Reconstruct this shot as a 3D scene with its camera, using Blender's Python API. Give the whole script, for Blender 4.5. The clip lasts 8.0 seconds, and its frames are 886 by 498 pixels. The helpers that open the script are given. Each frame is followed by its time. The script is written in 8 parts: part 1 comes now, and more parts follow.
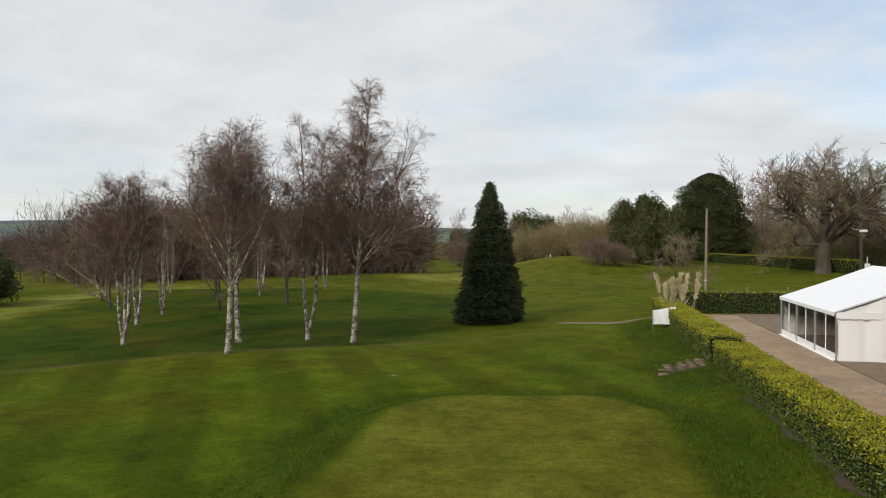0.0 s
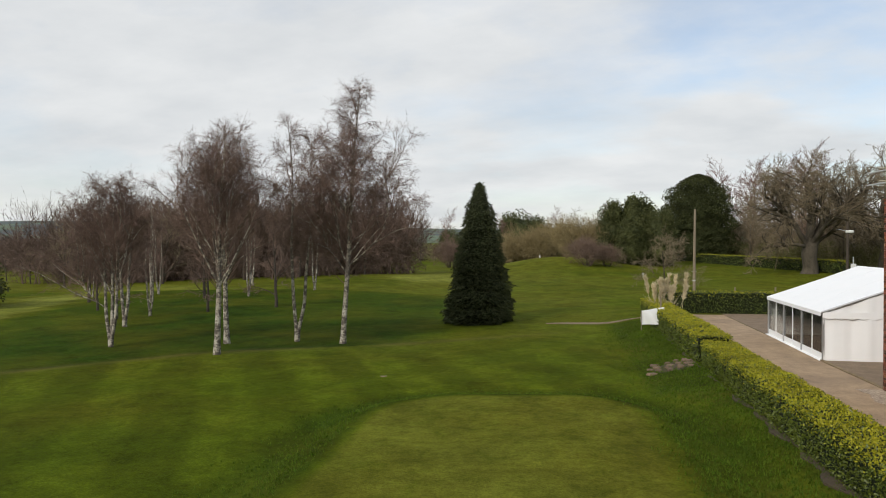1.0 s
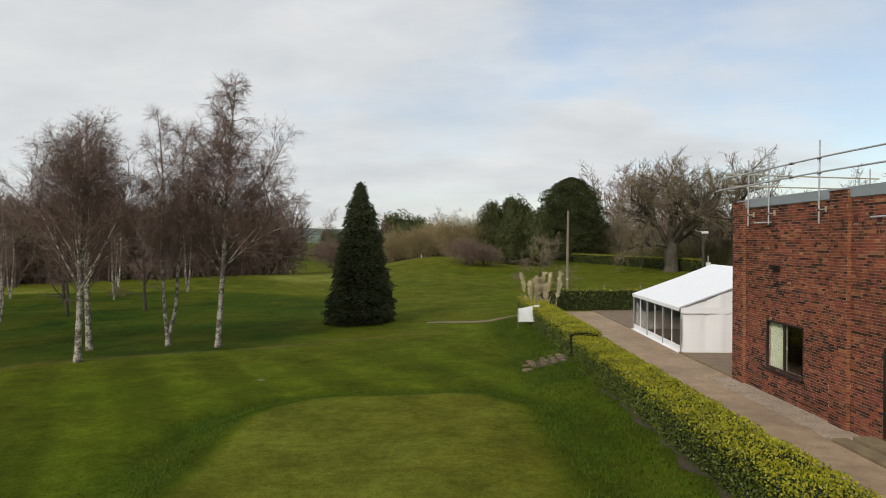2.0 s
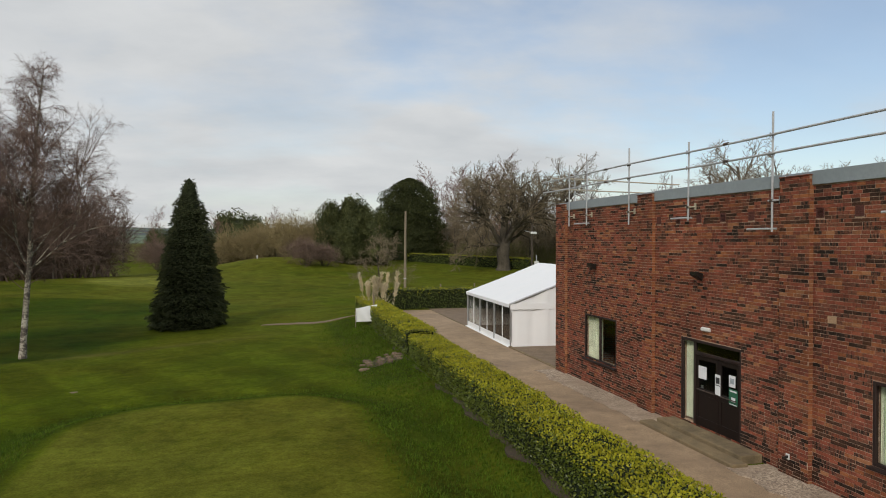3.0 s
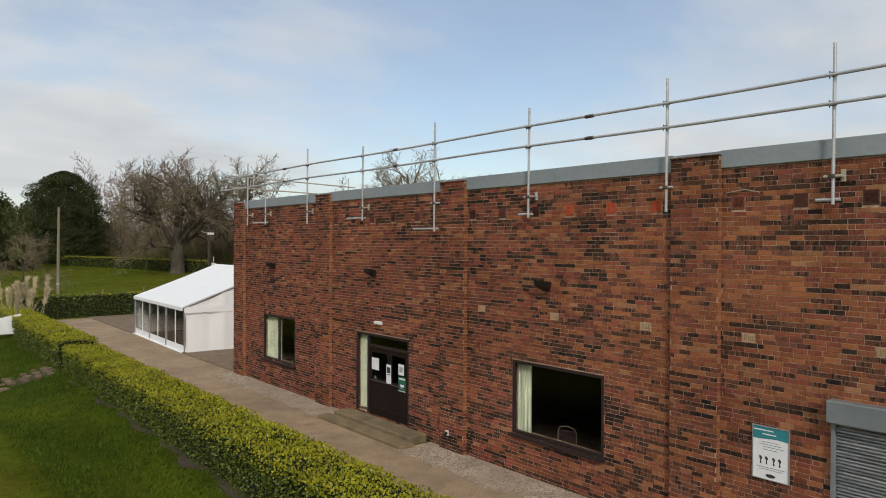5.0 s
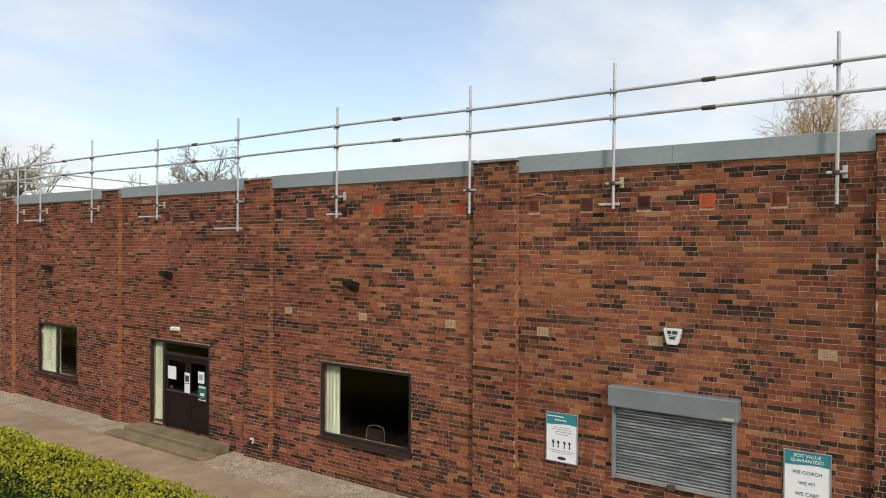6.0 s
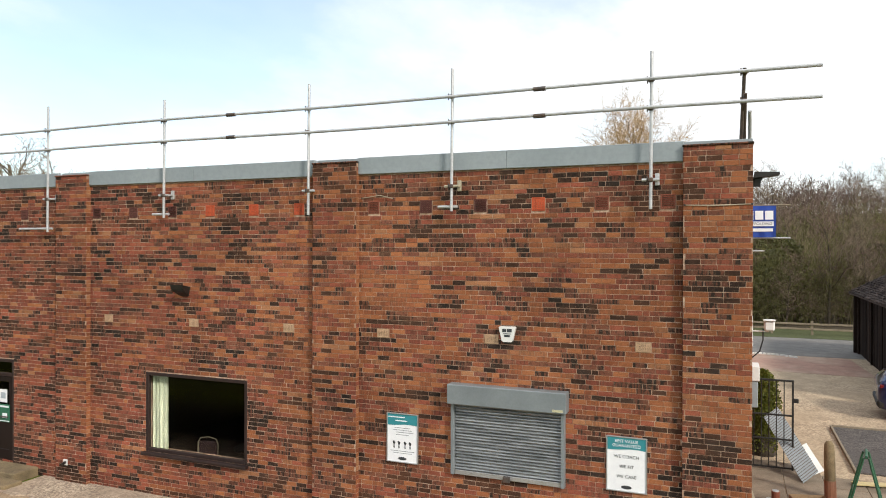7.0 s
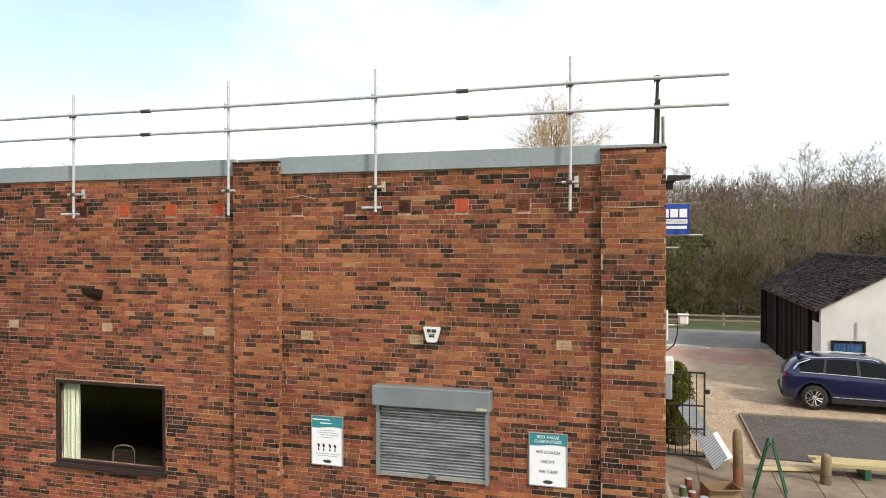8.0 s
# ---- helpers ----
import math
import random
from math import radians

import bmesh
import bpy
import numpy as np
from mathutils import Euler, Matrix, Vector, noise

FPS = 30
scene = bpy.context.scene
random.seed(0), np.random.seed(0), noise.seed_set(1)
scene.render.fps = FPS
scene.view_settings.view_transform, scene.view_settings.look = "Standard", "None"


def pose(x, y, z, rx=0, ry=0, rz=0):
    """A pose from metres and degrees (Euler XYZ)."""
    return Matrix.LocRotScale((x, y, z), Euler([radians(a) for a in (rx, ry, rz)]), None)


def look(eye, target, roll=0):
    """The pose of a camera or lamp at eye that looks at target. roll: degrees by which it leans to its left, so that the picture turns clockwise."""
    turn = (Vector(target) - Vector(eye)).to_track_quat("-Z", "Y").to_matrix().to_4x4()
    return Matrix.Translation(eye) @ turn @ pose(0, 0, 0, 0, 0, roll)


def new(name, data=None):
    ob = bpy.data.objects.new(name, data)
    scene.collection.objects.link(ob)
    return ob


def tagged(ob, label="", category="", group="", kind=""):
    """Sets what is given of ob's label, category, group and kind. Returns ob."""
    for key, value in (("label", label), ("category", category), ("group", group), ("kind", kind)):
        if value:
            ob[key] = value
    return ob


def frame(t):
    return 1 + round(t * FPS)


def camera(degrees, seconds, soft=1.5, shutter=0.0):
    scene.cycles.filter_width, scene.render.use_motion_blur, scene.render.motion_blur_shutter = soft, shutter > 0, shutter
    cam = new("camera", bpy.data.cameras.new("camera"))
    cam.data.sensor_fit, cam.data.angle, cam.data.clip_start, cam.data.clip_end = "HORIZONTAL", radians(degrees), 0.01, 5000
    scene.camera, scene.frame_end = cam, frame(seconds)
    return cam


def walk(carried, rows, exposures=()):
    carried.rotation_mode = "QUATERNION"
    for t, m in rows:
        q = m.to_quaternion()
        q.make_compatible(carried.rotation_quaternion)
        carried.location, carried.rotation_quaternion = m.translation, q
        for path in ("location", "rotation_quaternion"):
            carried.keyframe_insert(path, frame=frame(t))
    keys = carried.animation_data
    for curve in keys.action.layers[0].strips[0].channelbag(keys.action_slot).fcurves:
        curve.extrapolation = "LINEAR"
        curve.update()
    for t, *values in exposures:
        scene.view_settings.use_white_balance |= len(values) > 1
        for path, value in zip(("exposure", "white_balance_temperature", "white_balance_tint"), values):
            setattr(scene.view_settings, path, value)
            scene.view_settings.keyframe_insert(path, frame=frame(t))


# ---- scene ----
# ---------------------------------------------------------------- camera
cam = camera(64.14, 8.0, soft=1.0)
PATH = [
    (0.0, pose(-10.757, 0.048, 4.932, 89.22, 0.03, 9.66)),
    (0.5, pose(-10.751, 0.045, 4.928, 89.25, 0.03, 9.43)),
    (1.0, pose(-10.735, 0.045, 4.925, 89.28, 0.05, 8.84)),
    (1.2, pose(-10.715, 0.041, 4.923, 89.28, 0.04, 8.19)),
    (2.3, pose(-10.628, 0.032, 4.930, 89.28, -0.02, -5.00)),
    (2.5, pose(-10.598, 0.028, 4.932, 89.27, -0.01, -7.67)),
    (3.0, pose(-10.526, 0.001, 4.918, 89.28, 0.00, -13.60)),
    (3.5, pose(-10.475, -0.038, 4.880, 89.34, -0.12, -19.72)),
    (4.0, pose(-10.475, -0.068, 4.850, 89.36, -0.13, -26.03)),
    (4.2, pose(-10.482, -0.075, 4.838, 89.40, -0.16, -28.61)),
    (5.3, pose(-10.522, -0.068, 4.805, 89.60, -0.28, -43.53)),
    (5.5, pose(-10.530, -0.058, 4.800, 89.65, -0.31, -46.78)),
    (6.0, pose(-10.525, -0.011, 4.798, 89.70, -0.28, -54.72)),
    (6.5, pose(-10.504, 0.030, 4.805, 89.73, -0.18, -61.48)),
    (7.0, pose(-10.480, 0.040, 4.815, 89.80, -0.15, -67.72)),
    (7.5, pose(-10.482, 0.012, 4.866, 89.62, -0.02, -73.27)),
    (8.0, pose(-10.482, -0.013, 4.905, 89.41, 0.09, -73.59)),
]
walk(cam, PATH, exposures=[(0.0, -0.02), (1.2, -0.02), (2.5, -0.20), (3.5, -0.29), (4.2, -0.28), (5.5, -0.08), (6.5, 0.46), (7.5, 0.66), (8.0, 0.69)])

# ---------------------------------------------------------------- light
SUN_EL, SUN_AZ = 34.0, 213.0        # degrees; azimuth clockwise from +y
world = bpy.data.worlds.new("sky")
scene.world = world
world.use_nodes = True


def build_world():
    nt = world.node_tree
    nt.nodes.clear()
    N, L = nt.nodes.new, nt.links.new
    out, bg = N("ShaderNodeOutputWorld"), N("ShaderNodeBackground")
    sky = N("ShaderNodeTexSky")
    sky.sky_type, sky.sun_disc = "NISHITA", False
    sky.sun_elevation, sky.sun_rotation = radians(SUN_EL), radians(SUN_AZ)
    sky.air_density, sky.dust_density = 1.0, 1.0
    tc, mp = N("ShaderNodeTexCoord"), N("ShaderNodeMapping")
    # a flat cloud deck: the direction divided by its height
    sep, mx = N("ShaderNodeSeparateXYZ"), N("ShaderNodeMath")
    mx.operation, mx.inputs[1].default_value = "ADD", 0.22
    ab = N("ShaderNodeMath")
    ab.operation, ab.inputs[1].default_value = "MAXIMUM", 0.0
    dv = N("ShaderNodeVectorMath")
    dv.operation = "DIVIDE"
    cb = N("ShaderNodeCombineXYZ")
    L(tc.outputs["Generated"], sep.inputs[0])
    L(sep.outputs[2], ab.inputs[0])
    L(ab.outputs[0], mx.inputs[0])
    for k in range(3):
        L(mx.outputs[0], cb.inputs[k])
    L(tc.outputs["Generated"], dv.inputs[0])
    L(cb.outputs[0], dv.inputs[1])
    L(dv.outputs[0], mp.inputs[0])
    mp.inputs["Location"].default_value = (0.35, 1.1, 0.0)
    mp.inputs["Rotation"].default_value = (0, 0, radians(25))
    mp.inputs["Scale"].default_value = (0.75, 0.95, 0.0)
    n1, n2 = N("ShaderNodeTexNoise"), N("ShaderNodeTexNoise")
    n1.inputs["Scale"].default_value, n1.inputs["Detail"].default_value, n1.inputs["Roughness"].default_value = 1.0, 9, 0.55
    n2.inputs["Scale"].default_value, n2.inputs["Detail"].default_value, n2.inputs["Roughness"].default_value = 2.2, 9, 0.56
    L(mp.outputs[0], n1.inputs["Vector"])
    L(mp.outputs[0], n2.inputs["Vector"])
    r1, r2 = N("ShaderNodeValToRGB"), N("ShaderNodeValToRGB")
    r1.color_ramp.elements[0].position, r1.color_ramp.elements[1].position = 0.33, 0.53
    r1.color_ramp.elements[0].color, r1.color_ramp.elements[1].color = (0.50, 0.50, 0.50, 1), (0.97, 0.97, 0.97, 1)
    r2.color_ramp.elements[0].position, r2.color_ramp.elements[1].position = 0.3, 0.72
    r2.color_ramp.elements[0].color, r2.color_ramp.elements[1].color = (0.68, 0.705, 0.725, 1), (0.87, 0.88, 0.88, 1)
    L(n1.outputs[0], r1.inputs[0])
    L(n2.outputs[0], r2.inputs[0])
    mul = N("ShaderNodeVectorMath")
    mul.operation, mul.inputs[3].default_value = "SCALE", 0.15
    L(sky.outputs[0], mul.inputs[0])
    mix = N("ShaderNodeMix")
    mix.data_type = "RGBA"
    # a ragged blue opening in the cloud
    dt, gap, inv, cov = N("ShaderNodeVectorMath"), N("ShaderNodeValToRGB"), N("ShaderNodeMath"), N("ShaderNodeMath")
    dt.operation = "DOT_PRODUCT"
    dt.inputs[1].default_value = (0.60, 0.60, 0.53)
    wav = N("ShaderNodeMath")
    wav.operation, wav.inputs[1].default_value = "MULTIPLY_ADD", -0.6
    L(tc.outputs["Generated"], dt.inputs[0])
    L(n1.outputs[0], wav.inputs[0])
    L(dt.outputs["Value"], wav.inputs[2])
    gap.color_ramp.elements[0].position, gap.color_ramp.elements[1].position = 0.49, 0.64
    L(wav.outputs[0], gap.inputs[0])
    inv.operation, inv.inputs[1].default_value, inv.inputs[2].default_value = "MULTIPLY_ADD", -0.72, 1.0
    L(gap.outputs[0], inv.inputs[0])
    cov.operation = "MULTIPLY"
    L(r1.outputs[0], cov.inputs[0])
    L(inv.outputs[0], cov.inputs[1])
    L(cov.outputs[0], mix.inputs[0])
    L(mul.outputs[0], mix.inputs[6])
    L(r2.outputs[0], mix.inputs[7])
    L(mix.outputs[2], bg.inputs[0])
    bg.inputs[1].default_value = 1.0
    L(bg.outputs[0], out.inputs[0])


build_world()
sun = new("sun", bpy.data.lights.new("sun", "SUN"))
sun.data.energy, sun.data.angle, sun.data.color = 2.0, radians(8), (1.0, 0.92, 0.81)
sun.matrix_world = look((0, 0, 60), (math.sin(radians(SUN_AZ)) * -50, math.cos(radians(SUN_AZ)) * -50, 60 - 50 * math.tan(radians(SUN_EL))))
# ---------------------------------------------------------------- materials


def socket_mix(nt, fac, a, b, mode="MIX"):
    m = nt.nodes.new("ShaderNodeMix")
    m.data_type, m.blend_type = "RGBA", mode
    for i, v in ((0, fac), (6, a), (7, b)):
        if isinstance(v, (int, float)):
            m.inputs[i].default_value = v
        elif isinstance(v, tuple):
            m.inputs[i].default_value = (*v, 1) if len(v) == 3 else v
        else:
            nt.links.new(v, m.inputs[i])
    return m.outputs[2]


def noise_tex(nt, scale, detail=4, rough=0.55, stretch=(1, 1, 1), coords="Object", dist=0.0):
    tc, mp, n = nt.nodes.new("ShaderNodeTexCoord"), nt.nodes.new("ShaderNodeMapping"), nt.nodes.new("ShaderNodeTexNoise")
    mp.inputs["Scale"].default_value = stretch
    n.inputs["Scale"].default_value, n.inputs["Detail"].default_value = scale, detail
    n.inputs["Roughness"].default_value, n.inputs["Distortion"].default_value = rough, dist
    src = nt.nodes.new("ShaderNodeNewGeometry").outputs["Position"] if coords == "Position" else tc.outputs[coords]
    nt.links.new(src, mp.inputs[0])
    nt.links.new(mp.outputs[0], n.inputs["Vector"])
    return n.outputs[0]


def ramp(nt, fac, *stops):
    r = nt.nodes.new("ShaderNodeValToRGB")
    e = r.color_ramp.elements
    while len(e) < len(stops):
        e.new(0.5)
    for el, (pos, col) in zip(e, stops):
        el.position = pos
        el.color = (col, col, col, 1) if isinstance(col, (int, float)) else (*col, 1)
    nt.links.new(fac, r.inputs[0])
    return r.outputs[0]


def start(name):
    m = bpy.data.materials.new(name)
    m.use_nodes = True
    nt = m.node_tree
    return m, nt, nt.nodes["Principled BSDF"]


def bump(nt, bsdf, height, strength=0.3, distance=0.01):
    b = nt.nodes.new("ShaderNodeBump")
    b.inputs["Strength"].default_value, b.inputs["Distance"].default_value = strength, distance
    nt.links.new(height, b.inputs["Height"])
    nt.links.new(b.outputs[0], bsdf.inputs["Normal"])


def surface(name, c1, c2, rough=0.7, metal=0.0, scale=8.0, fine=60.0, bumps=0.2, dist=0.005, stretch=(1, 1, 1), grime=0.25, vary=0.0, spec=0.5):
    """A worn surface: two colours mixed by a broad and a fine noise, with relief."""
    m, nt, b = start(name)
    big, small = noise_tex(nt, scale, 5, 0.6, stretch), noise_tex(nt, fine, 3, 0.6, stretch)
    col = socket_mix(nt, ramp(nt, big, (0.35, 0.0), (0.68, 1.0)), c1, c2)
    dark = socket_mix(nt, 1.0, col, ramp(nt, small, (0.3, 1 - grime), (0.6, 1.0)), "MULTIPLY")
    if vary:
        oi, gi, ad = nt.nodes.new("ShaderNodeObjectInfo"), nt.nodes.new("ShaderNodeNewGeometry"), nt.nodes.new("ShaderNodeMath")
        ad.operation = "ADD"
        nt.links.new(oi.outputs["Random"], ad.inputs[0])
        nt.links.new(gi.outputs["Random Per Island"], ad.inputs[1])
        fr = nt.nodes.new("ShaderNodeMath")
        fr.operation = "FRACT"
        nt.links.new(ad.outputs[0], fr.inputs[0])
        dark = socket_mix(nt, 1.0, dark, ramp(nt, fr.outputs[0], (0.0, 1 - vary), (1.0, 1.0)), "MULTIPLY")
    nt.links.new(dark, b.inputs["Base Color"])
    b.inputs["Roughness"].default_value, b.inputs["Metallic"].default_value = rough, metal
    b.inputs["Specular IOR Level"].default_value = spec
    if bumps:
        bump(nt, b, small, bumps, dist)
    return m


def leaf(name, c1, c2, rough=0.6, through_light=0.25, spec=0.3):
    """Leaves and twigs: a colour for each piece between two, partly translucent."""
    m, nt, b = start(name)
    g = nt.nodes.new("ShaderNodeNewGeometry")
    big = noise_tex(nt, 0.9, 3)
    col = socket_mix(nt, g.outputs["Random Per Island"], c1, c2)
    col = socket_mix(nt, 1.0, col, ramp(nt, big, (0.3, 0.7), (0.7, 1.15)), "MULTIPLY")
    nt.links.new(col, b.inputs["Base Color"])
    b.inputs["Roughness"].default_value, b.inputs["Specular IOR Level"].default_value = rough, spec
    if through_light:
        tr, mix = nt.nodes.new("ShaderNodeBsdfTranslucent"), nt.nodes.new("ShaderNodeMixShader")
        nt.links.new(col, tr.inputs[0])
        mix.inputs[0].default_value = through_light
        nt.links.new(b.outputs[0], mix.inputs[1])
        nt.links.new(tr.outputs[0], mix.inputs[2])
        nt.links.new(mix.outputs[0], nt.nodes["Material Output"].inputs[0])
    return m


def brick(name, c1, c2, vary, mott, dirt=(0.060, 0.036, 0.026)):
    """Fired clay: each brick its own tone, with blotches, upright kiln marks and weathering that runs over the wall."""
    m, nt, b = start(name)
    oi, gi, ad, fr = nt.nodes.new("ShaderNodeObjectInfo"), nt.nodes.new("ShaderNodeNewGeometry"), nt.nodes.new("ShaderNodeMath"), nt.nodes.new("ShaderNodeMath")
    ad.operation, fr.operation = "ADD", "FRACT"
    nt.links.new(oi.outputs["Random"], ad.inputs[0])
    nt.links.new(gi.outputs["Random Per Island"], ad.inputs[1])
    nt.links.new(ad.outputs[0], fr.inputs[0])
    W = "Position"
    blotch, grain = noise_tex(nt, 21, 5, 0.7, coords=W), noise_tex(nt, 95, 4, 0.7, coords=W)
    kiln = noise_tex(nt, 1.0, 2, 0.5, (1, 27, 4), W)
    weather, tint = noise_tex(nt, 0.45, 6, 0.65, (1, 1, 0.8), W), noise_tex(nt, 0.9, 5, 0.6, (1, 0.7, 1.6), W)
    lime, fleck = noise_tex(nt, 9.0, 6, 0.75, (1, 1, 1.6), W), noise_tex(nt, 46, 3, 0.6, coords=W)
    col = socket_mix(nt, fr.outputs[0], c1, c2)
    col = socket_mix(nt, 1.0, col, ramp(nt, fr.outputs[0], (0.0, 1.0), (0.5, 1 - vary), (1.0, 1.0)), "MULTIPLY")
    col = socket_mix(nt, ramp(nt, tint, (0.42, 0.0), (0.66, 0.22)), col, (0.48, 0.180, 0.080))
    col = socket_mix(nt, ramp(nt, blotch, (0.50, 0.0), (0.62, mott * 0.8)), col, dirt)
    # burnt stripes across some bricks only
    some = ramp(nt, fr.outputs[0], (0.40, 0.0), (0.46, 1.0))
    marks = socket_mix(nt, 1.0, ramp(nt, kiln, (0.50, 0.0), (0.55, min(1.0, mott * 1.25))), some, "MULTIPLY")
    col = socket_mix(nt, marks, col, dirt)
    col = socket_mix(nt, ramp(nt, lime, (0.57, 0.0), (0.70, 0.32)), col, (0.52, 0.33, 0.22))
    col = socket_mix(nt, ramp(nt, fleck, (0.63, 0.0), (0.72, 0.40)), col, (0.56, 0.40, 0.29))
    col = socket_mix(nt, 1.0, col, ramp(nt, weather, (0.34, 0.60), (0.60, 0.95)), "MULTIPLY")
    col = socket_mix(nt, 1.0, col, ramp(nt, grain, (0.3, 0.55), (0.6, 1.12)), "MULTIPLY")
    nt.links.new(col, b.inputs["Base Color"])
    b.inputs["Roughness"].default_value, b.inputs["Specular IOR Level"].default_value = 0.9, 0.15
    bump(nt, b, grain, 0.6, 0.005)
    return m


BRICK = [
    brick("brick_orange", (0.46, 0.176, 0.074), (0.33, 0.104, 0.050), 0.16, 0.24),
    brick("brick_red", (0.39, 0.114, 0.068), (0.28, 0.082, 0.054), 0.22, 0.36),
    brick("brick_brown", (0.29, 0.108, 0.068), (0.16, 0.070, 0.048), 0.25, 0.80, (0.036, 0.026, 0.020)),
    brick("brick_dark", (0.048, 0.035, 0.028), (0.020, 0.017, 0.014), 0.35, 0.22, (0.12, 0.058, 0.040)),
    brick("brick_buff", (0.50, 0.235, 0.115), (0.42, 0.175, 0.085), 0.20, 0.25),
]


def mortar():
    """Lime mortar: pale where it is fresh or washed, brick-coloured where dust and weather have darkened it."""
    m, nt, b = start("mortar")
    big, mid, fine = noise_tex(nt, 0.7, 5, 0.65), noise_tex(nt, 9.0, 5, 0.75), noise_tex(nt, 120, 3, 0.6)
    col = socket_mix(nt, ramp(nt, mid, (0.40, 0.0), (0.62, 1.0)), (0.37, 0.215, 0.140), (0.64, 0.49, 0.37))
    col = socket_mix(nt, ramp(nt, big, (0.40, 0.0), (0.65, 0.6)), col, (0.26, 0.140, 0.090))
    col = socket_mix(nt, 1.0, col, ramp(nt, fine, (0.3, 0.65), (0.6, 1.05)), "MULTIPLY")
    nt.links.new(col, b.inputs["Base Color"])
    b.inputs["Roughness"].default_value = 0.95
    bump(nt, b, fine, 0.5, 0.005)
    return m


MORTAR = mortar()
GALV = surface("galvanised_steel", (0.62, 0.63, 0.64), (0.48, 0.49, 0.50), 0.45, 0.35, 3, 40, 0.15, 0.002)
DARKSTEEL = surface("weathered_coupler_steel", (0.10, 0.09, 0.085), (0.16, 0.11, 0.08), 0.6, 0.6, 6, 60, 0.3)
FASCIA = surface("fascia_grey", (0.30, 0.34, 0.36), (0.25, 0.29, 0.31), 0.45, 0.0, 0.7, 14, 0.03, grime=0.10)
ROOFFELT = surface("roof_felt", (0.16, 0.165, 0.17), (0.11, 0.115, 0.12), 0.9, scale=0.6, fine=50)
FRAMEWOOD = surface("dark_stained_frame", (0.026, 0.010, 0.007), (0.013, 0.006, 0.005), 0.6, scale=5, fine=80, stretch=(1, 1, 0.15), bumps=0.15)
DOORWOOD = surface("dark_door", (0.014, 0.007, 0.006), (0.008, 0.005, 0.005), 0.45, spec=0.3, scale=5, fine=70, stretch=(1, 1, 0.15), bumps=0.1)
CURTAIN = surface("cream_curtain", (0.62, 0.62, 0.46), (0.50, 0.51, 0.38), 0.9, scale=3, fine=80, grime=0.12)
WHITEPLASTIC = surface("white_plastic", (0.78, 0.78, 0.76), (0.70, 0.70, 0.68), 0.4, scale=5, fine=60, bumps=0.02, grime=0.06)
PAPER = surface("white_paper", (0.84, 0.86, 0.88), (0.78, 0.80, 0.83), 0.7, scale=9, fine=60, bumps=0.02, grime=0.06)
TENTWHITE = surface("white_tent_canvas", (0.93, 0.94, 0.95), (0.90, 0.92, 0.935), 0.55, scale=1.2, fine=30, bumps=0.1, grime=0.03)
ALU = surface("anodised_aluminium", (0.55, 0.56, 0.57), (0.44, 0.45, 0.46), 0.4, 0.7, 6, 50, 0.05, grime=0.12)
BLACKMETAL = surface("black_painted_iron", (0.018, 0.017, 0.016), (0.030, 0.026, 0.022), 0.5, 0.2, 10, 80, 0.2)
CONCRETE = surface("weathered_concrete", (0.30, 0.225, 0.125), (0.17, 0.13, 0.075), 0.95, scale=2.2, fine=60, bumps=0.5, grime=0.4)
SHUTTER = surface("shutter_steel", (0.42, 0.44, 0.45), (0.13, 0.145, 0.15), 0.35, 0.55, 4, 30, 0.05, stretch=(1, 0.3, 3), grime=0.4)
BOXGREY = surface("shutter_box_grey", (0.23, 0.26, 0.275), (0.19, 0.215, 0.23), 0.4, 0.1, 3, 40, 0.03, grime=0.1)
TEAL = surface("sign_teal", (0.035, 0.26, 0.30), (0.03, 0.22, 0.26), 0.45, scale=5, fine=40, bumps=0.0, grime=0.08)
INK = surface("dark_print", (0.03, 0.035, 0.04), (0.045, 0.05, 0.055), 0.6, scale=20, fine=80, bumps=0.0)
TERRACOTTA = surface("terracotta", (0.60, 0.105, 0.035), (0.50, 0.085, 0.03), 0.8, scale=6, fine=60, grime=0.25, vary=0.3)
BUFFVENT = surface("buff_clay", (0.60, 0.40, 0.25), (0.50, 0.32, 0.19), 0.8, scale=6, fine=60, grime=0.25, vary=0.25)


def coursed():
    """Plain brick courses for the faces that turn away."""
    m, nt, b = start("plain_brickwork")
    tc, br_, mp = nt.nodes.new("ShaderNodeTexCoord"), nt.nodes.new("ShaderNodeTexBrick"), nt.nodes.new("ShaderNodeMapping")
    mp.inputs["Rotation"].default_value = (radians(90), 0, 0)
    nt.links.new(tc.outputs["Object"], mp.inputs[0])
    nt.links.new(mp.outputs[0], br_.inputs["Vector"])
    br_.inputs["Color1"].default_value, br_.inputs["Color2"].default_value, br_.inputs["Mortar"].default_value = (0.34, 0.10, 0.04, 1), (0.15, 0.06, 0.035, 1), (0.26, 0.21, 0.16, 1)
    br_.inputs["Scale"].default_value, br_.inputs["Brick Width"].default_value, br_.inputs["Row Height"].default_value, br_.inputs["Mortar Size"].default_value = 1.0, 0.2, 0.075, 0.006
    nt.links.new(br_.outputs[0], b.inputs["Base Color"])
    b.inputs["Roughness"].default_value = 0.9
    return m


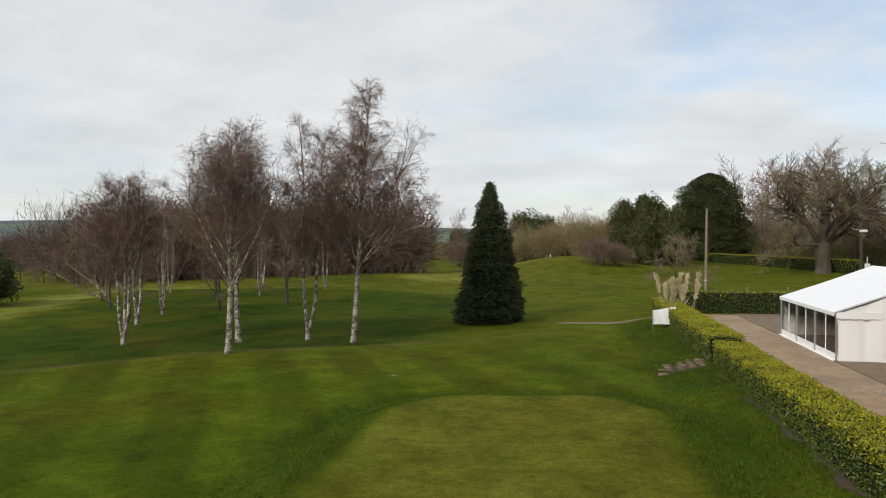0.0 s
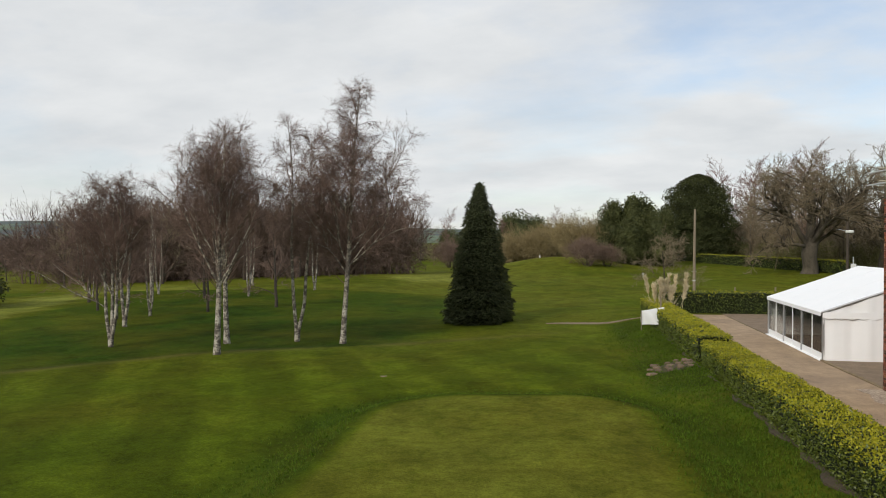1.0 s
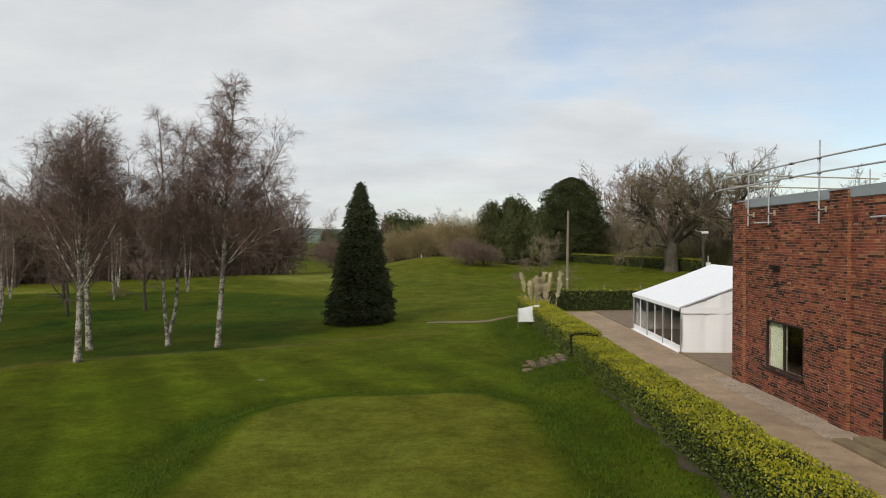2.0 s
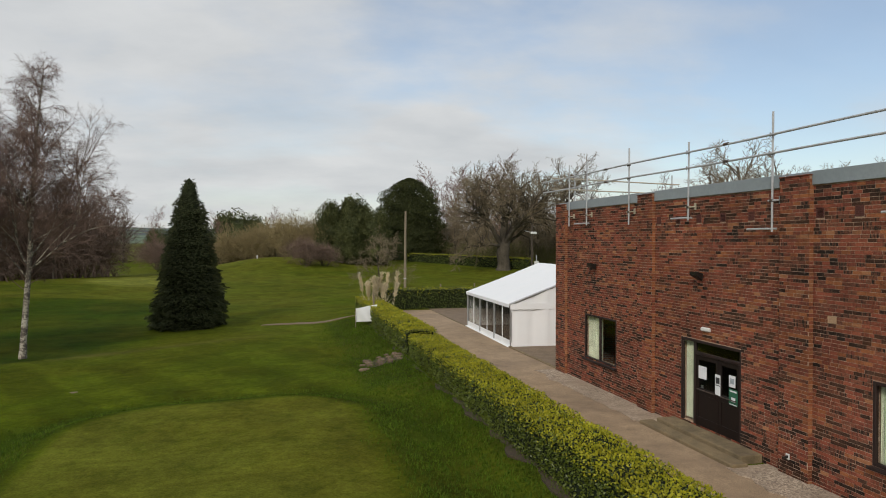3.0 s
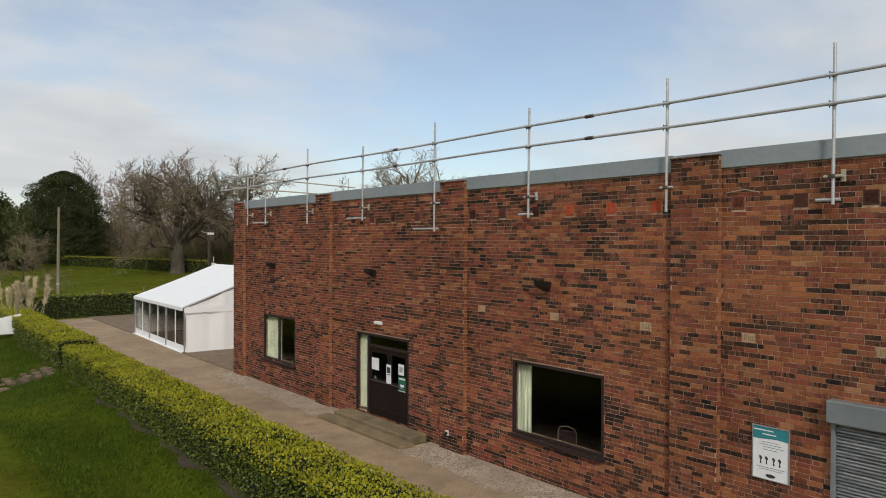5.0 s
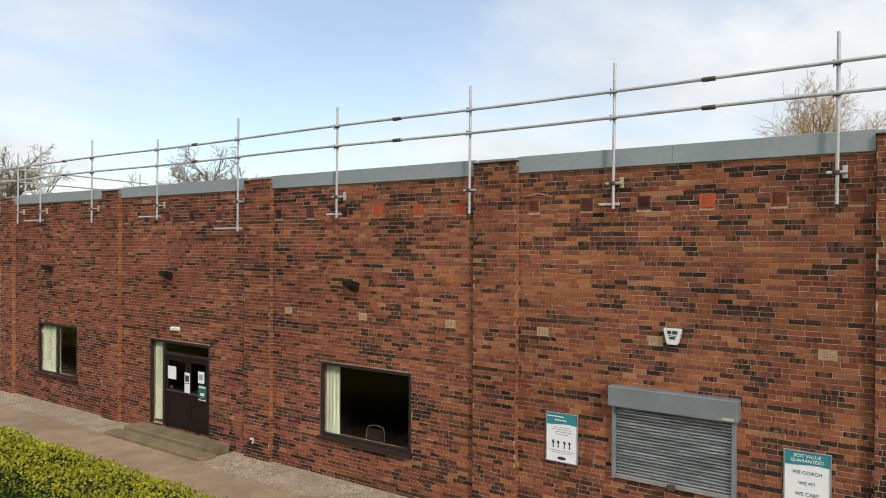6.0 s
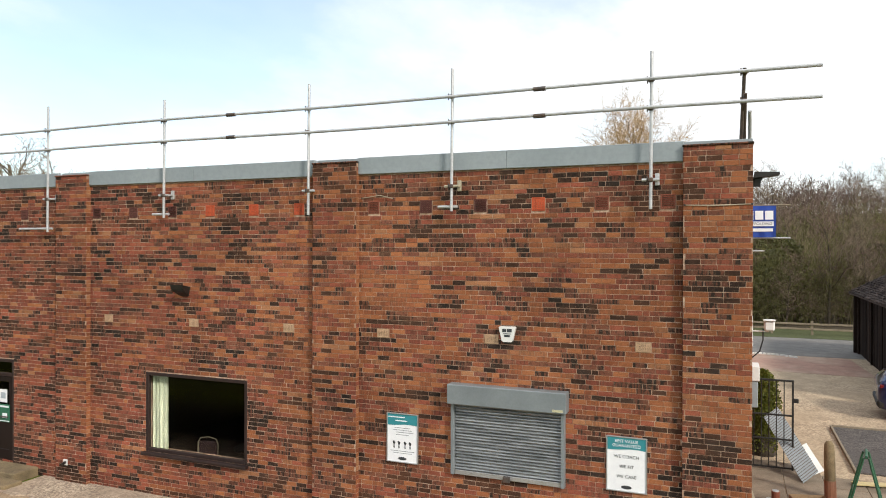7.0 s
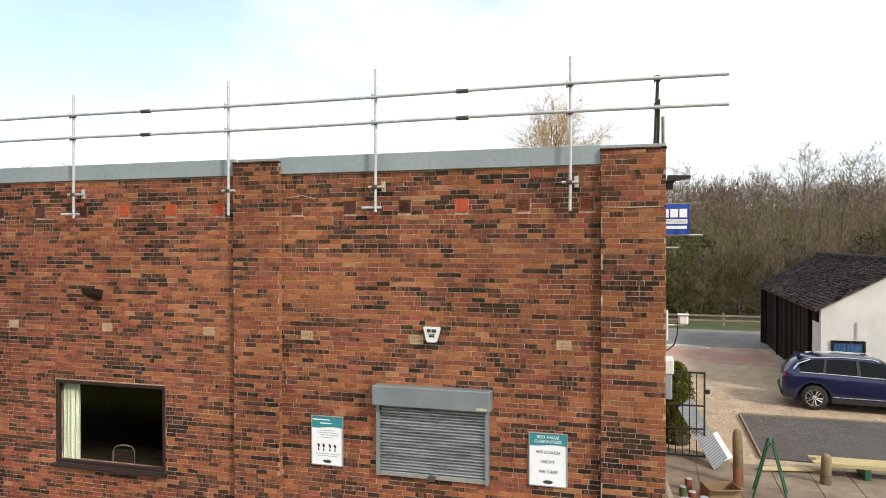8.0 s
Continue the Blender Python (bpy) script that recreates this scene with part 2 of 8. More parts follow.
COURSED = coursed()
VOID = surface("dark_hollow", (0.006, 0.006, 0.006), (0.010, 0.009, 0.008), 0.9, scale=5, fine=40, bumps=0)
# the unlit rooms' dimness is put into this plaster colour
PLASTER = surface("dim_plaster", (0.07, 0.06, 0.05), (0.05, 0.045, 0.04), 0.9, scale=1, fine=30)
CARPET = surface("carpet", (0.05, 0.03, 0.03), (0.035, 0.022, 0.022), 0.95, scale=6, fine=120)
PALETUBE = surface("pale_weathered_tube", (0.50, 0.45, 0.33), (0.40, 0.36, 0.27), 0.7, scale=3, fine=40)
TIMBER = surface("rough_timber", (0.30, 0.245, 0.17), (0.21, 0.17, 0.12), 0.85, scale=3, fine=60, stretch=(1, 1, 0.2), bumps=0.4)
BARK = surface("dark_bark", (0.095, 0.076, 0.056), (0.055, 0.044, 0.034), 0.95, scale=3, fine=25, stretch=(1, 1, 0.3), bumps=0.6, dist=0.03, grime=0.5)
TWIG = leaf("brown_twigs", (0.135, 0.090, 0.068), (0.235, 0.165, 0.128), 0.8, 0.0)
TWIGBIRCH = leaf("birch_twigs", (0.135, 0.086, 0.067), (0.245, 0.168, 0.134), 0.8, 0.0)
TWIGGREY = leaf("grey_twigs", (0.148, 0.116, 0.076), (0.255, 0.203, 0.138), 0.8, 0.0)
TWIGGOLD = leaf("golden_twigs", (0.40, 0.27, 0.13), (0.58, 0.41, 0.22), 0.8, 0.0)
TWIGSTRAW = leaf("straw_twigs", (0.190, 0.148, 0.070), (0.345, 0.275, 0.138), 0.8, 0.0)
TWIGTAN = leaf("tan_twigs", (0.155, 0.122, 0.078), (0.280, 0.224, 0.147), 0.8, 0.0)
TWIGPINK = leaf("reddish_twigs", (0.18, 0.105, 0.085), (0.27, 0.17, 0.14), 0.8, 0.0)
NEEDLE = leaf("conifer_sprays", (0.034, 0.046, 0.021), (0.112, 0.122, 0.054), 0.7, 0.1, 0.15)
EVERGREEN = leaf("evergreen_leaves", (0.050, 0.062, 0.022), (0.125, 0.135, 0.048), 0.6, 0.15, 0.2)
HEDGETOP = leaf("hedge_new_leaves", (0.31, 0.32, 0.018), (0.50, 0.46, 0.032), 0.5, 0.3)
HEDGEMID = leaf("hedge_leaves", (0.075, 0.110, 0.013), (0.16, 0.195, 0.022), 0.45, 0.2, 0.5)
# near-black green: shade inside hedges and conifer, put into colour
SHADECORE = leaf("inner_shade", (0.010, 0.018, 0.006), (0.020, 0.026, 0.008), 0.9, 0.0)
PAMPAS = leaf("dry_grass_plumes", (0.62, 0.52, 0.33), (0.86, 0.77, 0.57), 0.8, 0.3)


def birch_bark():
    """White peeling bark with short dark scars and black rough patches."""
    m, nt, b = start("birch_bark")
    marks = noise_tex(nt, 3.4, 5, 0.7, (1.2, 1.2, 1.2))
    bands = noise_tex(nt, 9, 4, 0.65, (0.5, 0.5, 3.2))
    tone = noise_tex(nt, 0.8, 4, 0.6)
    col = socket_mix(nt, ramp(nt, tone, (0.35, 0.0), (0.65, 1.0)), (0.54, 0.51, 0.43), (0.28, 0.235, 0.170))
    col = socket_mix(nt, ramp(nt, bands, (0.36, 0.95), (0.46, 0.0)), col, (0.13, 0.105, 0.085))
    col = socket_mix(nt, ramp(nt, marks, (0.46, 0.0), (0.53, 0.92)), col, (0.075, 0.060, 0.048))
    nt.links.new(col, b.inputs["Base Color"])
    b.inputs["Roughness"].default_value = 0.75
    bump(nt, b, marks, 0.4, 0.02)
    return m


BIRCH = birch_bark()


def glass(name, tint=(0.75, 0.80, 0.80)):
    m, nt, b = start(name)
    b.inputs["Base Color"].default_value = (*tint, 1)
    b.inputs["Roughness"].default_value, b.inputs["Transmission Weight"].default_value, b.inputs["IOR"].default_value = 0.02, 1.0, 1.25
    return m


GLASS = glass("window_glass")


def gravel(name, c1, c2, c3, scale):
    m, nt, b = start(name)
    tc = nt.nodes.new("ShaderNodeTexCoord")
    v = nt.nodes.new("ShaderNodeTexVoronoi")
    v.inputs["Scale"].default_value = scale
    nt.links.new(tc.outputs["Object"], v.inputs["Vector"])
    sep = nt.nodes.new("ShaderNodeSeparateColor")
    nt.links.new(v.outputs["Color"], sep.inputs[0])
    col = socket_mix(nt, ramp(nt, sep.outputs[0], (0.2, 0.0), (0.8, 1.0)), c1, c2)
    big = noise_tex(nt, 0.35, 6, 0.6)
    col = socket_mix(nt, ramp(nt, big, (0.42, 0.0), (0.62, 0.75)), col, c3)
    wet = noise_tex(nt, 1.7, 5, 0.65)
    col = socket_mix(nt, 1.0, col, ramp(nt, wet, (0.3, 0.72), (0.6, 1.0)), "MULTIPLY")
    nt.links.new(col, b.inputs["Base Color"])
    b.inputs["Roughness"].default_value = 0.95
    bump(nt, b, v.outputs["Distance"], 0.6, 0.012)
    return m


PATHGRAVEL = gravel("fine_path_gravel", (0.48, 0.345, 0.215), (0.34, 0.245, 0.155), (0.30, 0.215, 0.14), 55)
PEA = gravel("pea_gravel", (0.58, 0.47, 0.35), (0.26, 0.195, 0.145), (0.38, 0.29, 0.21), 30)
YARDGRAVEL = gravel("yard_gravel", (0.56, 0.44, 0.30), (0.31, 0.235, 0.16), (0.43, 0.33, 0.22), 22)
DARKGRAVEL = gravel("dark_chippings", (0.135, 0.118, 0.108), (0.055, 0.049, 0.045), (0.085, 0.074, 0.068), 28)
ASPHALT = gravel("asphalt", (0.20, 0.195, 0.185), (0.15, 0.147, 0.142), (0.24, 0.225, 0.21), 90)
BRICKDUST = gravel("red_paving", (0.44, 0.26, 0.20), (0.33, 0.20, 0.155), (0.50, 0.39, 0.29), 40)


def grass():
    """Turf. The attribute 'turf' tells rough (0, darkened for tree shade), fairway (0.5), close-mown green (0.9) and
    grass painted as sunlit (1); 'worn' bare or dry spots.
    """
    m, nt, b = start("turf")
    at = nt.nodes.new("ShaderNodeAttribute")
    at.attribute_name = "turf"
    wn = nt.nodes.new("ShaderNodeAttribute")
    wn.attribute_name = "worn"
    # last stop is much lighter: sunshine on the grass put into colour
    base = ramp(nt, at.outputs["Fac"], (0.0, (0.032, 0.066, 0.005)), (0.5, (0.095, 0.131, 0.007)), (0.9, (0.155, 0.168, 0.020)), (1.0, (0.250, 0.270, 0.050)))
    mid, fine = noise_tex(nt, 0.16, 6, 0.62), noise_tex(nt, 17, 5, 0.75)
    patch, clump = noise_tex(nt, 0.55, 6, 0.70, dist=0.5), noise_tex(nt, 4.5, 5, 0.7)
    blot, far = noise_tex(nt, 1.4, 5, 0.65, dist=0.6), noise_tex(nt, 0.045, 4, 0.6, (1, 1, 1))
    col = socket_mix(nt, ramp(nt, mid, (0.40, 0.0), (0.64, 0.55)), base, (0.120, 0.112, 0.010))
    col = socket_mix(nt, ramp(nt, blot, (0.48, 0.0), (0.72, 0.5)), col, (0.068, 0.098, 0.006))
    col = socket_mix(nt, ramp(nt, far, (0.52, 0.0), (0.62, 0.55)), col, (0.062, 0.092, 0.006))
    col = socket_mix(nt, 1.0, col, ramp(nt, fine, (0.25, 0.55), (0.65, 1.22)), "MULTIPLY")
    col = socket_mix(nt, 1.0, col, ramp(nt, patch, (0.30, 0.54), (0.68, 1.06)), "MULTIPLY")
    col = socket_mix(nt, 1.0, col, ramp(nt, clump, (0.30, 0.74), (0.68, 1.16)), "MULTIPLY")
    # mowing stripes on the mown parts
    tc, wv = nt.nodes.new("ShaderNodeTexCoord"), nt.nodes.new("ShaderNodeTexWave")
    mp = nt.nodes.new("ShaderNodeMapping")
    mp.inputs["Rotation"].default_value = (0, 0, radians(-27))
    nt.links.new(tc.outputs["Object"], mp.inputs[0])
    nt.links.new(mp.outputs[0], wv.inputs["Vector"])
    wv.inputs["Scale"].default_value, wv.inputs["Distortion"].default_value = 0.085, 1.6
    wv.inputs["Detail"].default_value, wv.inputs["Detail Scale"].default_value = 3.0, 0.6
    stripe = ramp(nt, wv.outputs["Fac"], (0.3, 0.84), (0.7, 1.08))
    mw = nt.nodes.new("ShaderNodeAttribute")
    mw.attribute_name = "mown"
    col = socket_mix(nt, mw.outputs["Fac"], col, socket_mix(nt, 1.0, col, stripe, "MULTIPLY"))
    col = socket_mix(nt, wn.outputs["Fac"], col, (0.140, 0.098, 0.048))
    nt.links.new(col, b.inputs["Base Color"])
    b.inputs["Roughness"].default_value, b.inputs["Specular IOR Level"].default_value = 0.95, 0.03
    bump(nt, b, fine, 0.7, 0.04)
    return m


TURF = grass()
# ---------------------------------------------------------------- mesh tools
UP = Vector((0, 0, 1))


class Builder:
    """Gathers vertices and faces of one mesh."""

    def __init__(self):
        self.v, self.f, self.m = [], [], []

    def add(self, verts, faces, m=0):
        k = len(self.v)
        self.v.extend(tuple(p) for p in verts)
        self.f.extend(tuple(i + k for i in q) for q in faces)
        self.m.extend([m] * len(faces))
        return self

    def box(self, x0, x1, y0, y1, z0, z1, c=0.0, m=0):
        """A box, with its edges chamfered by c."""
        if c <= 0:
            v = [(x, y, z) for x in (x0, x1) for y in (y0, y1) for z in (z0, z1)]
            return self.add(v, [(0, 1, 3, 2), (4, 6, 7, 5), (0, 4, 5, 1), (2, 3, 7, 6), (0, 2, 6, 4), (1, 5, 7, 3)], m)
        lo, hi = (x0, y0, z0), (x1, y1, z1)
        v, at = [], {}
        for s in ((i, j, k) for i in (0, 1) for j in (0, 1) for k in (0, 1)):
            for a in range(3):
                at[s, a] = len(v)
                v.append(tuple((hi[b] - (0 if b == a else c)) if s[b] else (lo[b] + (0 if b == a else c)) for b in range(3)))
        f = []
        for a in range(3):
            b, d = (a + 1) % 3, (a + 2) % 3
            for sa in (0, 1):
                def corner(sb, sd):
                    s = [0, 0, 0]
                    s[a], s[b], s[d] = sa, sb, sd
                    return tuple(s)
                ring = [at[corner(i, j), a] for i, j in ((0, 0), (1, 0), (1, 1), (0, 1))]
                f.append(tuple(ring if sa else ring[::-1]))
            for sb in (0, 1):
                for sd in (0, 1):
                    s0, s1 = [0, 0, 0], [0, 0, 0]
                    s0[b] = s1[b] = sb
                    s0[d] = s1[d] = sd
                    s1[a] = 1
                    s0, s1 = tuple(s0), tuple(s1)
                    q = (at[s0, b], at[s1, b], at[s1, d], at[s0, d])
                    f.append(q if sb != sd else q[::-1])
        for s in ((i, j, k) for i in (0, 1) for j in (0, 1) for k in (0, 1)):
            q = (at[s, 0], at[s, 1], at[s, 2])
            f.append(q if sum(s) % 2 else q[::-1])
        return self.add(v, f, m)

    def tube(self, pts, radii, n=6, m=0, caps=True):
        """A round bar along points, with a radius at each."""
        k = len(self.v)
        pts = [Vector(p) for p in pts]
        side = None
        for i, p in enumerate(pts):
            d = (pts[min(i + 1, len(pts) - 1)] - pts[max(i - 1, 0)])
            d = d.normalized() if d.length > 1e-9 else UP
            if side is None:
                side = d.cross(UP if abs(d.z) < 0.95 else Vector((1, 0, 0))).normalized()
            else:
                side = (side - d * side.dot(d))
                side = side.normalized() if side.length > 1e-6 else d.orthogonal().normalized()
            up = d.cross(side)
            r = radii[i] if isinstance(radii, (list, tuple)) else radii
            for j in range(n):
                a = 2 * math.pi * j / n
                q = p + side * (math.cos(a) * r) + up * (math.sin(a) * r)
                self.v.append((q.x, q.y, q.z))
        for i in range(len(pts) - 1):
            for j in range(n):
                a, b = k + i * n + j, k + i * n + (j + 1) % n
                self.f.append((a, b, b + n, a + n))
                self.m.append(m)
        if caps:
            self.f.append(tuple(k + j for j in range(n))[::-1])
            self.f.append(tuple(k + (len(pts) - 1) * n + j for j in range(n)))
            self.m.extend([m, m])
        return self

    def prism(self, poly, axis, a, b, m=0):
        """A polygon of two coordinates pushed from a to b along an axis (0, 1 or 2)."""
        def put(p, w):
            q = list(p)
            q.insert(axis, w)
            return q
        n = len(poly)
        v = [put(p, a) for p in poly] + [put(p, b) for p in poly]
        f = [tuple(range(n))[::-1], tuple(range(n, 2 * n))] + [(i, (i + 1) % n, n + (i + 1) % n, n + i) for i in range(n)]
        return self.add(v, f, m)

    def lathe(self, prof, n=16, axis=2, at=(0, 0, 0), m=0, caps=True):
        """A profile of (radius, height) turned about an axis."""
        v, f = [], []
        for r, h in prof:
            for j in range(n):
                a = 2 * math.pi * j / n
                p = [r * math.cos(a), r * math.sin(a)]
                p.insert(axis, h)
                v.append([p[i] + at[i] for i in range(3)])
        for i in range(len(prof) - 1):
            for j in range(n):
                f.append((i * n + j, i * n + (j + 1) % n, (i + 1) * n + (j + 1) % n, (i + 1) * n + j))
        if caps:
            f += [tuple(range(n))[::-1], tuple((len(prof) - 1) * n + j for j in range(n))]
        return self.add(v, f, m)

    def mesh(self, name, mats, smooth=False, fix=True):
        me = bpy.data.meshes.new(name)
        me.from_pydata(self.v, [], self.f)
        mats = mats if isinstance(mats, (list, tuple)) else [mats]
        for mt in mats:
            me.materials.append(mt)
        if len(mats) > 1:
            me.polygons.foreach_set("material_index", self.m)
        if fix and len(self.f) < 60000:
            bm = bmesh.new()
            bm.from_mesh(me)
            bmesh.ops.recalc_face_normals(bm, faces=bm.faces)
            bm.to_mesh(me)
            bm.free()
        if smooth:
            me.polygons.foreach_set("use_smooth", [True] * len(me.polygons))
        me.update()
        return me


def part(name, b, mat, parent=None, label="", smooth=False, fix=True, kind=""):
    """One mesh object, under a thing or a part."""
    ob = new(name, b if isinstance(b, bpy.types.Mesh) else b.mesh(name, mat, smooth, fix))
    if parent is not None:
        ob.parent = parent
    return tagged(ob, label=label, kind=kind)


def thing(name, label, category, at=(0, 0, 0), turn=0.0, group="", kind=""):
    """An Empty that carries the parts of one thing, at its base."""
    ob = new(name)
    ob.empty_display_size = 0.2
    ob.matrix_basis = pose(*at, 0, 0, turn)
    return tagged(ob, label, category, group, kind)


def smooth_step(a, b, x):
    t = min(1.0, max(0.0, (x - a) / (b - a)))
    return t * t * (3 - 2 * t)


def text_part(name, words, size, mat, parent, m, align="CENTER", depth=0.002):
    """Flat lettering in the built-in font, turned into a mesh."""
    cu = bpy.data.curves.new(name, "FONT")
    cu.body, cu.size, cu.align_x, cu.align_y, cu.extrude = words, size, align, "CENTER", depth
    tmp = bpy.data.objects.new(name, cu)
    scene.collection.objects.link(tmp)
    me = bpy.data.meshes.new_from_object(tmp.evaluated_get(bpy.context.evaluated_depsgraph_get()))
    bpy.data.objects.remove(tmp)
    # one part for each letter
    bm = bmesh.new()
    bm.from_mesh(me)
    bmesh.ops.remove_doubles(bm, verts=bm.verts, dist=1e-6)
    bm.verts.ensure_lookup_table()
    seen = set()
    for v0 in bm.verts:
        if v0.index in seen:
            continue
        stack, group = [v0], []
        seen.add(v0.index)
        while stack:
            v = stack.pop()
            group.append(v)
            for e in v.link_edges:
                o = e.other_vert(v)
                if o.index not in seen:
                    seen.add(o.index)
                    stack.append(o)
        at = {v.index: i for i, v in enumerate(group)}
        faces = {f for v in group for f in v.link_faces}
        lm = bpy.data.meshes.new("letter")
        lm.from_pydata([tuple(v.co) for v in group], [], [[at[v.index] for v in f.verts] for f in sorted(faces, key=lambda f: f.index)])
        lm.materials.append(mat)
        ob = new("letter", lm)
        ob.parent = parent
        ob.matrix_basis = m
    bm.free()


# turns a flat x-y drawing to stand on a wall that faces -x, read from outside
def on_wall(y, z, x=0.0):
    return Matrix.Translation((x, y, z)) @ Matrix(((0, 0, -1, 0), (-1, 0, 0, 0), (0, 1, 0, 0), (0, 0, 0, 1)))
# ---------------------------------------------------------------- ground
LAWN = -0.5


def tee_edge(x, y):
    """Signed distance to the rounded end of the raised tee: negative inside."""
    cx, hw, y1, r = -12.1, 4.35, 24.0, 3.0
    dx, dy = abs(x - cx) - (hw - r), y - (y1 - r)
    if dx <= 0 and dy <= 0:
        return max(dx, dy) - r
    return math.hypot(max(dx, 0), max(dy, 0)) - r


def height(x, y):
    if x > -4.3:
        far = smooth_step(51, 58, y)
        z = LAWN * far
    else:
        z = LAWN * max(smooth_step(-4.3, -8.0, x), smooth_step(51, 58, y))
        z += -0.28 * smooth_step(-8.0, -20, x)
    d = tee_edge(x, y)
    if x < -4.5 and y < 40:
        z += 0.30 * (1 - smooth_step(-0.2, 1.6, d)) - 0.10 * math.exp(-((d - 1.6) / 0.9) ** 2)
    # rolling fairways, the mound before the bushes and rising land in the distance
    if y > 50 or x < -20:
        w = smooth_step(50, 75, y) if x > -20 else max(smooth_step(50, 75, y), smooth_step(-20, -50, x))
        z += w * (0.35 * math.sin(x * 0.05 + 1.0) * math.cos(y * 0.045) + 0.18 * math.sin(x * 0.13 + y * 0.09))
    z += 2.5 * math.exp(-((x + 10) / 12) ** 2 - ((y - 122) / 15) ** 2)
    if x > 46:
        z += 9.5 * smooth_step(46, 100, x) * (1 - smooth_step(30, 55, y))
    if x > -12:
        z += 0.95 * smooth_step(-12, 8, x) * smooth_step(80, 142, y)
    z += 1.0 * math.exp(-((x + 32) / 15) ** 2 - ((y - 95) / 20) ** 2)
    return z


def rough_line(x):
    """Where the mown lawn ends and the rough under the birches begins."""
    return 33.9 + (0.46 if x > -28 else 0.9) * (x + 28) + 0.5 * noise.noise(Vector((x * 0.11, 0, 3)))


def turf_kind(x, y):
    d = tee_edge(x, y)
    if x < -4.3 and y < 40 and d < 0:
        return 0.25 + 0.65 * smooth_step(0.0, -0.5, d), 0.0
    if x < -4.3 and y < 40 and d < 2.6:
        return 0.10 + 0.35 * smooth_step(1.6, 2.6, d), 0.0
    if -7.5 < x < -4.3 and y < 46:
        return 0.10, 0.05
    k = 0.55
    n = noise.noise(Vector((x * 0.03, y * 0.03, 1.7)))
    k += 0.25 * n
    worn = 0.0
    # dry line under the birches; rough under the trees, its colour darkened for their shade
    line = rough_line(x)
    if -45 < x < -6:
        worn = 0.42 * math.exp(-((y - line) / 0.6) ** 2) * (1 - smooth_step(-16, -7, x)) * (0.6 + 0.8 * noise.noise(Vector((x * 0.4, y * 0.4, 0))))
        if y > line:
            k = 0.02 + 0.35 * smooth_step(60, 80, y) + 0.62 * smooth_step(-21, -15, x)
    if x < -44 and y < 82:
        # fairways in long strips, the nearest coloured lighter as if sunlit
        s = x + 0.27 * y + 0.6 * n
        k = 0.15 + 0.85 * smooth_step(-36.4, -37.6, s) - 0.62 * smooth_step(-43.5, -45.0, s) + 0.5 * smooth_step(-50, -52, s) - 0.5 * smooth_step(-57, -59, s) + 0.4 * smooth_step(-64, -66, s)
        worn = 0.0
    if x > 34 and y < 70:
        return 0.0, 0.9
    # sun on the far fairway also raises its colour
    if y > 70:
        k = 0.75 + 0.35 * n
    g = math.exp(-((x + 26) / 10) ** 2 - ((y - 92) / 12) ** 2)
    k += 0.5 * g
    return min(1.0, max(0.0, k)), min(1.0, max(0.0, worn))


def mown(x, y):
    """Where the mower's stripes show."""
    return (1 - smooth_step(-1.0, 0.5, y - min(rough_line(x), 36))) * (0.4 if tee_edge(x, y) < 0.3 else 1.0) + 0.2 * smooth_step(60, 80, y)


def build_ground():
    def axis(lo, hi, fine_lo, fine_hi, step, grow):
        a = list(np.arange(fine_lo, fine_hi + 0.01, step))
        g, p = step, fine_hi
        while p < hi:
            g *= grow
            p += g
            a.append(min(p, hi))
        g, p = step, fine_lo
        while p > lo:
            g *= 1.16
            p -= g
            a.insert(0, max(p, lo))
        return a
    xs, ys = axis(-2600, 2600, -45, 12, 0.5, 1.06), axis(-2400, 3000, -6, 60, 0.5, 1.035)
    b, nx = Builder(), len(xs)
    turf, worn, cut = [], [], []
    for y in ys:
        for x in xs:
            b.v.append((float(x), float(y), height(x, y)))
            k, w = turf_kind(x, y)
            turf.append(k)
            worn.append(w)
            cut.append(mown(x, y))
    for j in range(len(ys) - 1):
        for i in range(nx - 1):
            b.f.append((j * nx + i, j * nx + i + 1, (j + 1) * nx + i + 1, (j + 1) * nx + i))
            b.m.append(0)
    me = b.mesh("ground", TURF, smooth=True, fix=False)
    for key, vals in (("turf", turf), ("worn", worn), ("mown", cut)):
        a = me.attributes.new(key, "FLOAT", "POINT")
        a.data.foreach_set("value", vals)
    return tagged(new("ground", me), "mown golf course turf with rough and a raised tee", "grass", kind="structure")


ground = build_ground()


def slab(name, poly, z0, z1, mat, label, category):
    b = Builder().prism(poly, 2, z0, z1)
    return tagged(part(name, b, mat), label, category, kind="structure")


# path between hedge and building, gravel strip along the wall, yard beyond the corner
slab("path", [(-3.75, 4), (-0.85, -1.2), (-0.62, 23.6), (0.0, 24.96), (0.1, 30.6), (0.3, 48.6), (-3.6, 48.6), (-3.9, 26)], -0.12, 0.012, PATHGRAVEL, "compacted reddish gravel path beside the hedge", "path")
# ---------------------------------------------------------------- brick building
COURSE, LENGTH, JOINT = 0.075, 0.207, 0.0092
TOP, PIL_TOP, Y_NEAR, Y_FAR, DEPTH = 6.03, 6.24, -0.21, 24.95, 14.0
PIL = [(24.10, 24.95), (18.00, 18.83), (12.00, 12.85), (5.86, 6.71), (-0.21, 0.68)]
OPENINGS = {"window_1": (20.30, 22.62, 0.87, 2.40), "door": (14.22, 16.68, 0.21, 2.38),
            "window_2": (8.15, 10.54, 0.85, 2.38), "hatch": (2.38, 4.14, 1.22, 2.45)}
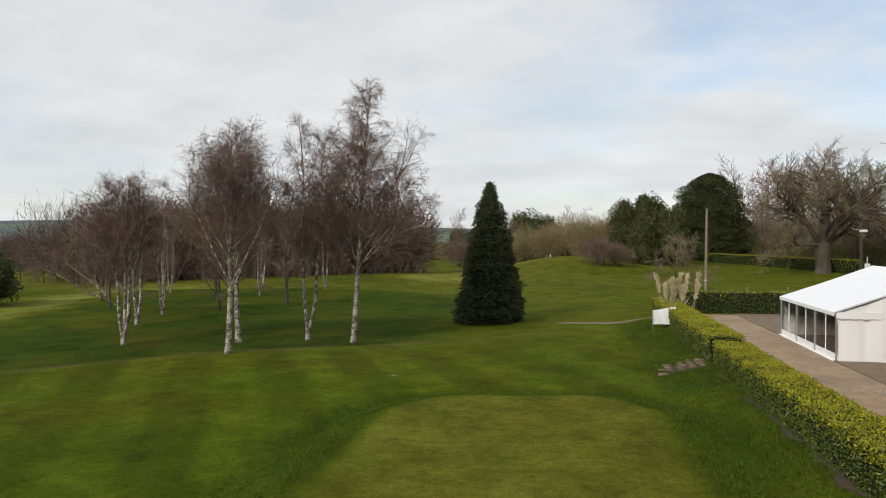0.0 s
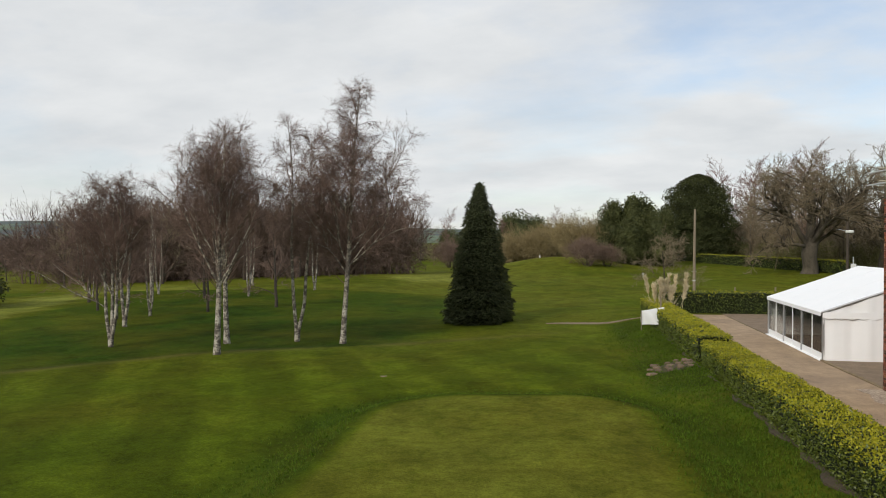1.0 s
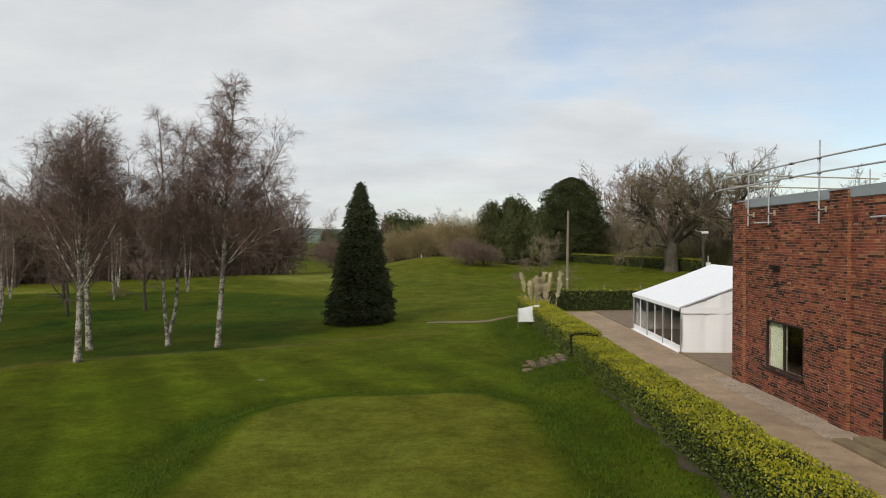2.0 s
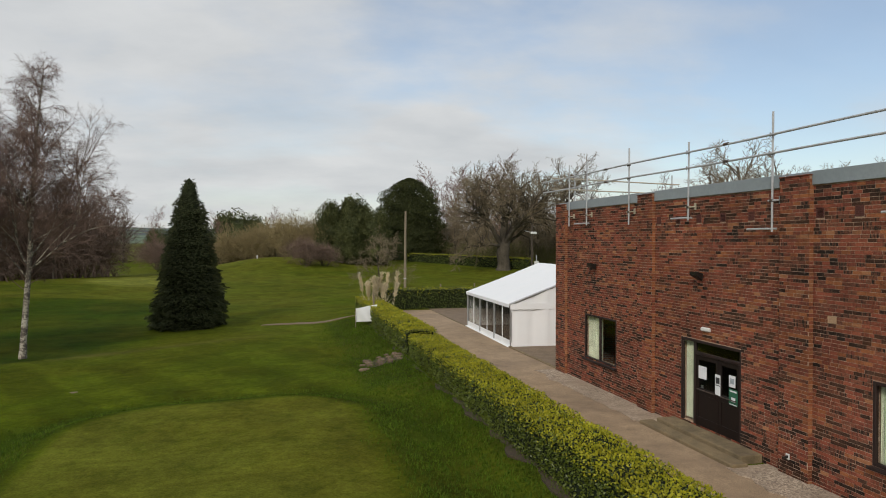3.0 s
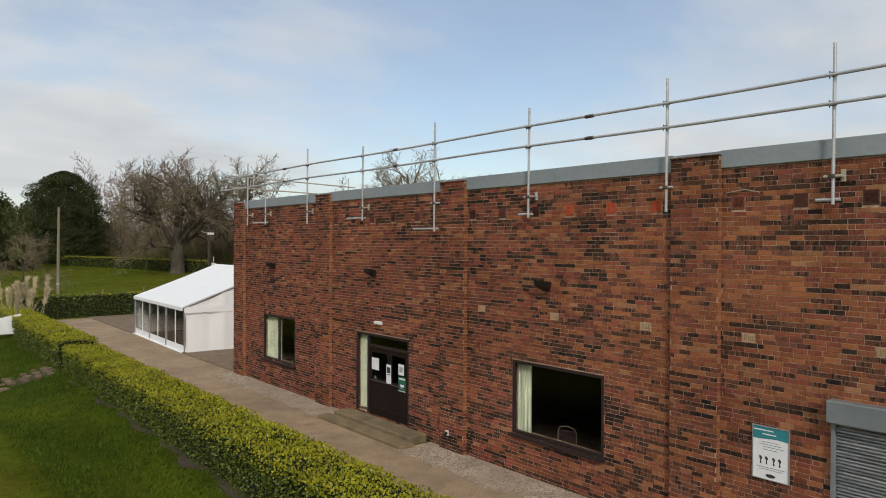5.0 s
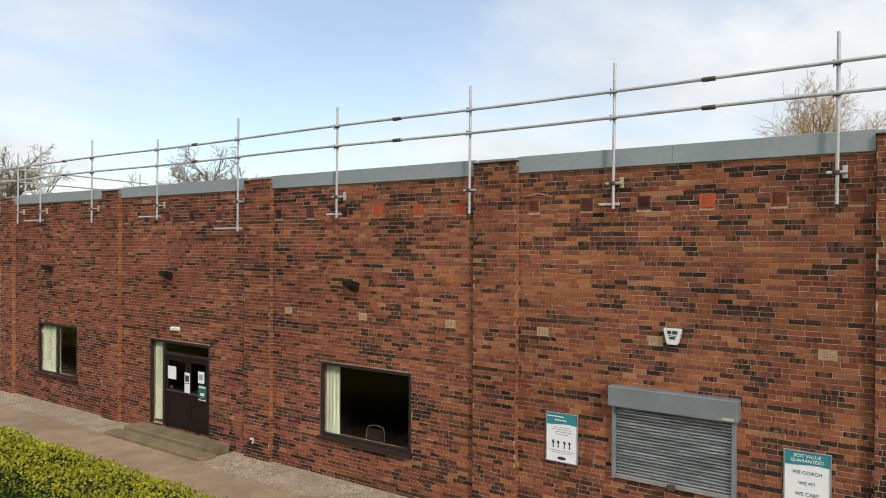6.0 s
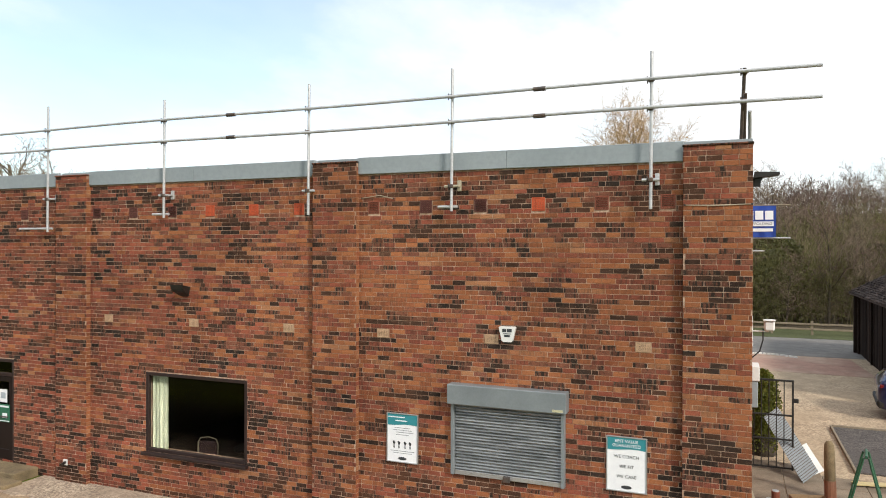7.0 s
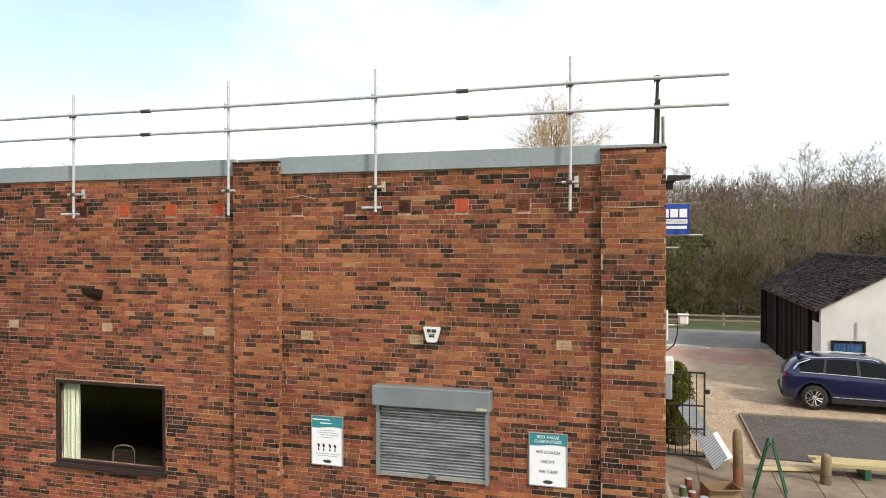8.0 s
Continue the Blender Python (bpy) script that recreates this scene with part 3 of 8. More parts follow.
VENTS = [17.80, 16.85, 15.90, 14.92, 13.88, 11.82, 10.86, 9.89, 8.99, 8.01, 7.05, 5.58, 4.63, 3.70, 2.77, 1.82, 0.89]
YVENTS = [11.50, 9.37, 7.26, 5.40, 3.51, 1.22]
building = thing("clubhouse", "long two-storey-high red brick building with a flat roof", "building", (0, 0, 0))


def pierced(y0, y1, z0, z1, holes):
    """Rectangles that fill a wall between its holes."""
    ys = sorted({y0, y1, *(h[0] for h in holes), *(h[1] for h in holes)})
    out = []
    for a, b in zip(ys, ys[1:]):
        cuts = sorted((h[2], h[3]) for h in holes if h[0] < (a + b) / 2 < h[1])
        z = z0
        for c, d in cuts:
            if c > z:
                out.append((a, b, z, c))
            z = d
        out.append((a, b, z, z1))
    return out


wall = None
for a, b_, c, d in pierced(Y_NEAR, Y_FAR, -0.2, TOP, list(OPENINGS.values())):
    w_ = part("wall", Builder().box(0.0, 0.30, a, b_, c, d), MORTAR, building, "red and dark brown brickwork with pale joints")
    wall = wall or w_
part("wall", Builder().box(0.30, DEPTH, Y_FAR - 0.3, Y_FAR, -0.2, TOP), COURSED, building)
part("wall", Builder().box(DEPTH - 0.3, DEPTH, 0.09, Y_FAR - 0.3, -0.2, TOP), COURSED, building)
part("wall", Builder().box(0.30, DEPTH, Y_NEAR, 0.09, -0.2, TOP), COURSED, building)
part("roof", Builder().box(0.05, DEPTH - 0.05, Y_NEAR + 0.05, Y_FAR - 0.05, TOP - 0.02, TOP + 0.12), ROOFFELT, building, "grey felt flat roof")
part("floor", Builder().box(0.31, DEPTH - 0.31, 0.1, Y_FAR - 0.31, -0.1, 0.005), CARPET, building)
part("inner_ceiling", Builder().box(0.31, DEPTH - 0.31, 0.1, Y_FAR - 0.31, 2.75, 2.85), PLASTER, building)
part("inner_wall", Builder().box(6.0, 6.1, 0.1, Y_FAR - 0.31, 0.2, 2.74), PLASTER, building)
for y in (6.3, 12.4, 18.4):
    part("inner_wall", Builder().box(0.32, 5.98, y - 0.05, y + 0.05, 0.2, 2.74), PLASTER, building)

# grey metal fascia in lengths, between the brick piers
edges = [24.10, 18.83, 18.00, 12.85, 12.00, 6.71, 5.86, 0.68]
for hi, lo in zip(edges[::2], edges[1::2]):
    n = 2
    for i in range(n):
        a, b_ = lo + (hi - lo) * i / n, lo + (hi - lo) * (i + 1) / n
        fb = Builder().box(-0.045, 0.035, a + 0.002, b_ - 0.002, TOP - 0.01, 6.30, 0.006)
        for y in np.arange(a + 0.3, b_, 0.75):
            for z in (6.09, 6.24):
                fb.box(-0.049, -0.044, y - 0.008, y + 0.008, z - 0.008, z + 0.008)
        part("fascia", fb, FASCIA, building, "smooth grey metal roof fascia")
for lo, hi in ((Y_NEAR, 0.68), (5.86, 6.71), (12.0, 12.85), (18.0, 18.83), (24.1, Y_FAR)):
    part("fascia", Builder().box(0.04, 0.10, lo - 0.002 if lo > 0 else lo, hi + 0.002, TOP + 0.1, 6.30, 0.004), FASCIA, building)

# piers
piers = []
for lo, hi in PIL:
    piers.append(part("pier", Builder().box(-0.10, 0.038, lo, hi, -0.2, PIL_TOP - 0.03), MORTAR, building))
    part("coping", Builder().box(-0.125, 0.038, lo - 0.015, hi + 0.015, PIL_TOP - 0.028, PIL_TOP, 0.008), BRICK[2], building)


def brick_row(y0, y1, z, shift, rng, state):
    """Bricks of one course between y0 and y1: (from, to, class)."""
    out, y = [], y0 - shift
    while y < y1 - 0.02:
        w, u = LENGTH, rng.random()
        if u < 0.10:
            w = LENGTH / 2
        elif u > 0.55:
            w = LENGTH * rng.uniform(0.93, 1.08)
        a, b_ = max(y, y0), min(y + w, y1)
        if b_ - a > 0.03:
            if rng.random() > 0.30:
                # the mix changes over the wall: more burnt bricks low down, at the top and towards the far end
                burnt = 0.10 - 0.03 * smooth_step(9, 16, a) + 0.12 * smooth_step(2.7, 1.6, z) + 0.09 * smooth_step(4.9, 5.5, z) + 0.02 * smooth_step(5, 14, a)
                burnt = max(0.05, burnt + 0.24 * noise.noise(Vector((a * 0.8, z * 2.2, 4.0))))
                u = rng.random()
                if u < burnt:
                    state[0] = 3
                else:
                    u = (u - burnt) / (1 - burnt)
                    k = 0.15 + burnt
                    state[0] = 2 if u < k else 1 if u < k + 0.24 + 0.34 * smooth_step(5, 14, a) else 4 if u > 0.95 else 0
            out.append((a, b_, state[0]))
        y += w
    return out


def lay_bricks(y0, y1, z0, z1, x, holes, seed, keep=None, ends=0.0):
    """All bricks of a face at x: one Builder by classes, and the whole bricks inside keep as places."""
    rng, b, singles = random.Random(seed), Builder(), []
    rows, shift = int(round((z1 - z0) / COURSE)), 0.0
    for k in range(rows):
        z, state = z0 + k * COURSE, [0]
        shift = (shift + LENGTH * rng.uniform(0.34, 0.66)) % LENGTH
        for a, c, cls in brick_row(y0, y1, z, shift, rng, state):
            pieces = [(a, c)]
            for h in holes:
                if h[2] < z + COURSE * 0.6 and h[3] > z + COURSE * 0.4:
                    nxt = []
                    for p, q in pieces:
                        if q <= h[0] or p >= h[1]:
                            nxt.append((p, q))
                        else:
                            if p < h[0] - 0.02:
                                nxt.append((p, h[0]))
                            if q > h[1] + 0.02:
                                nxt.append((h[1], q))
                    pieces = nxt
            for p, q in pieces:
                d = 0.006 + rng.uniform(-0.0025, 0.0025)
                if keep and abs(q - p - LENGTH) < 1e-6 and keep[0] < p and q < keep[1] and keep[2] < z < keep[3] and len(singles) < 300:
                    singles.append((p, z, cls))
                    continue
                g = JOINT / 2
                e0 = 0 if p == y0 else g
                e1 = 0 if q == y1 else g
                v = [(x, p + e0, z + g), (x, q - e1, z + g), (x, q - e1, z + COURSE - g), (x, p + e0, z + COURSE - g)]
                v += [(x - d, p + e0 + 0.002, z + g + 0.002), (x - d, q - e1 - 0.002, z + g + 0.002),
                      (x - d, q - e1 - 0.002, z + COURSE - g - 0.002), (x - d, p + e0 + 0.002, z + COURSE - g - 0.002)]
                v = [(vx + (rng.uniform(-0.0012, 0.0012) if n_ > 3 else 0), vy + rng.uniform(-0.0030, 0.0030), vz + rng.uniform(-0.0026, 0.0026)) for n_, (vx, vy, vz) in enumerate(v)]
                b.add(v, [(4, 7, 6, 5), (0, 4, 5, 1), (1, 5, 6, 2), (2, 6, 7, 3), (3, 7, 4, 0)], cls)
    return b, singles


vent_holes = [(y - 0.11, y + 0.11, 5.35, 5.575) for y in VENTS] + [(y - 0.112, y + 0.112, 3.30, 3.45) for y in YVENTS]
bays = [(18.83, 24.10), (12.85, 18.00), (6.71, 12.00), (0.68, 5.86)]
all_holes = list(OPENINGS.values()) + vent_holes
single_sets = []
for i, (lo, hi) in enumerate(bays):
    keep = (0.9, 4.6, 2.7, 5.2) if i == 3 else None
    rest, singles = lay_bricks(lo, hi, -0.15, 6.0, 0.0, all_holes, 11 + i, keep)
    part("brickwork", rest, BRICK, wall, "orange, red and near-black bricks", fix=False, kind="stuff")
    single_sets.append((0.0, singles))
for i, (lo, hi) in enumerate(PIL):
    rest, singles = lay_bricks(lo, hi, -0.15, PIL_TOP - 0.03, -0.10, [], 41 + i)
    # the two cheeks of a pier show brick ends
    rng = random.Random(60 + i)
    for k in range(85):
        z = -0.15 + k * COURSE
        for y, s in ((lo, -1), (hi, 1)):
            # sun and shade put into brick choice: paler near cheek, darker far cheek
            cls = rng.choice((0, 0, 0, 4, 4, 1)) if s < 0 else rng.choice((0, 1, 2, 3, 3))
            if y == Y_NEAR or z > PIL_TOP - 0.1:
                continue
            d = 0.005 * s
            v = [(-0.103, y + d, z + 0.005), (-0.002, y + d, z + 0.005), (-0.002, y + d, z + 0.07), (-0.103, y + d, z + 0.07),
                 (-0.103, y, z + 0.005), (-0.002, y, z + 0.005), (-0.002, y, z + 0.07), (-0.103, y, z + 0.07)]
            rest.add(v, [(0, 1, 2, 3), (0, 4, 5, 1), (3, 2, 6, 7), (1, 5, 6, 2)], cls)
    part("brickwork", rest, BRICK, piers[i], "orange, red and near-black bricks", fix=True, kind="stuff")
# ---------------------------------------------------------------- hedges
def leaf_at(b, p, nrm, size, rng, m=0):
    """One small leaf: two triangles folded along the midrib."""
    d = Vector((rng.gauss(0, 1), rng.gauss(0, 1), rng.gauss(0, 1) + 0.3))
    d = (d + nrm * rng.uniform(-0.2, 1.2))
    d = d.normalized() if d.length > 1e-6 else UP
    s = d.cross(Vector((rng.gauss(0, 1), rng.gauss(0, 1), rng.gauss(0, 1))))
    s = s.normalized() * size * 0.34 if s.length > 1e-6 else Vector((size * 0.3, 0, 0))
    t = p + d * size
    mid = p + d * size * 0.5 + nrm * size * 0.08
    b.add([p, mid + s, t, mid - s], [(0, 1, 2), (0, 2, 3)], m)


def hedge(name, label, x0, x1, y0, y1, h, density, seed, base=0.0, leaf_size=0.075, yellow=0.8):
    rng = random.Random(seed)
    ob = thing(name, label, "hedge", ((x0 + x1) / 2, (y0 + y1) / 2, base), group="clipped hedges")
    hx, hy = (x1 - x0) / 2, (y1 - y0) / 2

    def lump(x, y, z):
        return 0.07 * noise.noise(Vector((x * 1.3 + seed, y * 1.3, z * 1.6))) + 0.04 * noise.noise(Vector((x * 4, y * 4, z * 4 + seed)))
    # solid core, coloured dark as the shade between the leaves
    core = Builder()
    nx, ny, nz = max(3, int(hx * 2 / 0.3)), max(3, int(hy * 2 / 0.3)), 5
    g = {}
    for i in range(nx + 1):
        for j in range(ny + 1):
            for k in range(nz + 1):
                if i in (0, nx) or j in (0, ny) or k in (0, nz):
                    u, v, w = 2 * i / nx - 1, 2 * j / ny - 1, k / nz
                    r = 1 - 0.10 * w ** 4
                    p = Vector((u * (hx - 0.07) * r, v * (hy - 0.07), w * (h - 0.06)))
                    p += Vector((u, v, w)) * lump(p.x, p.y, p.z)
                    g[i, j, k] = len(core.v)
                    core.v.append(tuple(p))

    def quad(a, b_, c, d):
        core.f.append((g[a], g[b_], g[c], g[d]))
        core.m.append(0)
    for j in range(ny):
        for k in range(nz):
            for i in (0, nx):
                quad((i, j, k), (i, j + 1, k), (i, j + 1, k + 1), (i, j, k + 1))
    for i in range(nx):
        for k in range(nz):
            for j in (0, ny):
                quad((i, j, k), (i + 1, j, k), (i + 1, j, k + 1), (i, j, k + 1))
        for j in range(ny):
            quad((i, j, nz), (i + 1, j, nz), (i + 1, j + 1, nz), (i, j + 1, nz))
    part("inner_growth", core, SHADECORE, ob)
    lv = Builder()

    def scatter(n, fn, nrm, top):
        for _ in range(n):
            p = fn()
            p = p + nrm * (lump(p.x, p.y, p.z) + rng.uniform(-0.06, 0.02))
            up = p.z / h
            m = 0 if rng.random() < (yellow if top else yellow * 0.75 * smooth_step(0.55, 1.0, up)) else 1
            leaf_at(lv, p, nrm, leaf_size * rng.uniform(0.7, 1.3), rng, m)
    a_top, a_side, a_end = 4 * hx * hy, 2 * hy * h, 2 * hx * h
    scatter(int(a_top * density), lambda: Vector((rng.uniform(-hx, hx) * 0.98, rng.uniform(-hy, hy), h)), UP, True)
    for s in (-1, 1):
        scatter(int(a_side * density), lambda: Vector((s * hx * 0.98, rng.uniform(-hy, hy), h * rng.random())), Vector((s, 0, 0.2)), False)
        scatter(int(a_end * density), lambda: Vector((rng.uniform(-hx, hx), s * hy, h * rng.random())), Vector((0, s, 0.2)), False)
    part("leaves", lv, [HEDGETOP, HEDGEMID], ob, fix=False)
    return ob


hedge("hedge", "clipped yellow-green hedge along the gravel path", -4.90, -3.62, 5.0, 29.3, 0.98, 680, 3, -0.10, 0.058, 0.86)
hedge("hedge", "taller clipped yellow-green hedge beyond a gap", -4.95, -3.55, 29.9, 48.6, 1.14, 330, 4, -0.12, 0.075, 0.86)
hedge("hedge", "dark green clipped hedge closing the path", -3.9, 9.0, 49.5, 50.8, 1.45, 180, 5, -0.05, 0.10, 0.35)


far_hedge = hedge("hedge", "low far hedge in front of the trees", -14.5, 14.5, -0.8, 0.8, 1.75, 60, 6, 0.0, 0.17, 0.6)
far_hedge.matrix_basis = pose(22.6, 119.6, height(22.6, 119.6) - 0.1, 0, 0.9, -58)

# ---------------------------------------------------------------- trees


def branch(b, p, d, length, r0, r1, n, segs, wob, pull, rng, m=0):
    """A crooked tapering limb. Returns its points and radii."""
    pts, rad = [Vector(p)], [r0]
    d = Vector(d).normalized()
    for i in range(segs):
        d = d + Vector((rng.gauss(0, wob), rng.gauss(0, wob), rng.gauss(0, wob) + pull))
        d.normalize()
        pts.append(pts[-1] + d * (length / segs))
        rad.append(r0 + (r1 - r0) * (i + 1) / segs)
    b.tube(pts, rad, n, m, caps=False)
    return pts, rad


def along(pts, t):
    f = t * (len(pts) - 1)
    i = min(int(f), len(pts) - 2)
    return pts[i].lerp(pts[i + 1], f - i), (pts[i + 1] - pts[i]).normalized()


def splay(d, angle, rng, flat=0.0):
    """A direction at an angle from d, turned at random about it."""
    s = d.orthogonal().normalized()
    s.rotate(Matrix.Rotation(rng.uniform(0, 2 * math.pi), 3, d))
    v = d * math.cos(angle) + s * math.sin(angle)
    v.z *= 1 - flat
    return v.normalized()


def sliver(b, p, d, length, w, rng, fall=0.0, m=0):
    """A hair-thin twig: one long narrow blade."""
    side = d.cross(Vector((rng.gauss(0, 1), rng.gauss(0, 1), rng.gauss(0, 1))))
    side = side.normalized() * w if side.length > 1e-6 else Vector((w, 0, 0))
    q = p + d * (length * 0.5)
    e = (d + Vector((rng.gauss(0, 0.2), rng.gauss(0, 0.2), rng.gauss(0, 0.2) - fall))).normalized()
    b.add([p - side, p + side, q + e * (length * 0.5)], [(0, 1, 2)], m)
    return q, e


def arch(b, p, d, length, r0, r1, n, segs, wob, up, down, rng):
    """A limb that rises first and hangs at its end."""
    pts, rad = [Vector(p)], [r0]
    d = Vector(d).normalized()
    for i in range(segs):
        t = (i + 1) / segs
        d = d + Vector((rng.gauss(0, wob), rng.gauss(0, wob), rng.gauss(0, wob) + up + (down - up) * t * t))
        d.normalize()
        pts.append(pts[-1] + d * (length / segs))
        rad.append(r0 + (r1 - r0) * t ** 0.8)
    b.tube(pts, rad, n, 0, caps=False)
    return pts


def birch_tree(seed, h, reach, limbs=40, twigs=10, fine=9, r0=0.17, start_at=0.24, droop=0.10, splits=((0.0, 0.0),), leaders=(), low=0.75):
    """Meshes of a bare birch: one or more stems, forking leaders, pale rising limbs and a haze of fine hanging twigs."""
    rng = random.Random(seed)
    wood, crown = Builder(), Builder()

    def width(z):
        u = min(1.0, max(0.0, (z / h - start_at) / (1 - start_at)))
        return reach * ((low + (1 - low) * smooth_step(0.0, 0.35, u)) * (1 - u) ** 0.55 + 0.10)

    def dress(pts, t0, count):
        for i in range(count):
            t = t0 + (0.985 - t0) * ((i + rng.random()) / count)
            p, d = along(pts, t)
            ang = radians(rng.uniform(30, 60))
            ln = width(min(h, p.z + 0.03 * h)) / math.sin(ang) * rng.uniform(0.45, 0.85)
            lr = 0.012 + 0.0075 * ln * rng.uniform(0.7, 1.2)
            lp = arch(wood if lr > 0.034 else crown, p, splay(d, ang, rng), ln, lr, 0.005, 4, 7, 0.08, 0.07, -droop * 1.5, rng)
            for j in range(int(twigs * (0.35 + 0.85 * ln / reach))):
                v = rng.uniform(0.15, 1.0)
                q, e = along(lp, v)
                tl = (0.45 + 0.26 * ln) * rng.uniform(0.5, 1.0) * (1.2 - 0.5 * v)
                tp = arch(crown, q, splay(e, radians(rng.uniform(22, 60)), rng), tl, 0.0075, 0.004, 3, 3, 0.10, 0.04, -droop * 2.0, rng)
                for _ in range(fine):
                    w, g = along(tp, rng.uniform(0.1, 1.0))
                    l = rng.uniform(0.25, 0.70)
                    q2, e2 = sliver(crown, w, splay(g, radians(rng.uniform(18, 60)), rng), l, 0.0060, rng, droop * 3)
                    sliver(crown, q2, splay(e2, radians(rng.uniform(20, 55)), rng), l * 0.7, 0.005, rng, droop * 4)

    for s, lean in enumerate(splits):
        hh = h * (1 - 0.10 * s * rng.random())
        r = r0 * (1 if len(splits) == 1 else 0.72)
        pts, rad, n = [Vector((0, 0, -0.15))], [r * 1.4], 16
        for i in range(1, n + 1):
            t = i / n
            k = smooth_step(0.0, 0.22, t) if len(splits) > 1 else t
            pts.append(Vector((lean[0] * h * (0.35 * k + 0.65 * t) + 0.10 * t * math.sin(t * 9 + seed + s), lean[1] * h * (0.35 * k + 0.65 * t) + 0.10 * t * math.cos(t * 8 + s), hh * t)))
            rad.append(r * (1 - t) ** 0.85 + 0.012)
        wood.tube(pts, rad, 9, 0, caps=False)
        mine = [q for q in leaders if q[0] == s]
        for _, t, az, tilt, ln, rr in mine:
            p, _ = along(pts, t)
            a = radians(az)
            d = Vector((math.cos(a) * math.sin(radians(tilt)), math.sin(a) * math.sin(radians(tilt)), math.cos(radians(tilt))))
            lp = arch(wood, p, d, ln, rr, 0.010, 6, 9, 0.06, 0.13, 0.04, rng)
            dress(lp, 0.22, int(limbs * 0.36))
        dress(pts, start_at, int(limbs * (1 if len(splits) == 1 else 0.62)))
    return wood.mesh("trunk", BIRCH, True, False), crown.mesh("crown", TWIGBIRCH, False, False)


def plant(name, label, category, meshes, at, turn=0.0, size=1.0, group="", names=("trunk", "crown")):
    ob = thing(name, label, category, at, turn, group)
    ob.scale = (size, size, size)
    for me, nm in zip(meshes, names):
        part(nm, me, None, ob)
    return ob


def ground_at(x, y):
    return (x, y, height(x, y) - 0.03)


BIRCHES = "birches on the lawn"
tall = birch_tree(5, 14.35, 3.3, 62, 11, 13, 0.145, 0.22, 0.13, ((0.066, 0.0),),
                  [(0, 0.27, 175, 44, 3.6, 0.045), (0, 0.31, 195, 34, 4.6, 0.05), (0, 0.30, 0, 56, 4.2, 0.045), (0, 0.34, 15, 42, 5.0, 0.045), (0, 0.45, 100, 28, 4.5, 0.04), (0, 0.42, 260, 30, 4.5, 0.04)])
plant("birch_tree", "tall bare silver birch with white peeling trunk", "tree", tall, ground_at(-22.2, 37.7), 0, 1, BIRCHES)
fork = birch_tree(8, 12.6, 2.6, 44, 10, 12, 0.135, 0.34, 0.09, ((-0.03, 0.0), (0.075, 0.02)))
plant("birch_tree", "bare birch forked from the ground into two stems", "tree", fork, ground_at(-25.0, 38.1), 0, 1, BIRCHES)
mid = birch_tree(12, 11.4, 2.9, 42, 10, 12, 0.155, 0.28, 0.06, ((0.035, 0.0),),
                 [(0, 0.31, 185, 30, 5.4, 0.07), (0, 0.34, 150, 20, 6.4, 0.07), (0, 0.30, 5, 34, 5.2, 0.06), (0, 0.36, 30, 18, 6.6, 0.06), (0, 0.40, 280, 22, 5.5, 0.05)], 0.9)
plant("birch_tree", "bare birch with a thick white trunk", "tree", mid, ground_at(-27.4, 33.3), 0, 1, BIRCHES)
plant("birch_tree", "bare birch standing close behind another", "tree", mid, ground_at(-28.6, 36.9), 160, 0.98, BIRCHES)
multi = birch_tree(17, 8.9, 2.9, 44, 9, 12, 0.125, 0.32, 0.05, ((-0.06, 0.0), (0.01, 0.02), (0.08, -0.01)),
                   [(0, 0.24, 180, 62, 2.4, 0.03), (0, 0.42, 190, 34, 3.6, 0.04), (2, 0.40, 0, 32, 3.6, 0.04), (1, 0.45, 90, 26, 3.4, 0.035)], 0.95)
plant("birch_tree", "bare birch with three slender white stems", "tree", multi, ground_at(-34.5, 35.2), 0, 1, BIRCHES)
young = birch_tree(19, 9.0, 2.1, 26, 7, 7, 0.135, 0.28, 0.06, ((-0.05, 0.0), (0.06, 0.02)), (), 0.95)


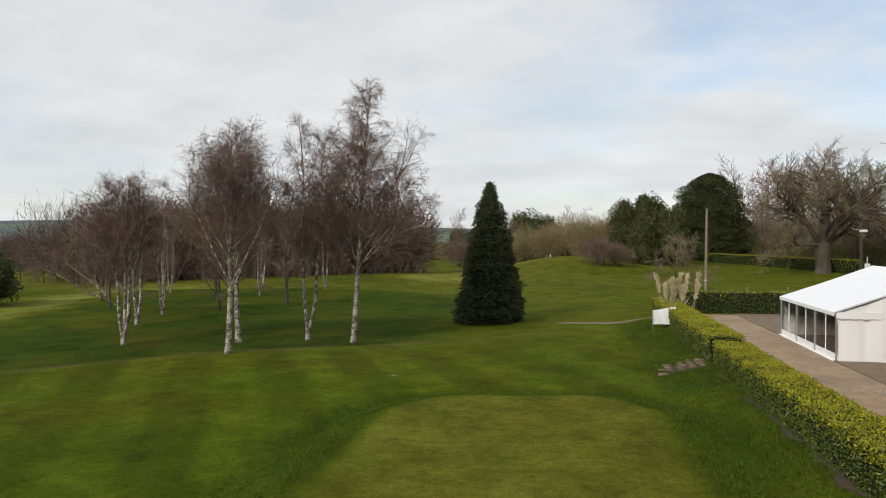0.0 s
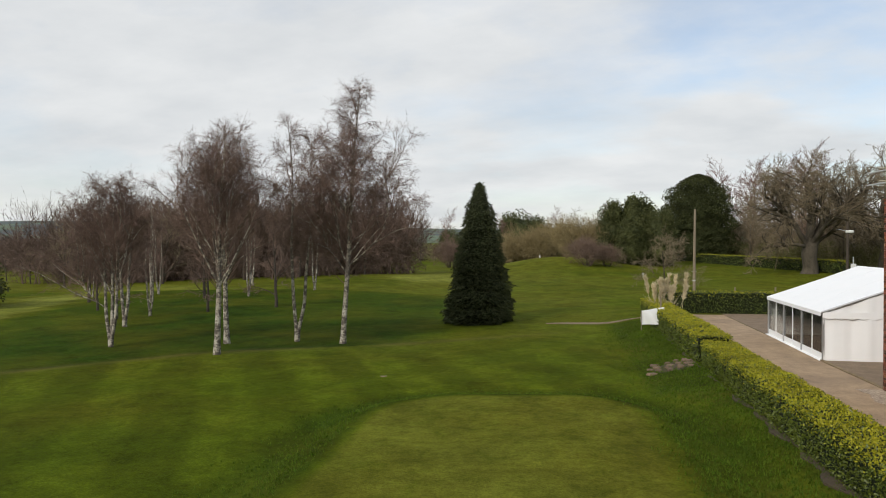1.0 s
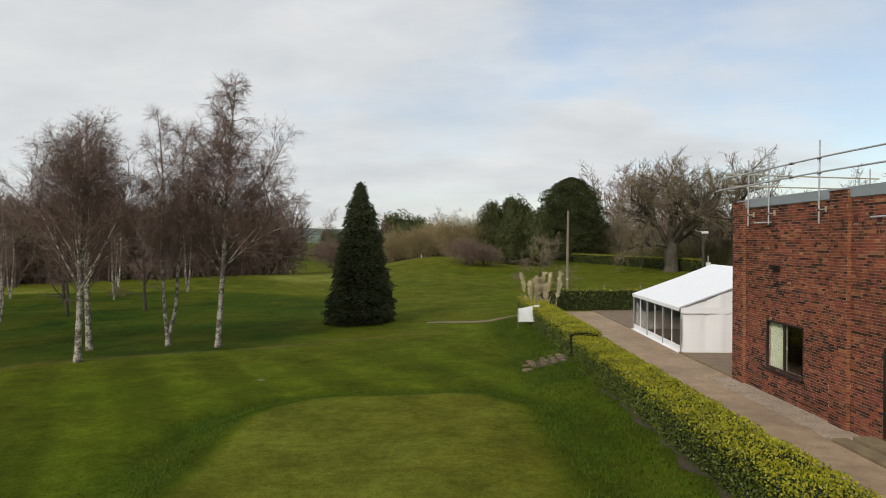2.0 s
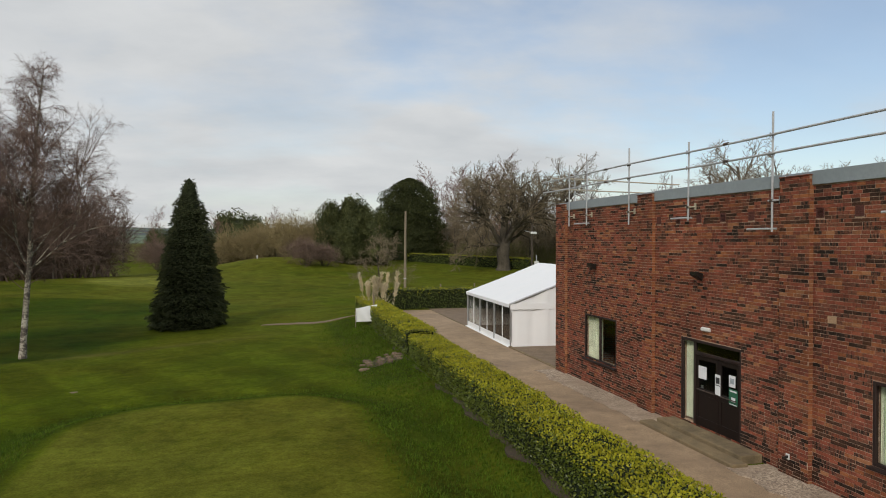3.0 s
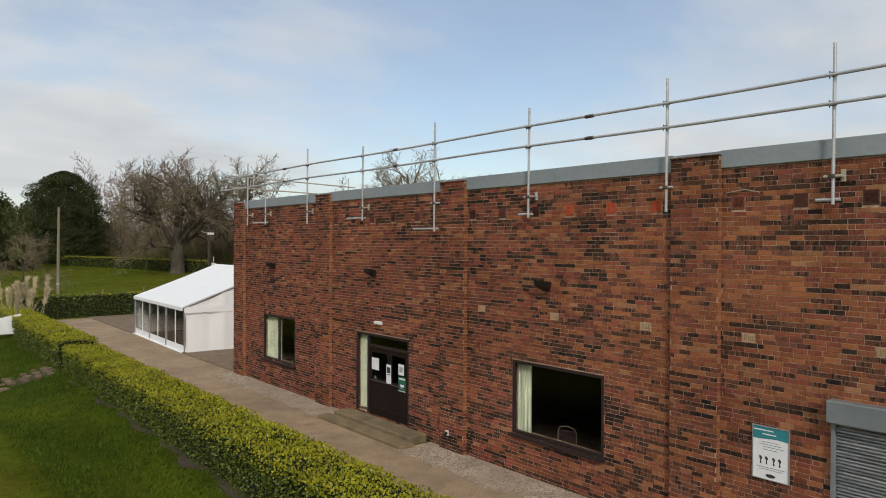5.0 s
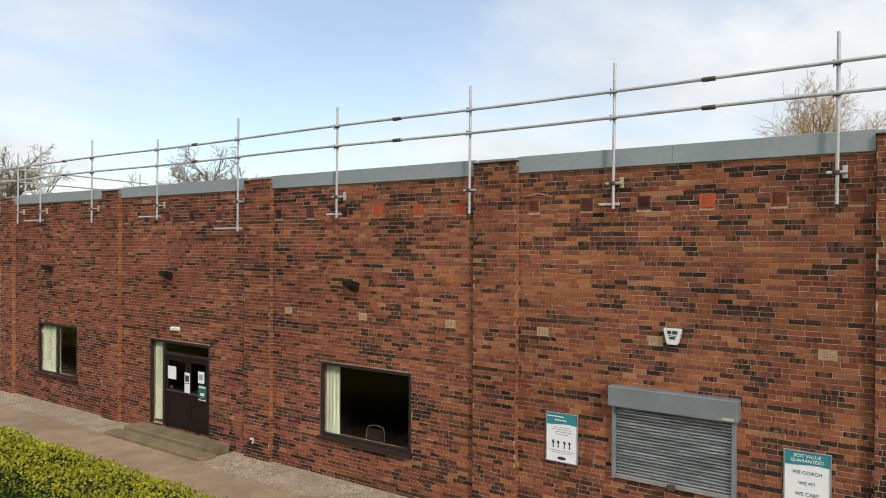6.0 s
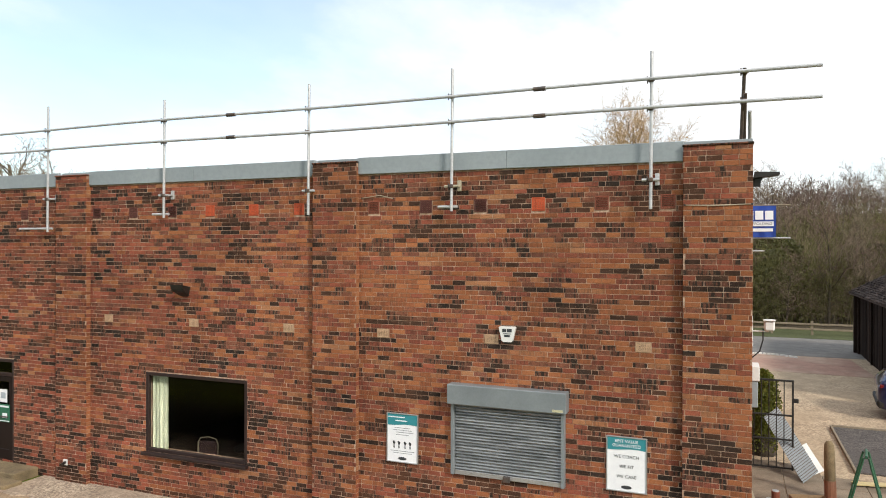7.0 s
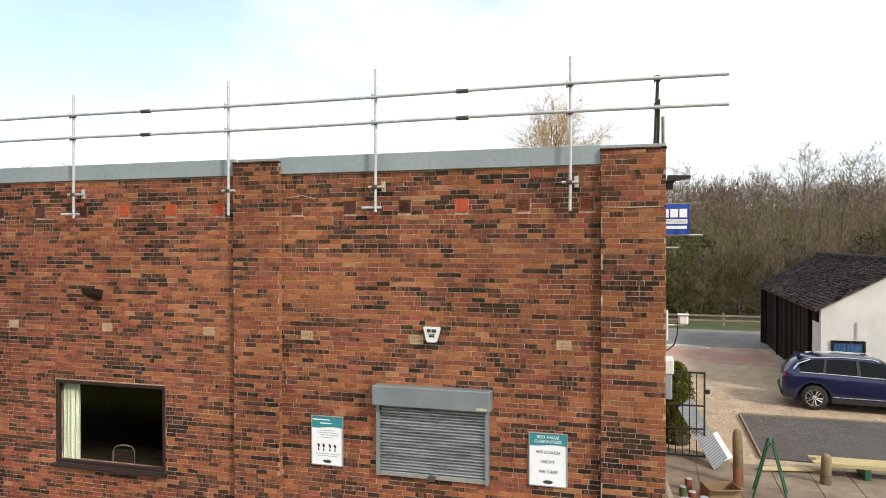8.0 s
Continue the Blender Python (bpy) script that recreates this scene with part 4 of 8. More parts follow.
def conifer(seed, h, w):
    """A cypress: tiers of ragged drooping sprays over an inner body coloured dark as the shade in their gaps."""
    rng = random.Random(seed)
    trunk, crown = Builder().tube([(0, 0, -0.1), (0, 0, h * 0.95)], [0.22, 0.03], 8), Builder()

    def radius(t, a):
        tier = 0.10 * noise.noise(Vector((math.cos(a) * 1.6, math.sin(a) * 1.6, t * 15))) + 0.07 * noise.noise(Vector((math.cos(a) * 4.0 + 9, math.sin(a) * 4.0, t * 34)))
        step = (t * 17 + 0.9 * noise.noise(Vector((math.cos(a) * 1.3, math.sin(a) * 1.3 + 7, t * 6)))) % 1.0
        return w * ((1 - t) ** 0.62) * (0.88 + 0.10 * smooth_step(0.0, 0.06, t)) * (1 + tier * 1.7 + 0.16 * (0.5 - step))
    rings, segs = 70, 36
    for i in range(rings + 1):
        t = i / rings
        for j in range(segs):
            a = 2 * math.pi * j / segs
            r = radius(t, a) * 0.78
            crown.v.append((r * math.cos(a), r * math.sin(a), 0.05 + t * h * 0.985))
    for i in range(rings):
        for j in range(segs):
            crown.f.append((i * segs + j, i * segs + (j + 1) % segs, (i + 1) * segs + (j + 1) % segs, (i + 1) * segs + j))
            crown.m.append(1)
    for _ in range(12000):
        t = min(0.985, 1 - rng.random() ** 0.60)
        a = rng.uniform(0, 2 * math.pi)
        r = radius(t, a) * (rng.uniform(0.80, 0.98) if t < 0.85 else rng.uniform(0.45, 0.90))
        p = Vector((r * math.cos(a), r * math.sin(a), 0.05 + t * h * 0.985))
        out = Vector((math.cos(a), math.sin(a), rng.uniform(-0.45, 0.25) if t < 0.9 else rng.uniform(0.2, 1.2))).normalized()
        ln = rng.uniform(0.14, 0.34) * (1 - 0.30 * t)
        s = out.cross(UP).normalized()
        for k in range(5):
            d = (out + s * rng.uniform(-0.9, 0.9) + UP * rng.uniform(-0.35, 0.25)).normalized()
            g = d.cross(Vector((rng.gauss(0, 1), rng.gauss(0, 1), rng.gauss(0, 1)))).normalized() * ln * 0.10
            q = p + out * (ln * rng.uniform(0.0, 0.35))
            crown.add([q - g, q + g, q + d * ln * rng.uniform(0.6, 1.0) - UP * ln * 0.15], [(0, 1, 2)])
    return trunk.mesh("trunk", BARK, True), crown.mesh("crown", [NEEDLE, SHADECORE], False, False)


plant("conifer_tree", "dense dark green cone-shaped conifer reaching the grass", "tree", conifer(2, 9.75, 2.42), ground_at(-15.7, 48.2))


def tufts():
    """Longer grass on the bank and round the tee."""
    rng, b = random.Random(14), Builder()
    n = 0
    while n < 17000:
        if rng.random() < 0.5:
            x, y = rng.uniform(-8.6, -4.9), rng.uniform(8, 50)
            keep = smooth_step(-8.6, -5.6, x + 0.5 * noise.noise(Vector((x, y * 0.5, 2)))) * smooth_step(50, 38, y)
        else:
            x, y = rng.uniform(-20.5, -5.0), rng.uniform(9, 28)
            d = tee_edge(x, y)
            keep = smooth_step(-0.1, 0.35, d) * smooth_step(2.9, 1.0, d)
        if rng.random() > keep:
            continue
        n += 1
        z = height(x, y)
        for _ in range(3):
            a, l = rng.uniform(0, 2 * math.pi), rng.uniform(0.04, 0.10)
            dx, dy = math.cos(a), math.sin(a)
            b.add([(x - dy * 0.010, y + dx * 0.010, z - 0.01), (x + dy * 0.010, y - dx * 0.010, z - 0.01), (x + dx * l * 0.8, y + dy * l * 0.8, z + l)], [(0, 1, 2)])
            x += rng.uniform(-0.04, 0.04)
            y += rng.uniform(-0.04, 0.04)
    m = leaf("rough_grass_blades", (0.055, 0.115, 0.006), (0.125, 0.180, 0.014), 0.8, 0.35, 0.2)
    return tagged(part("rough_grass", b, m, fix=False), "longer dark green grass on the bank", "grass", kind="stuff")


tufts()
# ---------------------------------------------------------------- windows, door, hatch
def window(name, label, y0, y1, z0, z1, mullions, curtains):
    ob = thing(name, label, "window", (0.025, (y0 + y1) / 2, z0))
    cy, w, h = 0.0, (y1 - y0) / 2, z1 - z0
    t = 0.065
    fr = part("window_frame", Builder().box(-0.03, 0.05, -w + t, w - t, h - t, h, 0.006).box(-0.03, 0.05, -w + t, w - t, 0, t, 0.006)
              .box(-0.03, 0.05, -w, -w + t, 0, h, 0.006).box(-0.03, 0.05, w - t, w, 0, h, 0.006), FRAMEWOOD, ob, "dark red-brown stained timber frame")
    for m in mullions:
        part("mullion", Builder().box(-0.025, 0.045, m - 0.035, m + 0.035, t, h - t, 0.005), FRAMEWOOD, fr)
    part("window_sill", Builder().box(-0.13, 0.06, -w - 0.03, w + 0.03, -0.055, -0.002, 0.008), FRAMEWOOD, ob, "dark stained timber sill")
    edges_ = [-w + t, *[v for m in mullions for v in (m - 0.035, m + 0.035)], w - t]
    for a, b_ in zip(edges_[::2], edges_[1::2]):
        g = part("pane", Builder().box(0.008, 0.014, a, b_, t, h - t), GLASS, ob)
        g.visible_shadow = False
    for a, b_ in curtains:
        cb = Builder()
        n = max(4, int((b_ - a) / 0.018))
        v, f = [], []
        for i in range(n + 1):
            y = a + (b_ - a) * i / n
            x = 0.115 + 0.028 * math.sin(i * 1.25) + 0.010 * math.sin(i * 0.47)
            v += [(x, y, 0.02), (x * 1.0 + 0.004, y, h - 0.05), (x + 0.006, y, 0.02), (x + 0.010, y, h - 0.05)]
            if i:
                k = 4 * i
                f += [(k - 4, k, k + 1, k - 3), (k - 2, k - 1, k + 3, k + 2)]
        part("curtain", cb.add(v, f), CURTAIN, ob, "pale cream gathered curtain", fix=False)
    return ob


window("window_1", "dark timber window with cream curtains", 20.30, 22.62, 0.87, 2.40, [0.02], [(0.10, 1.09), (-1.09, -1.01)])
window("window_2", "wide dark timber window with cream curtains drawn aside", 8.15, 10.54, 0.85, 2.38, [], [(0.78, 1.13), (-1.13, -1.03)])

# entrance
door = thing("door_1", "dark glazed double entrance door with posters and a sidelight", "door", (0.025, 15.45, 0.21))
DW, DH = 1.23, 2.17
part("door_frame", Builder().box(-0.03, 0.06, -DW, -DW + 0.06, 0, DH, 0.006).box(-0.03, 0.06, DW - 0.06, DW, 0, DH, 0.006)
     .box(-0.03, 0.06, -DW + 0.06, DW - 0.06, DH - 0.07, DH, 0.006).box(-0.03, 0.06, 0.58, 0.66, 0, DH - 0.07, 0.006)
     .box(-0.03, 0.06, -DW + 0.06, 0.58, 1.80, 1.87, 0.006), FRAMEWOOD, door, "dark stained timber frame")
for a, b_ in ((-DW + 0.065, -0.36), (-0.355, 0.575)):
    leaf_ob = part("door_leaf", Builder().box(-0.01, 0.035, a, b_, 0.0, 0.22, 0.004).box(-0.01, 0.035, a, a + 0.11, 0.22, 1.79, 0.004)
                   .box(-0.01, 0.035, b_ - 0.11, b_, 0.22, 1.79, 0.004).box(-0.01, 0.035, a + 0.11, b_ - 0.11, 1.68, 1.79, 0.004)
                   .box(-0.01, 0.035, a + 0.11, b_ - 0.11, 0.80, 0.96, 0.004).box(0.0, 0.03, a + 0.11, b_ - 0.11, 0.22, 0.80, 0.003), DOORWOOD, door)
    pn = part("pane", Builder().box(0.010, 0.016, a + 0.11, b_ - 0.11, 0.96, 1.68), GLASS, leaf_ob)
    pn.visible_shadow = False
    part("push_bar", Builder().tube([(-0.05, a + 0.10, 0.93), (-0.05, b_ - 0.10, 0.93)], 0.014, 8).tube([(-0.05, a + 0.12, 0.93), (-0.01, a + 0.12, 0.93)], 0.010, 6)
         .tube([(-0.05, b_ - 0.12, 0.93), (-0.01, b_ - 0.12, 0.93)], 0.010, 6), DARKSTEEL, leaf_ob, "thin dark push bar")
for a, b_, c, d in ((-DW + 0.065, 0.575, 1.875, DH - 0.075), (0.665, DW - 0.065, 0.05, DH - 0.075)):
    pn = part("pane", Builder().box(0.010, 0.016, a, b_, c, d), GLASS, door)
    pn.visible_shadow = False
cb = Builder()
v, f = [], []
for i in range(26):
    y = 0.66 + 0.51 * i / 25
    x = 0.10 + 0.022 * math.sin(i * 1.3)
    v += [(x, y, 0.08), (x, y, DH - 0.09)]
    if i:
        f.append((2 * i - 2, 2 * i, 2 * i + 1, 2 * i - 1))
part("curtain", cb.add(v, f), CURTAIN, door, "pale cream curtain", fix=False)
part("inner_frame", Builder().box(0.25, 0.29, 0.70, 0.76, 0.05, 0.95).box(0.25, 0.29, 1.08, 1.14, 0.05, 0.95).box(0.25, 0.29, 0.76, 1.08, 0.05, 0.13), WHITEPLASTIC, door, "white inner frame")


def notice(y0, y1, z0, z1, mat, label, bars):
    ob = thing("notice", label, "poster", (0.021, (y0 + y1) / 2, z0), group="notices on the door")
    w, h = (y1 - y0) / 2, z1 - z0
    part("sheet", Builder().box(-0.012, -0.0085, -w, w, 0, h), mat, ob)
    for a, b_, c, d, mt in bars:
        part("print", Builder().box(-0.0155, -0.0125, -w + 2 * w * a, -w + 2 * w * b_, h * c, h * d), mt, ob)


GREEN = surface("poster_green", (0.02, 0.13, 0.07), (0.03, 0.17, 0.10), 0.5, scale=9, fine=40, bumps=0)
notice(15.57, 15.91, 1.42, 1.74, PAPER, "plain white sheet taped to the door glass", [])
notice(15.01, 15.22, 1.14, 1.64, PAPER, "narrow white notice with a dark square", [(0.15, 0.85, 0.56, 0.86, INK), (0.1, 0.9, 0.46, 0.50, INK)])
notice(14.44, 14.68, 1.44, 1.72, PAPER, "small white notice with grey print", [(0.2, 0.8, 0.3, 0.75, surface("grey_print", (0.40, 0.46, 0.50), (0.33, 0.38, 0.42), 0.6, bumps=0))])
notice(14.36, 14.68, 1.02, 1.40, GREEN, "green and white notice", [(0.1, 0.9, 0.82, 0.92, PAPER), (0.25, 0.7, 0.22, 0.5, PAPER), (0.05, 0.95, 0.03, 0.08, PAPER)])

step = thing("entrance_step", "worn mossy concrete double step before the door", "step", (-0.5, 15.2, 0.0))
part("landing", Builder().box(-0.06, 0.49, -1.75, 1.75, -0.05, 0.19, 0.02), CONCRETE, step)
part("tread", Builder().box(-0.46, -0.062, -2.0, 1.95, -0.05, 0.10, 0.02), CONCRETE, step)

# roller shutter over the hatch
sh = thing("roller_shutter", "closed grey steel roller shutter with a box housing", "shutter", (0, 3.24, 1.22))
part("housing", Builder().box(-0.21, -0.003, -0.95, 0.94, 1.13, 1.44, 0.012), BOXGREY, sh, "smooth grey steel housing")
part("label_plate", Builder().box(-0.214, -0.2105, -0.90, -0.74, 1.155, 1.19), surface("yellowed_label", (0.6, 0.56, 0.35), (0.52, 0.5, 0.33), 0.6), sh, "small yellowed maker's plate")
for y in (-0.90, 0.86):
    part("guide_rail", Builder().box(-0.10, -0.003, y, y + 0.055, 0.0, 1.128, 0.004), BOXGREY, sh)
for i in range(22):
    z = 0.075 + i * 0.0478
    pr = [(-0.030, z), (-0.046, z + 0.008), (-0.053, z + 0.020), (-0.048, z + 0.032), (-0.034, z + 0.041), (-0.030, z + 0.046), (-0.020, z + 0.046), (-0.020, z)]
    part("slat", Builder().prism(pr, 1, -0.842, 0.857), SHUTTER, sh)
part("bottom_bar", Builder().box(-0.065, -0.015, -0.842, 0.857, 0.0, 0.07, 0.004), ALU, sh, "pale aluminium bottom rail")
part("lock", Builder().box(-0.12, -0.066, -0.06, 0.05, -0.02, 0.07, 0.008), DARKSTEEL, sh)


# ---------------------------------------------------------------- things on the wall
def vent(y, z, w, h, slats, mat, name, label, group, broken=False, across=False):
    ob = thing(name, label, "vent", (0, y, z - h / 2), group=group)
    # solid black plate: the darkness of the holes is in its colour
    part("backing", Builder().box(0.0, 0.03, -w / 2, w / 2, 0, h), VOID, ob)
    part("frame_rim", Builder().box(-0.012, 0.0, -w / 2, -w / 2 + 0.018, 0, h, 0.002).box(-0.012, 0.0, w / 2 - 0.018, w / 2, 0, h, 0.002)
         .box(-0.012, 0.0, -w / 2 + 0.018, w / 2 - 0.018, 0, 0.018, 0.002).box(-0.012, 0.0, -w / 2 + 0.018, w / 2 - 0.018, h - 0.018, h, 0.002), mat, ob)
    for i in range(slats):
        za = 0.018 + (h - 0.036) * (i + 0.25) / slats
        part("slat", Builder().box(-0.010, 0.0, -w / 2 + 0.018, w / 2 - 0.018, za, za + (h - 0.036) * (0.70 if mat is TERRACOTTA else 0.52) / slats), mat, ob)
    if across:
        n = 7
        for i in range(1, n):
            ya = -w / 2 + w * i / n
            part("bar", Builder().box(-0.011, 0.0, ya - 0.007, ya + 0.007, 0.018, h - 0.018), mat, ob)
    return ob


SOOTY = surface("sooty_terracotta", (0.12, 0.035, 0.025), (0.08, 0.03, 0.022), 0.85, scale=6, fine=60, grime=0.3)
RUST = surface("faded_terracotta", (0.26, 0.075, 0.04), (0.20, 0.06, 0.035), 0.85, scale=6, fine=60, grime=0.3)
for i, y in enumerate(VENTS):
    if y in (8.99, 8.01, 7.05, 2.77):
        vent(y, 5.4625, 0.205, 0.205, 6, TERRACOTTA, "air_brick", "bright orange terracotta air brick", "terracotta air bricks", across=True)
    elif y in (5.58, 1.82, 0.89):
        vent(y, 5.4625, 0.205, 0.205, 6, RUST, "air_brick", "faded terracotta air brick with slots", "terracotta air bricks")
    else:
        vent(y, 5.4625, 0.205, 0.205, 5, SOOTY, "air_brick", "dark sooty air brick with gaps", "terracotta air bricks", across=i % 2 == 0)
for y in YVENTS:
    vent(y, 3.375, 0.215, 0.14, 5, BUFFVENT, "air_brick", "small buff clay air brick", "buff air bricks", across=True)


def floodlight(y, z):
    ob = thing("floodlight", "small black floodlight tilted down on the wall", "light", (0, y, z), group="wall floodlights")
    part("bracket", Builder().box(-0.05, -0.002, -0.03, 0.03, -0.10, -0.02, 0.006), BLACKMETAL, ob)
    part("housing", Builder().add([(-0.05, -0.13, 0.03), (-0.05, 0.13, 0.03), (-0.27, 0.15, 0.07), (-0.27, -0.15, 0.07),
                                   (-0.04, -0.09, -0.15), (-0.04, 0.09, -0.15), (-0.24, 0.14, -0.03), (-0.24, -0.14, -0.03)],
                                  [(0, 1, 2, 3), (4, 7, 6, 5), (0, 4, 5, 1), (1, 5, 6, 2), (2, 6, 7, 3), (3, 7, 4, 0)]), BLACKMETAL, ob)
    part("lens", Builder().add([(-0.058, -0.08, -0.148), (-0.058, 0.08, -0.148), (-0.225, 0.12, -0.046), (-0.225, -0.12, -0.046),
                                (-0.058, -0.08, -0.154), (-0.058, 0.08, -0.154), (-0.225, 0.12, -0.052), (-0.225, -0.12, -0.052)],
                               [(0, 1, 2, 3), (4, 7, 6, 5), (0, 4, 5, 1), (1, 5, 6, 2), (2, 6, 7, 3), (3, 7, 4, 0)]), BLACKMETAL, ob, "dark lens")


for y, z in ((9.55, 4.02), (15.77, 4.06), (21.78, 4.09)):
    floodlight(y, z)
cl = thing("floodlight", "dark floodlight projecting from the brick corner", "light", (0.06, Y_NEAR, 5.70), group="wall floodlights")
part("bracket", Builder().box(-0.03, 0.03, -0.10, -0.002, -0.06, 0.06, 0.006).tube([(0, -0.06, 0.0), (0, -0.12, 0.06)], 0.016, 6), BLACKMETAL, cl)
part("housing", Builder().prism([(-0.002, 0.05), (-0.33, 0.09), (-0.33, 0.125), (-0.02, 0.135)], 0, -0.12, 0.12), BLACKMETAL, cl)

bl = thing("bulkhead_lamp", "small white bulkhead lamp above the door", "light", (0, 15.55, 2.69))
part("base", Builder().box(-0.03, -0.002, -0.17, 0.17, -0.05, 0.05, 0.01), WHITEPLASTIC, bl)
part("diffuser", Builder().box(-0.085, -0.031, -0.16, 0.16, -0.045, 0.045, 0.02), WHITEPLASTIC, bl)

al = thing("alarm_box", "white shield-shaped alarm siren box with dark base", "alarm", (0, 3.235, 3.34))
shield = [(0.135, 0.235), (0.118, 0.25), (-0.118, 0.25), (-0.135, 0.235), (-0.085, 0.03), (-0.06, 0.012), (0.06, 0.012), (0.085, 0.03)]
part("cover", Builder().prism([(y, z) for y, z in shield], 0, -0.085, -0.03), WHITEPLASTIC, al)
part("back_box", Builder().prism([(y * 0.9, z * 0.9 - 0.03) for y, z in shield], 0, -0.029, -0.003), BLACKMETAL, al)
part("emblem", Builder().box(-0.089, -0.086, 0.015, 0.075, 0.165, 0.215).box(-0.089, -0.086, -0.075, 0.0, 0.165, 0.215), INK, al, "dark blue emblem shapes")
part("print", Builder().box(-0.089, -0.086, -0.06, 0.06, 0.135, 0.145).box(-0.089, -0.086, -0.045, 0.045, 0.09, 0.125), INK, al)

part_box = thing("wall_tap_box", "small pale outlet box low on the brickwork", "box", (0, 18.40, 0.58))
part("cover", Builder().box(-0.07, -0.002, -0.05, 0.05, -0.06, 0.06, 0.012), WHITEPLASTIC, part_box)
vp = thing("waste_outlet", "short dark overflow pipe with pale flange", "pipe", (0, 12.55, 0.42))
part("flange", Builder().box(-0.02, -0.103 + 0.103 - 0.003, -0.055, 0.055, -0.06, 0.06, 0.005), WHITEPLASTIC, vp)
part("pipe", Builder().tube([(-0.01, 0, 0), (-0.09, 0, -0.02)], 0.03, 10), BLACKMETAL, vp)
vp.location.x = -0.108


# loose cables near the wall top
for pts in ([(-0.112, 0.66, 5.40), (-0.118, 0.30, 5.385), (-0.114, -0.05, 5.395), (-0.112, -0.20, 5.40)], [(-0.012, 5.80, 5.62), (-0.05, 5.45, 5.66), (-0.04, 5.20, 5.60)]):
    cab = thing("cable", "thin pale cable clipped across the brickwork", "cable", (0, 0, 0), group="cables on the wall")
    part("wire", Builder().tube(pts, 0.007, 6), PALETUBE, cab)
    for q in (pts[0], pts[-1]):
        part("clip", Builder().box(q[0] - 0.010, q[0] + 0.008, q[1] - 0.012, q[1] + 0.012, q[2] - 0.014, q[2] + 0.014, 0.003), BLACKMETAL, cab)


# signs beside the shutter
def wall_sign(y0, y1, z0, z1, label):
    ob = thing("wall_sign", label, "sign", (0, (y0 + y1) / 2, z0), group="framed signs by the shutter")
    w, h = (y1 - y0) / 2, z1 - z0
    part("frame_rim", Builder().box(-0.035, -0.008, -w, -w + 0.018, 0, h, 0.004).box(-0.035, -0.008, w - 0.018, w, 0, h, 0.004)
         .box(-0.035, -0.008, -w + 0.018, w - 0.018, 0, 0.018, 0.004).box(-0.035, -0.008, -w + 0.018, w - 0.018, h - 0.018, h, 0.004), ALU, ob, "silver snap frame")
    part("sheet", Builder().box(-0.022, -0.008, -w + 0.018, w - 0.018, 0.018, h - 0.018), PAPER, ob)
    n, pr = 12, []
    for i in range(n + 1):
        t = i / n
        pr.append((-w + 0.02 + (2 * w - 0.04) * t, h * (0.765 + 0.015 * math.sin(t * 5.2))))
    pr += [(w - 0.02, h - 0.02), (-w + 0.02, h - 0.02)]
    part("header", Builder().prism(pr, 0, -0.026, -0.0225), TEAL, ob, "teal header band")
    oval = [(0.075 * math.cos(a), h * 0.085 + 0.026 * math.sin(a)) for a in np.linspace(0, 2 * math.pi, 20, endpoint=False)]
    part("emblem", Builder().prism(oval, 0, -0.026, -0.0225), INK, ob, "dark oval emblem")
    return ob, w, h


GREYPRINT = surface("grey_poster_print", (0.22, 0.24, 0.26), (0.16, 0.18, 0.20), 0.6, scale=20, fine=80, bumps=0.0)
s1, w, h = wall_sign(4.75, 5.32, 1.27, 2.08, "framed white poster with teal header and small figures")
for z, a, b_ in ((0.70, 0.25, 0.75), (0.655, 0.2, 0.8), (0.61, 0.15, 0.7), (0.56, 0.3, 0.7), (0.23, 0.12, 0.88), (0.19, 0.2, 0.8)):
    part("print", Builder().box(-0.0255, -0.0225, -w + 2 * w * a, -w + 2 * w * b_, h * z, h * (z + 0.008)), GREYPRINT, s1)
for z, a, b_ in ((0.92, 0.42, 0.95), (0.85, 0.35, 0.72)):
    part("print", Builder().box(-0.0295, -0.0265, -w + 2 * w * a, -w + 2 * w * b_, h * (z - 0.012), h * (z + 0.008)), PAPER, s1)
for i, y in enumerate((0.15, 0.06, -0.05, -0.14)):
    fg = [(y - 0.012, h * 0.29), (y + 0.012, h * 0.29), (y + 0.008, h * 0.36), (y + 0.028, h * 0.42), (y + 0.004, h * 0.44), (y - 0.024, h * 0.40), (y - 0.006, h * 0.35)]
    part("print", Builder().prism(fg, 0, -0.0255, -0.0225), INK, s1)
s2, w, h = wall_sign(1.16, 1.74, 1.27, 2.07, "framed white sign with teal header and short slogans")
for words, z, size, mat, x in (("BEST VALUE", 0.915, 0.062, PAPER, -0.028), ("GUARANTEED", 0.835, 0.062, PAPER, -0.028),
                               ("WE COACH", 0.635, 0.066, INK, -0.0245), ("WE FIT", 0.455, 0.066, INK, -0.0245), ("WE CARE", 0.275, 0.066, INK, -0.0245)):
    text_part("lettering", words, size, mat, s2, on_wall(0, h * z, x), depth=0.001)

# ---------------------------------------------------------------- scaffold guard rail
gr = thing("scaffold_guardrail", "galvanised scaffold tube guard rail along the roof edge", "guard rail", (-0.18, 0, 5.1))
R_T = 0.0242
STANDARDS = [(23.57, 5.41, 7.59, 0), (22.12, 5.42, 7.58, 1.05), (19.21, 5.38, 7.66, 0), (16.11, 5.42, 7.42, 0.85), (12.99, 5.09, 7.65, 0.85),
             (9.93, 5.34, 7.55, 0.30), (6.75, 5.35, 7.58, 0), (4.12, 5.37, 7.60, 0.24), (1.11, 5.35, 7.57, 0)]


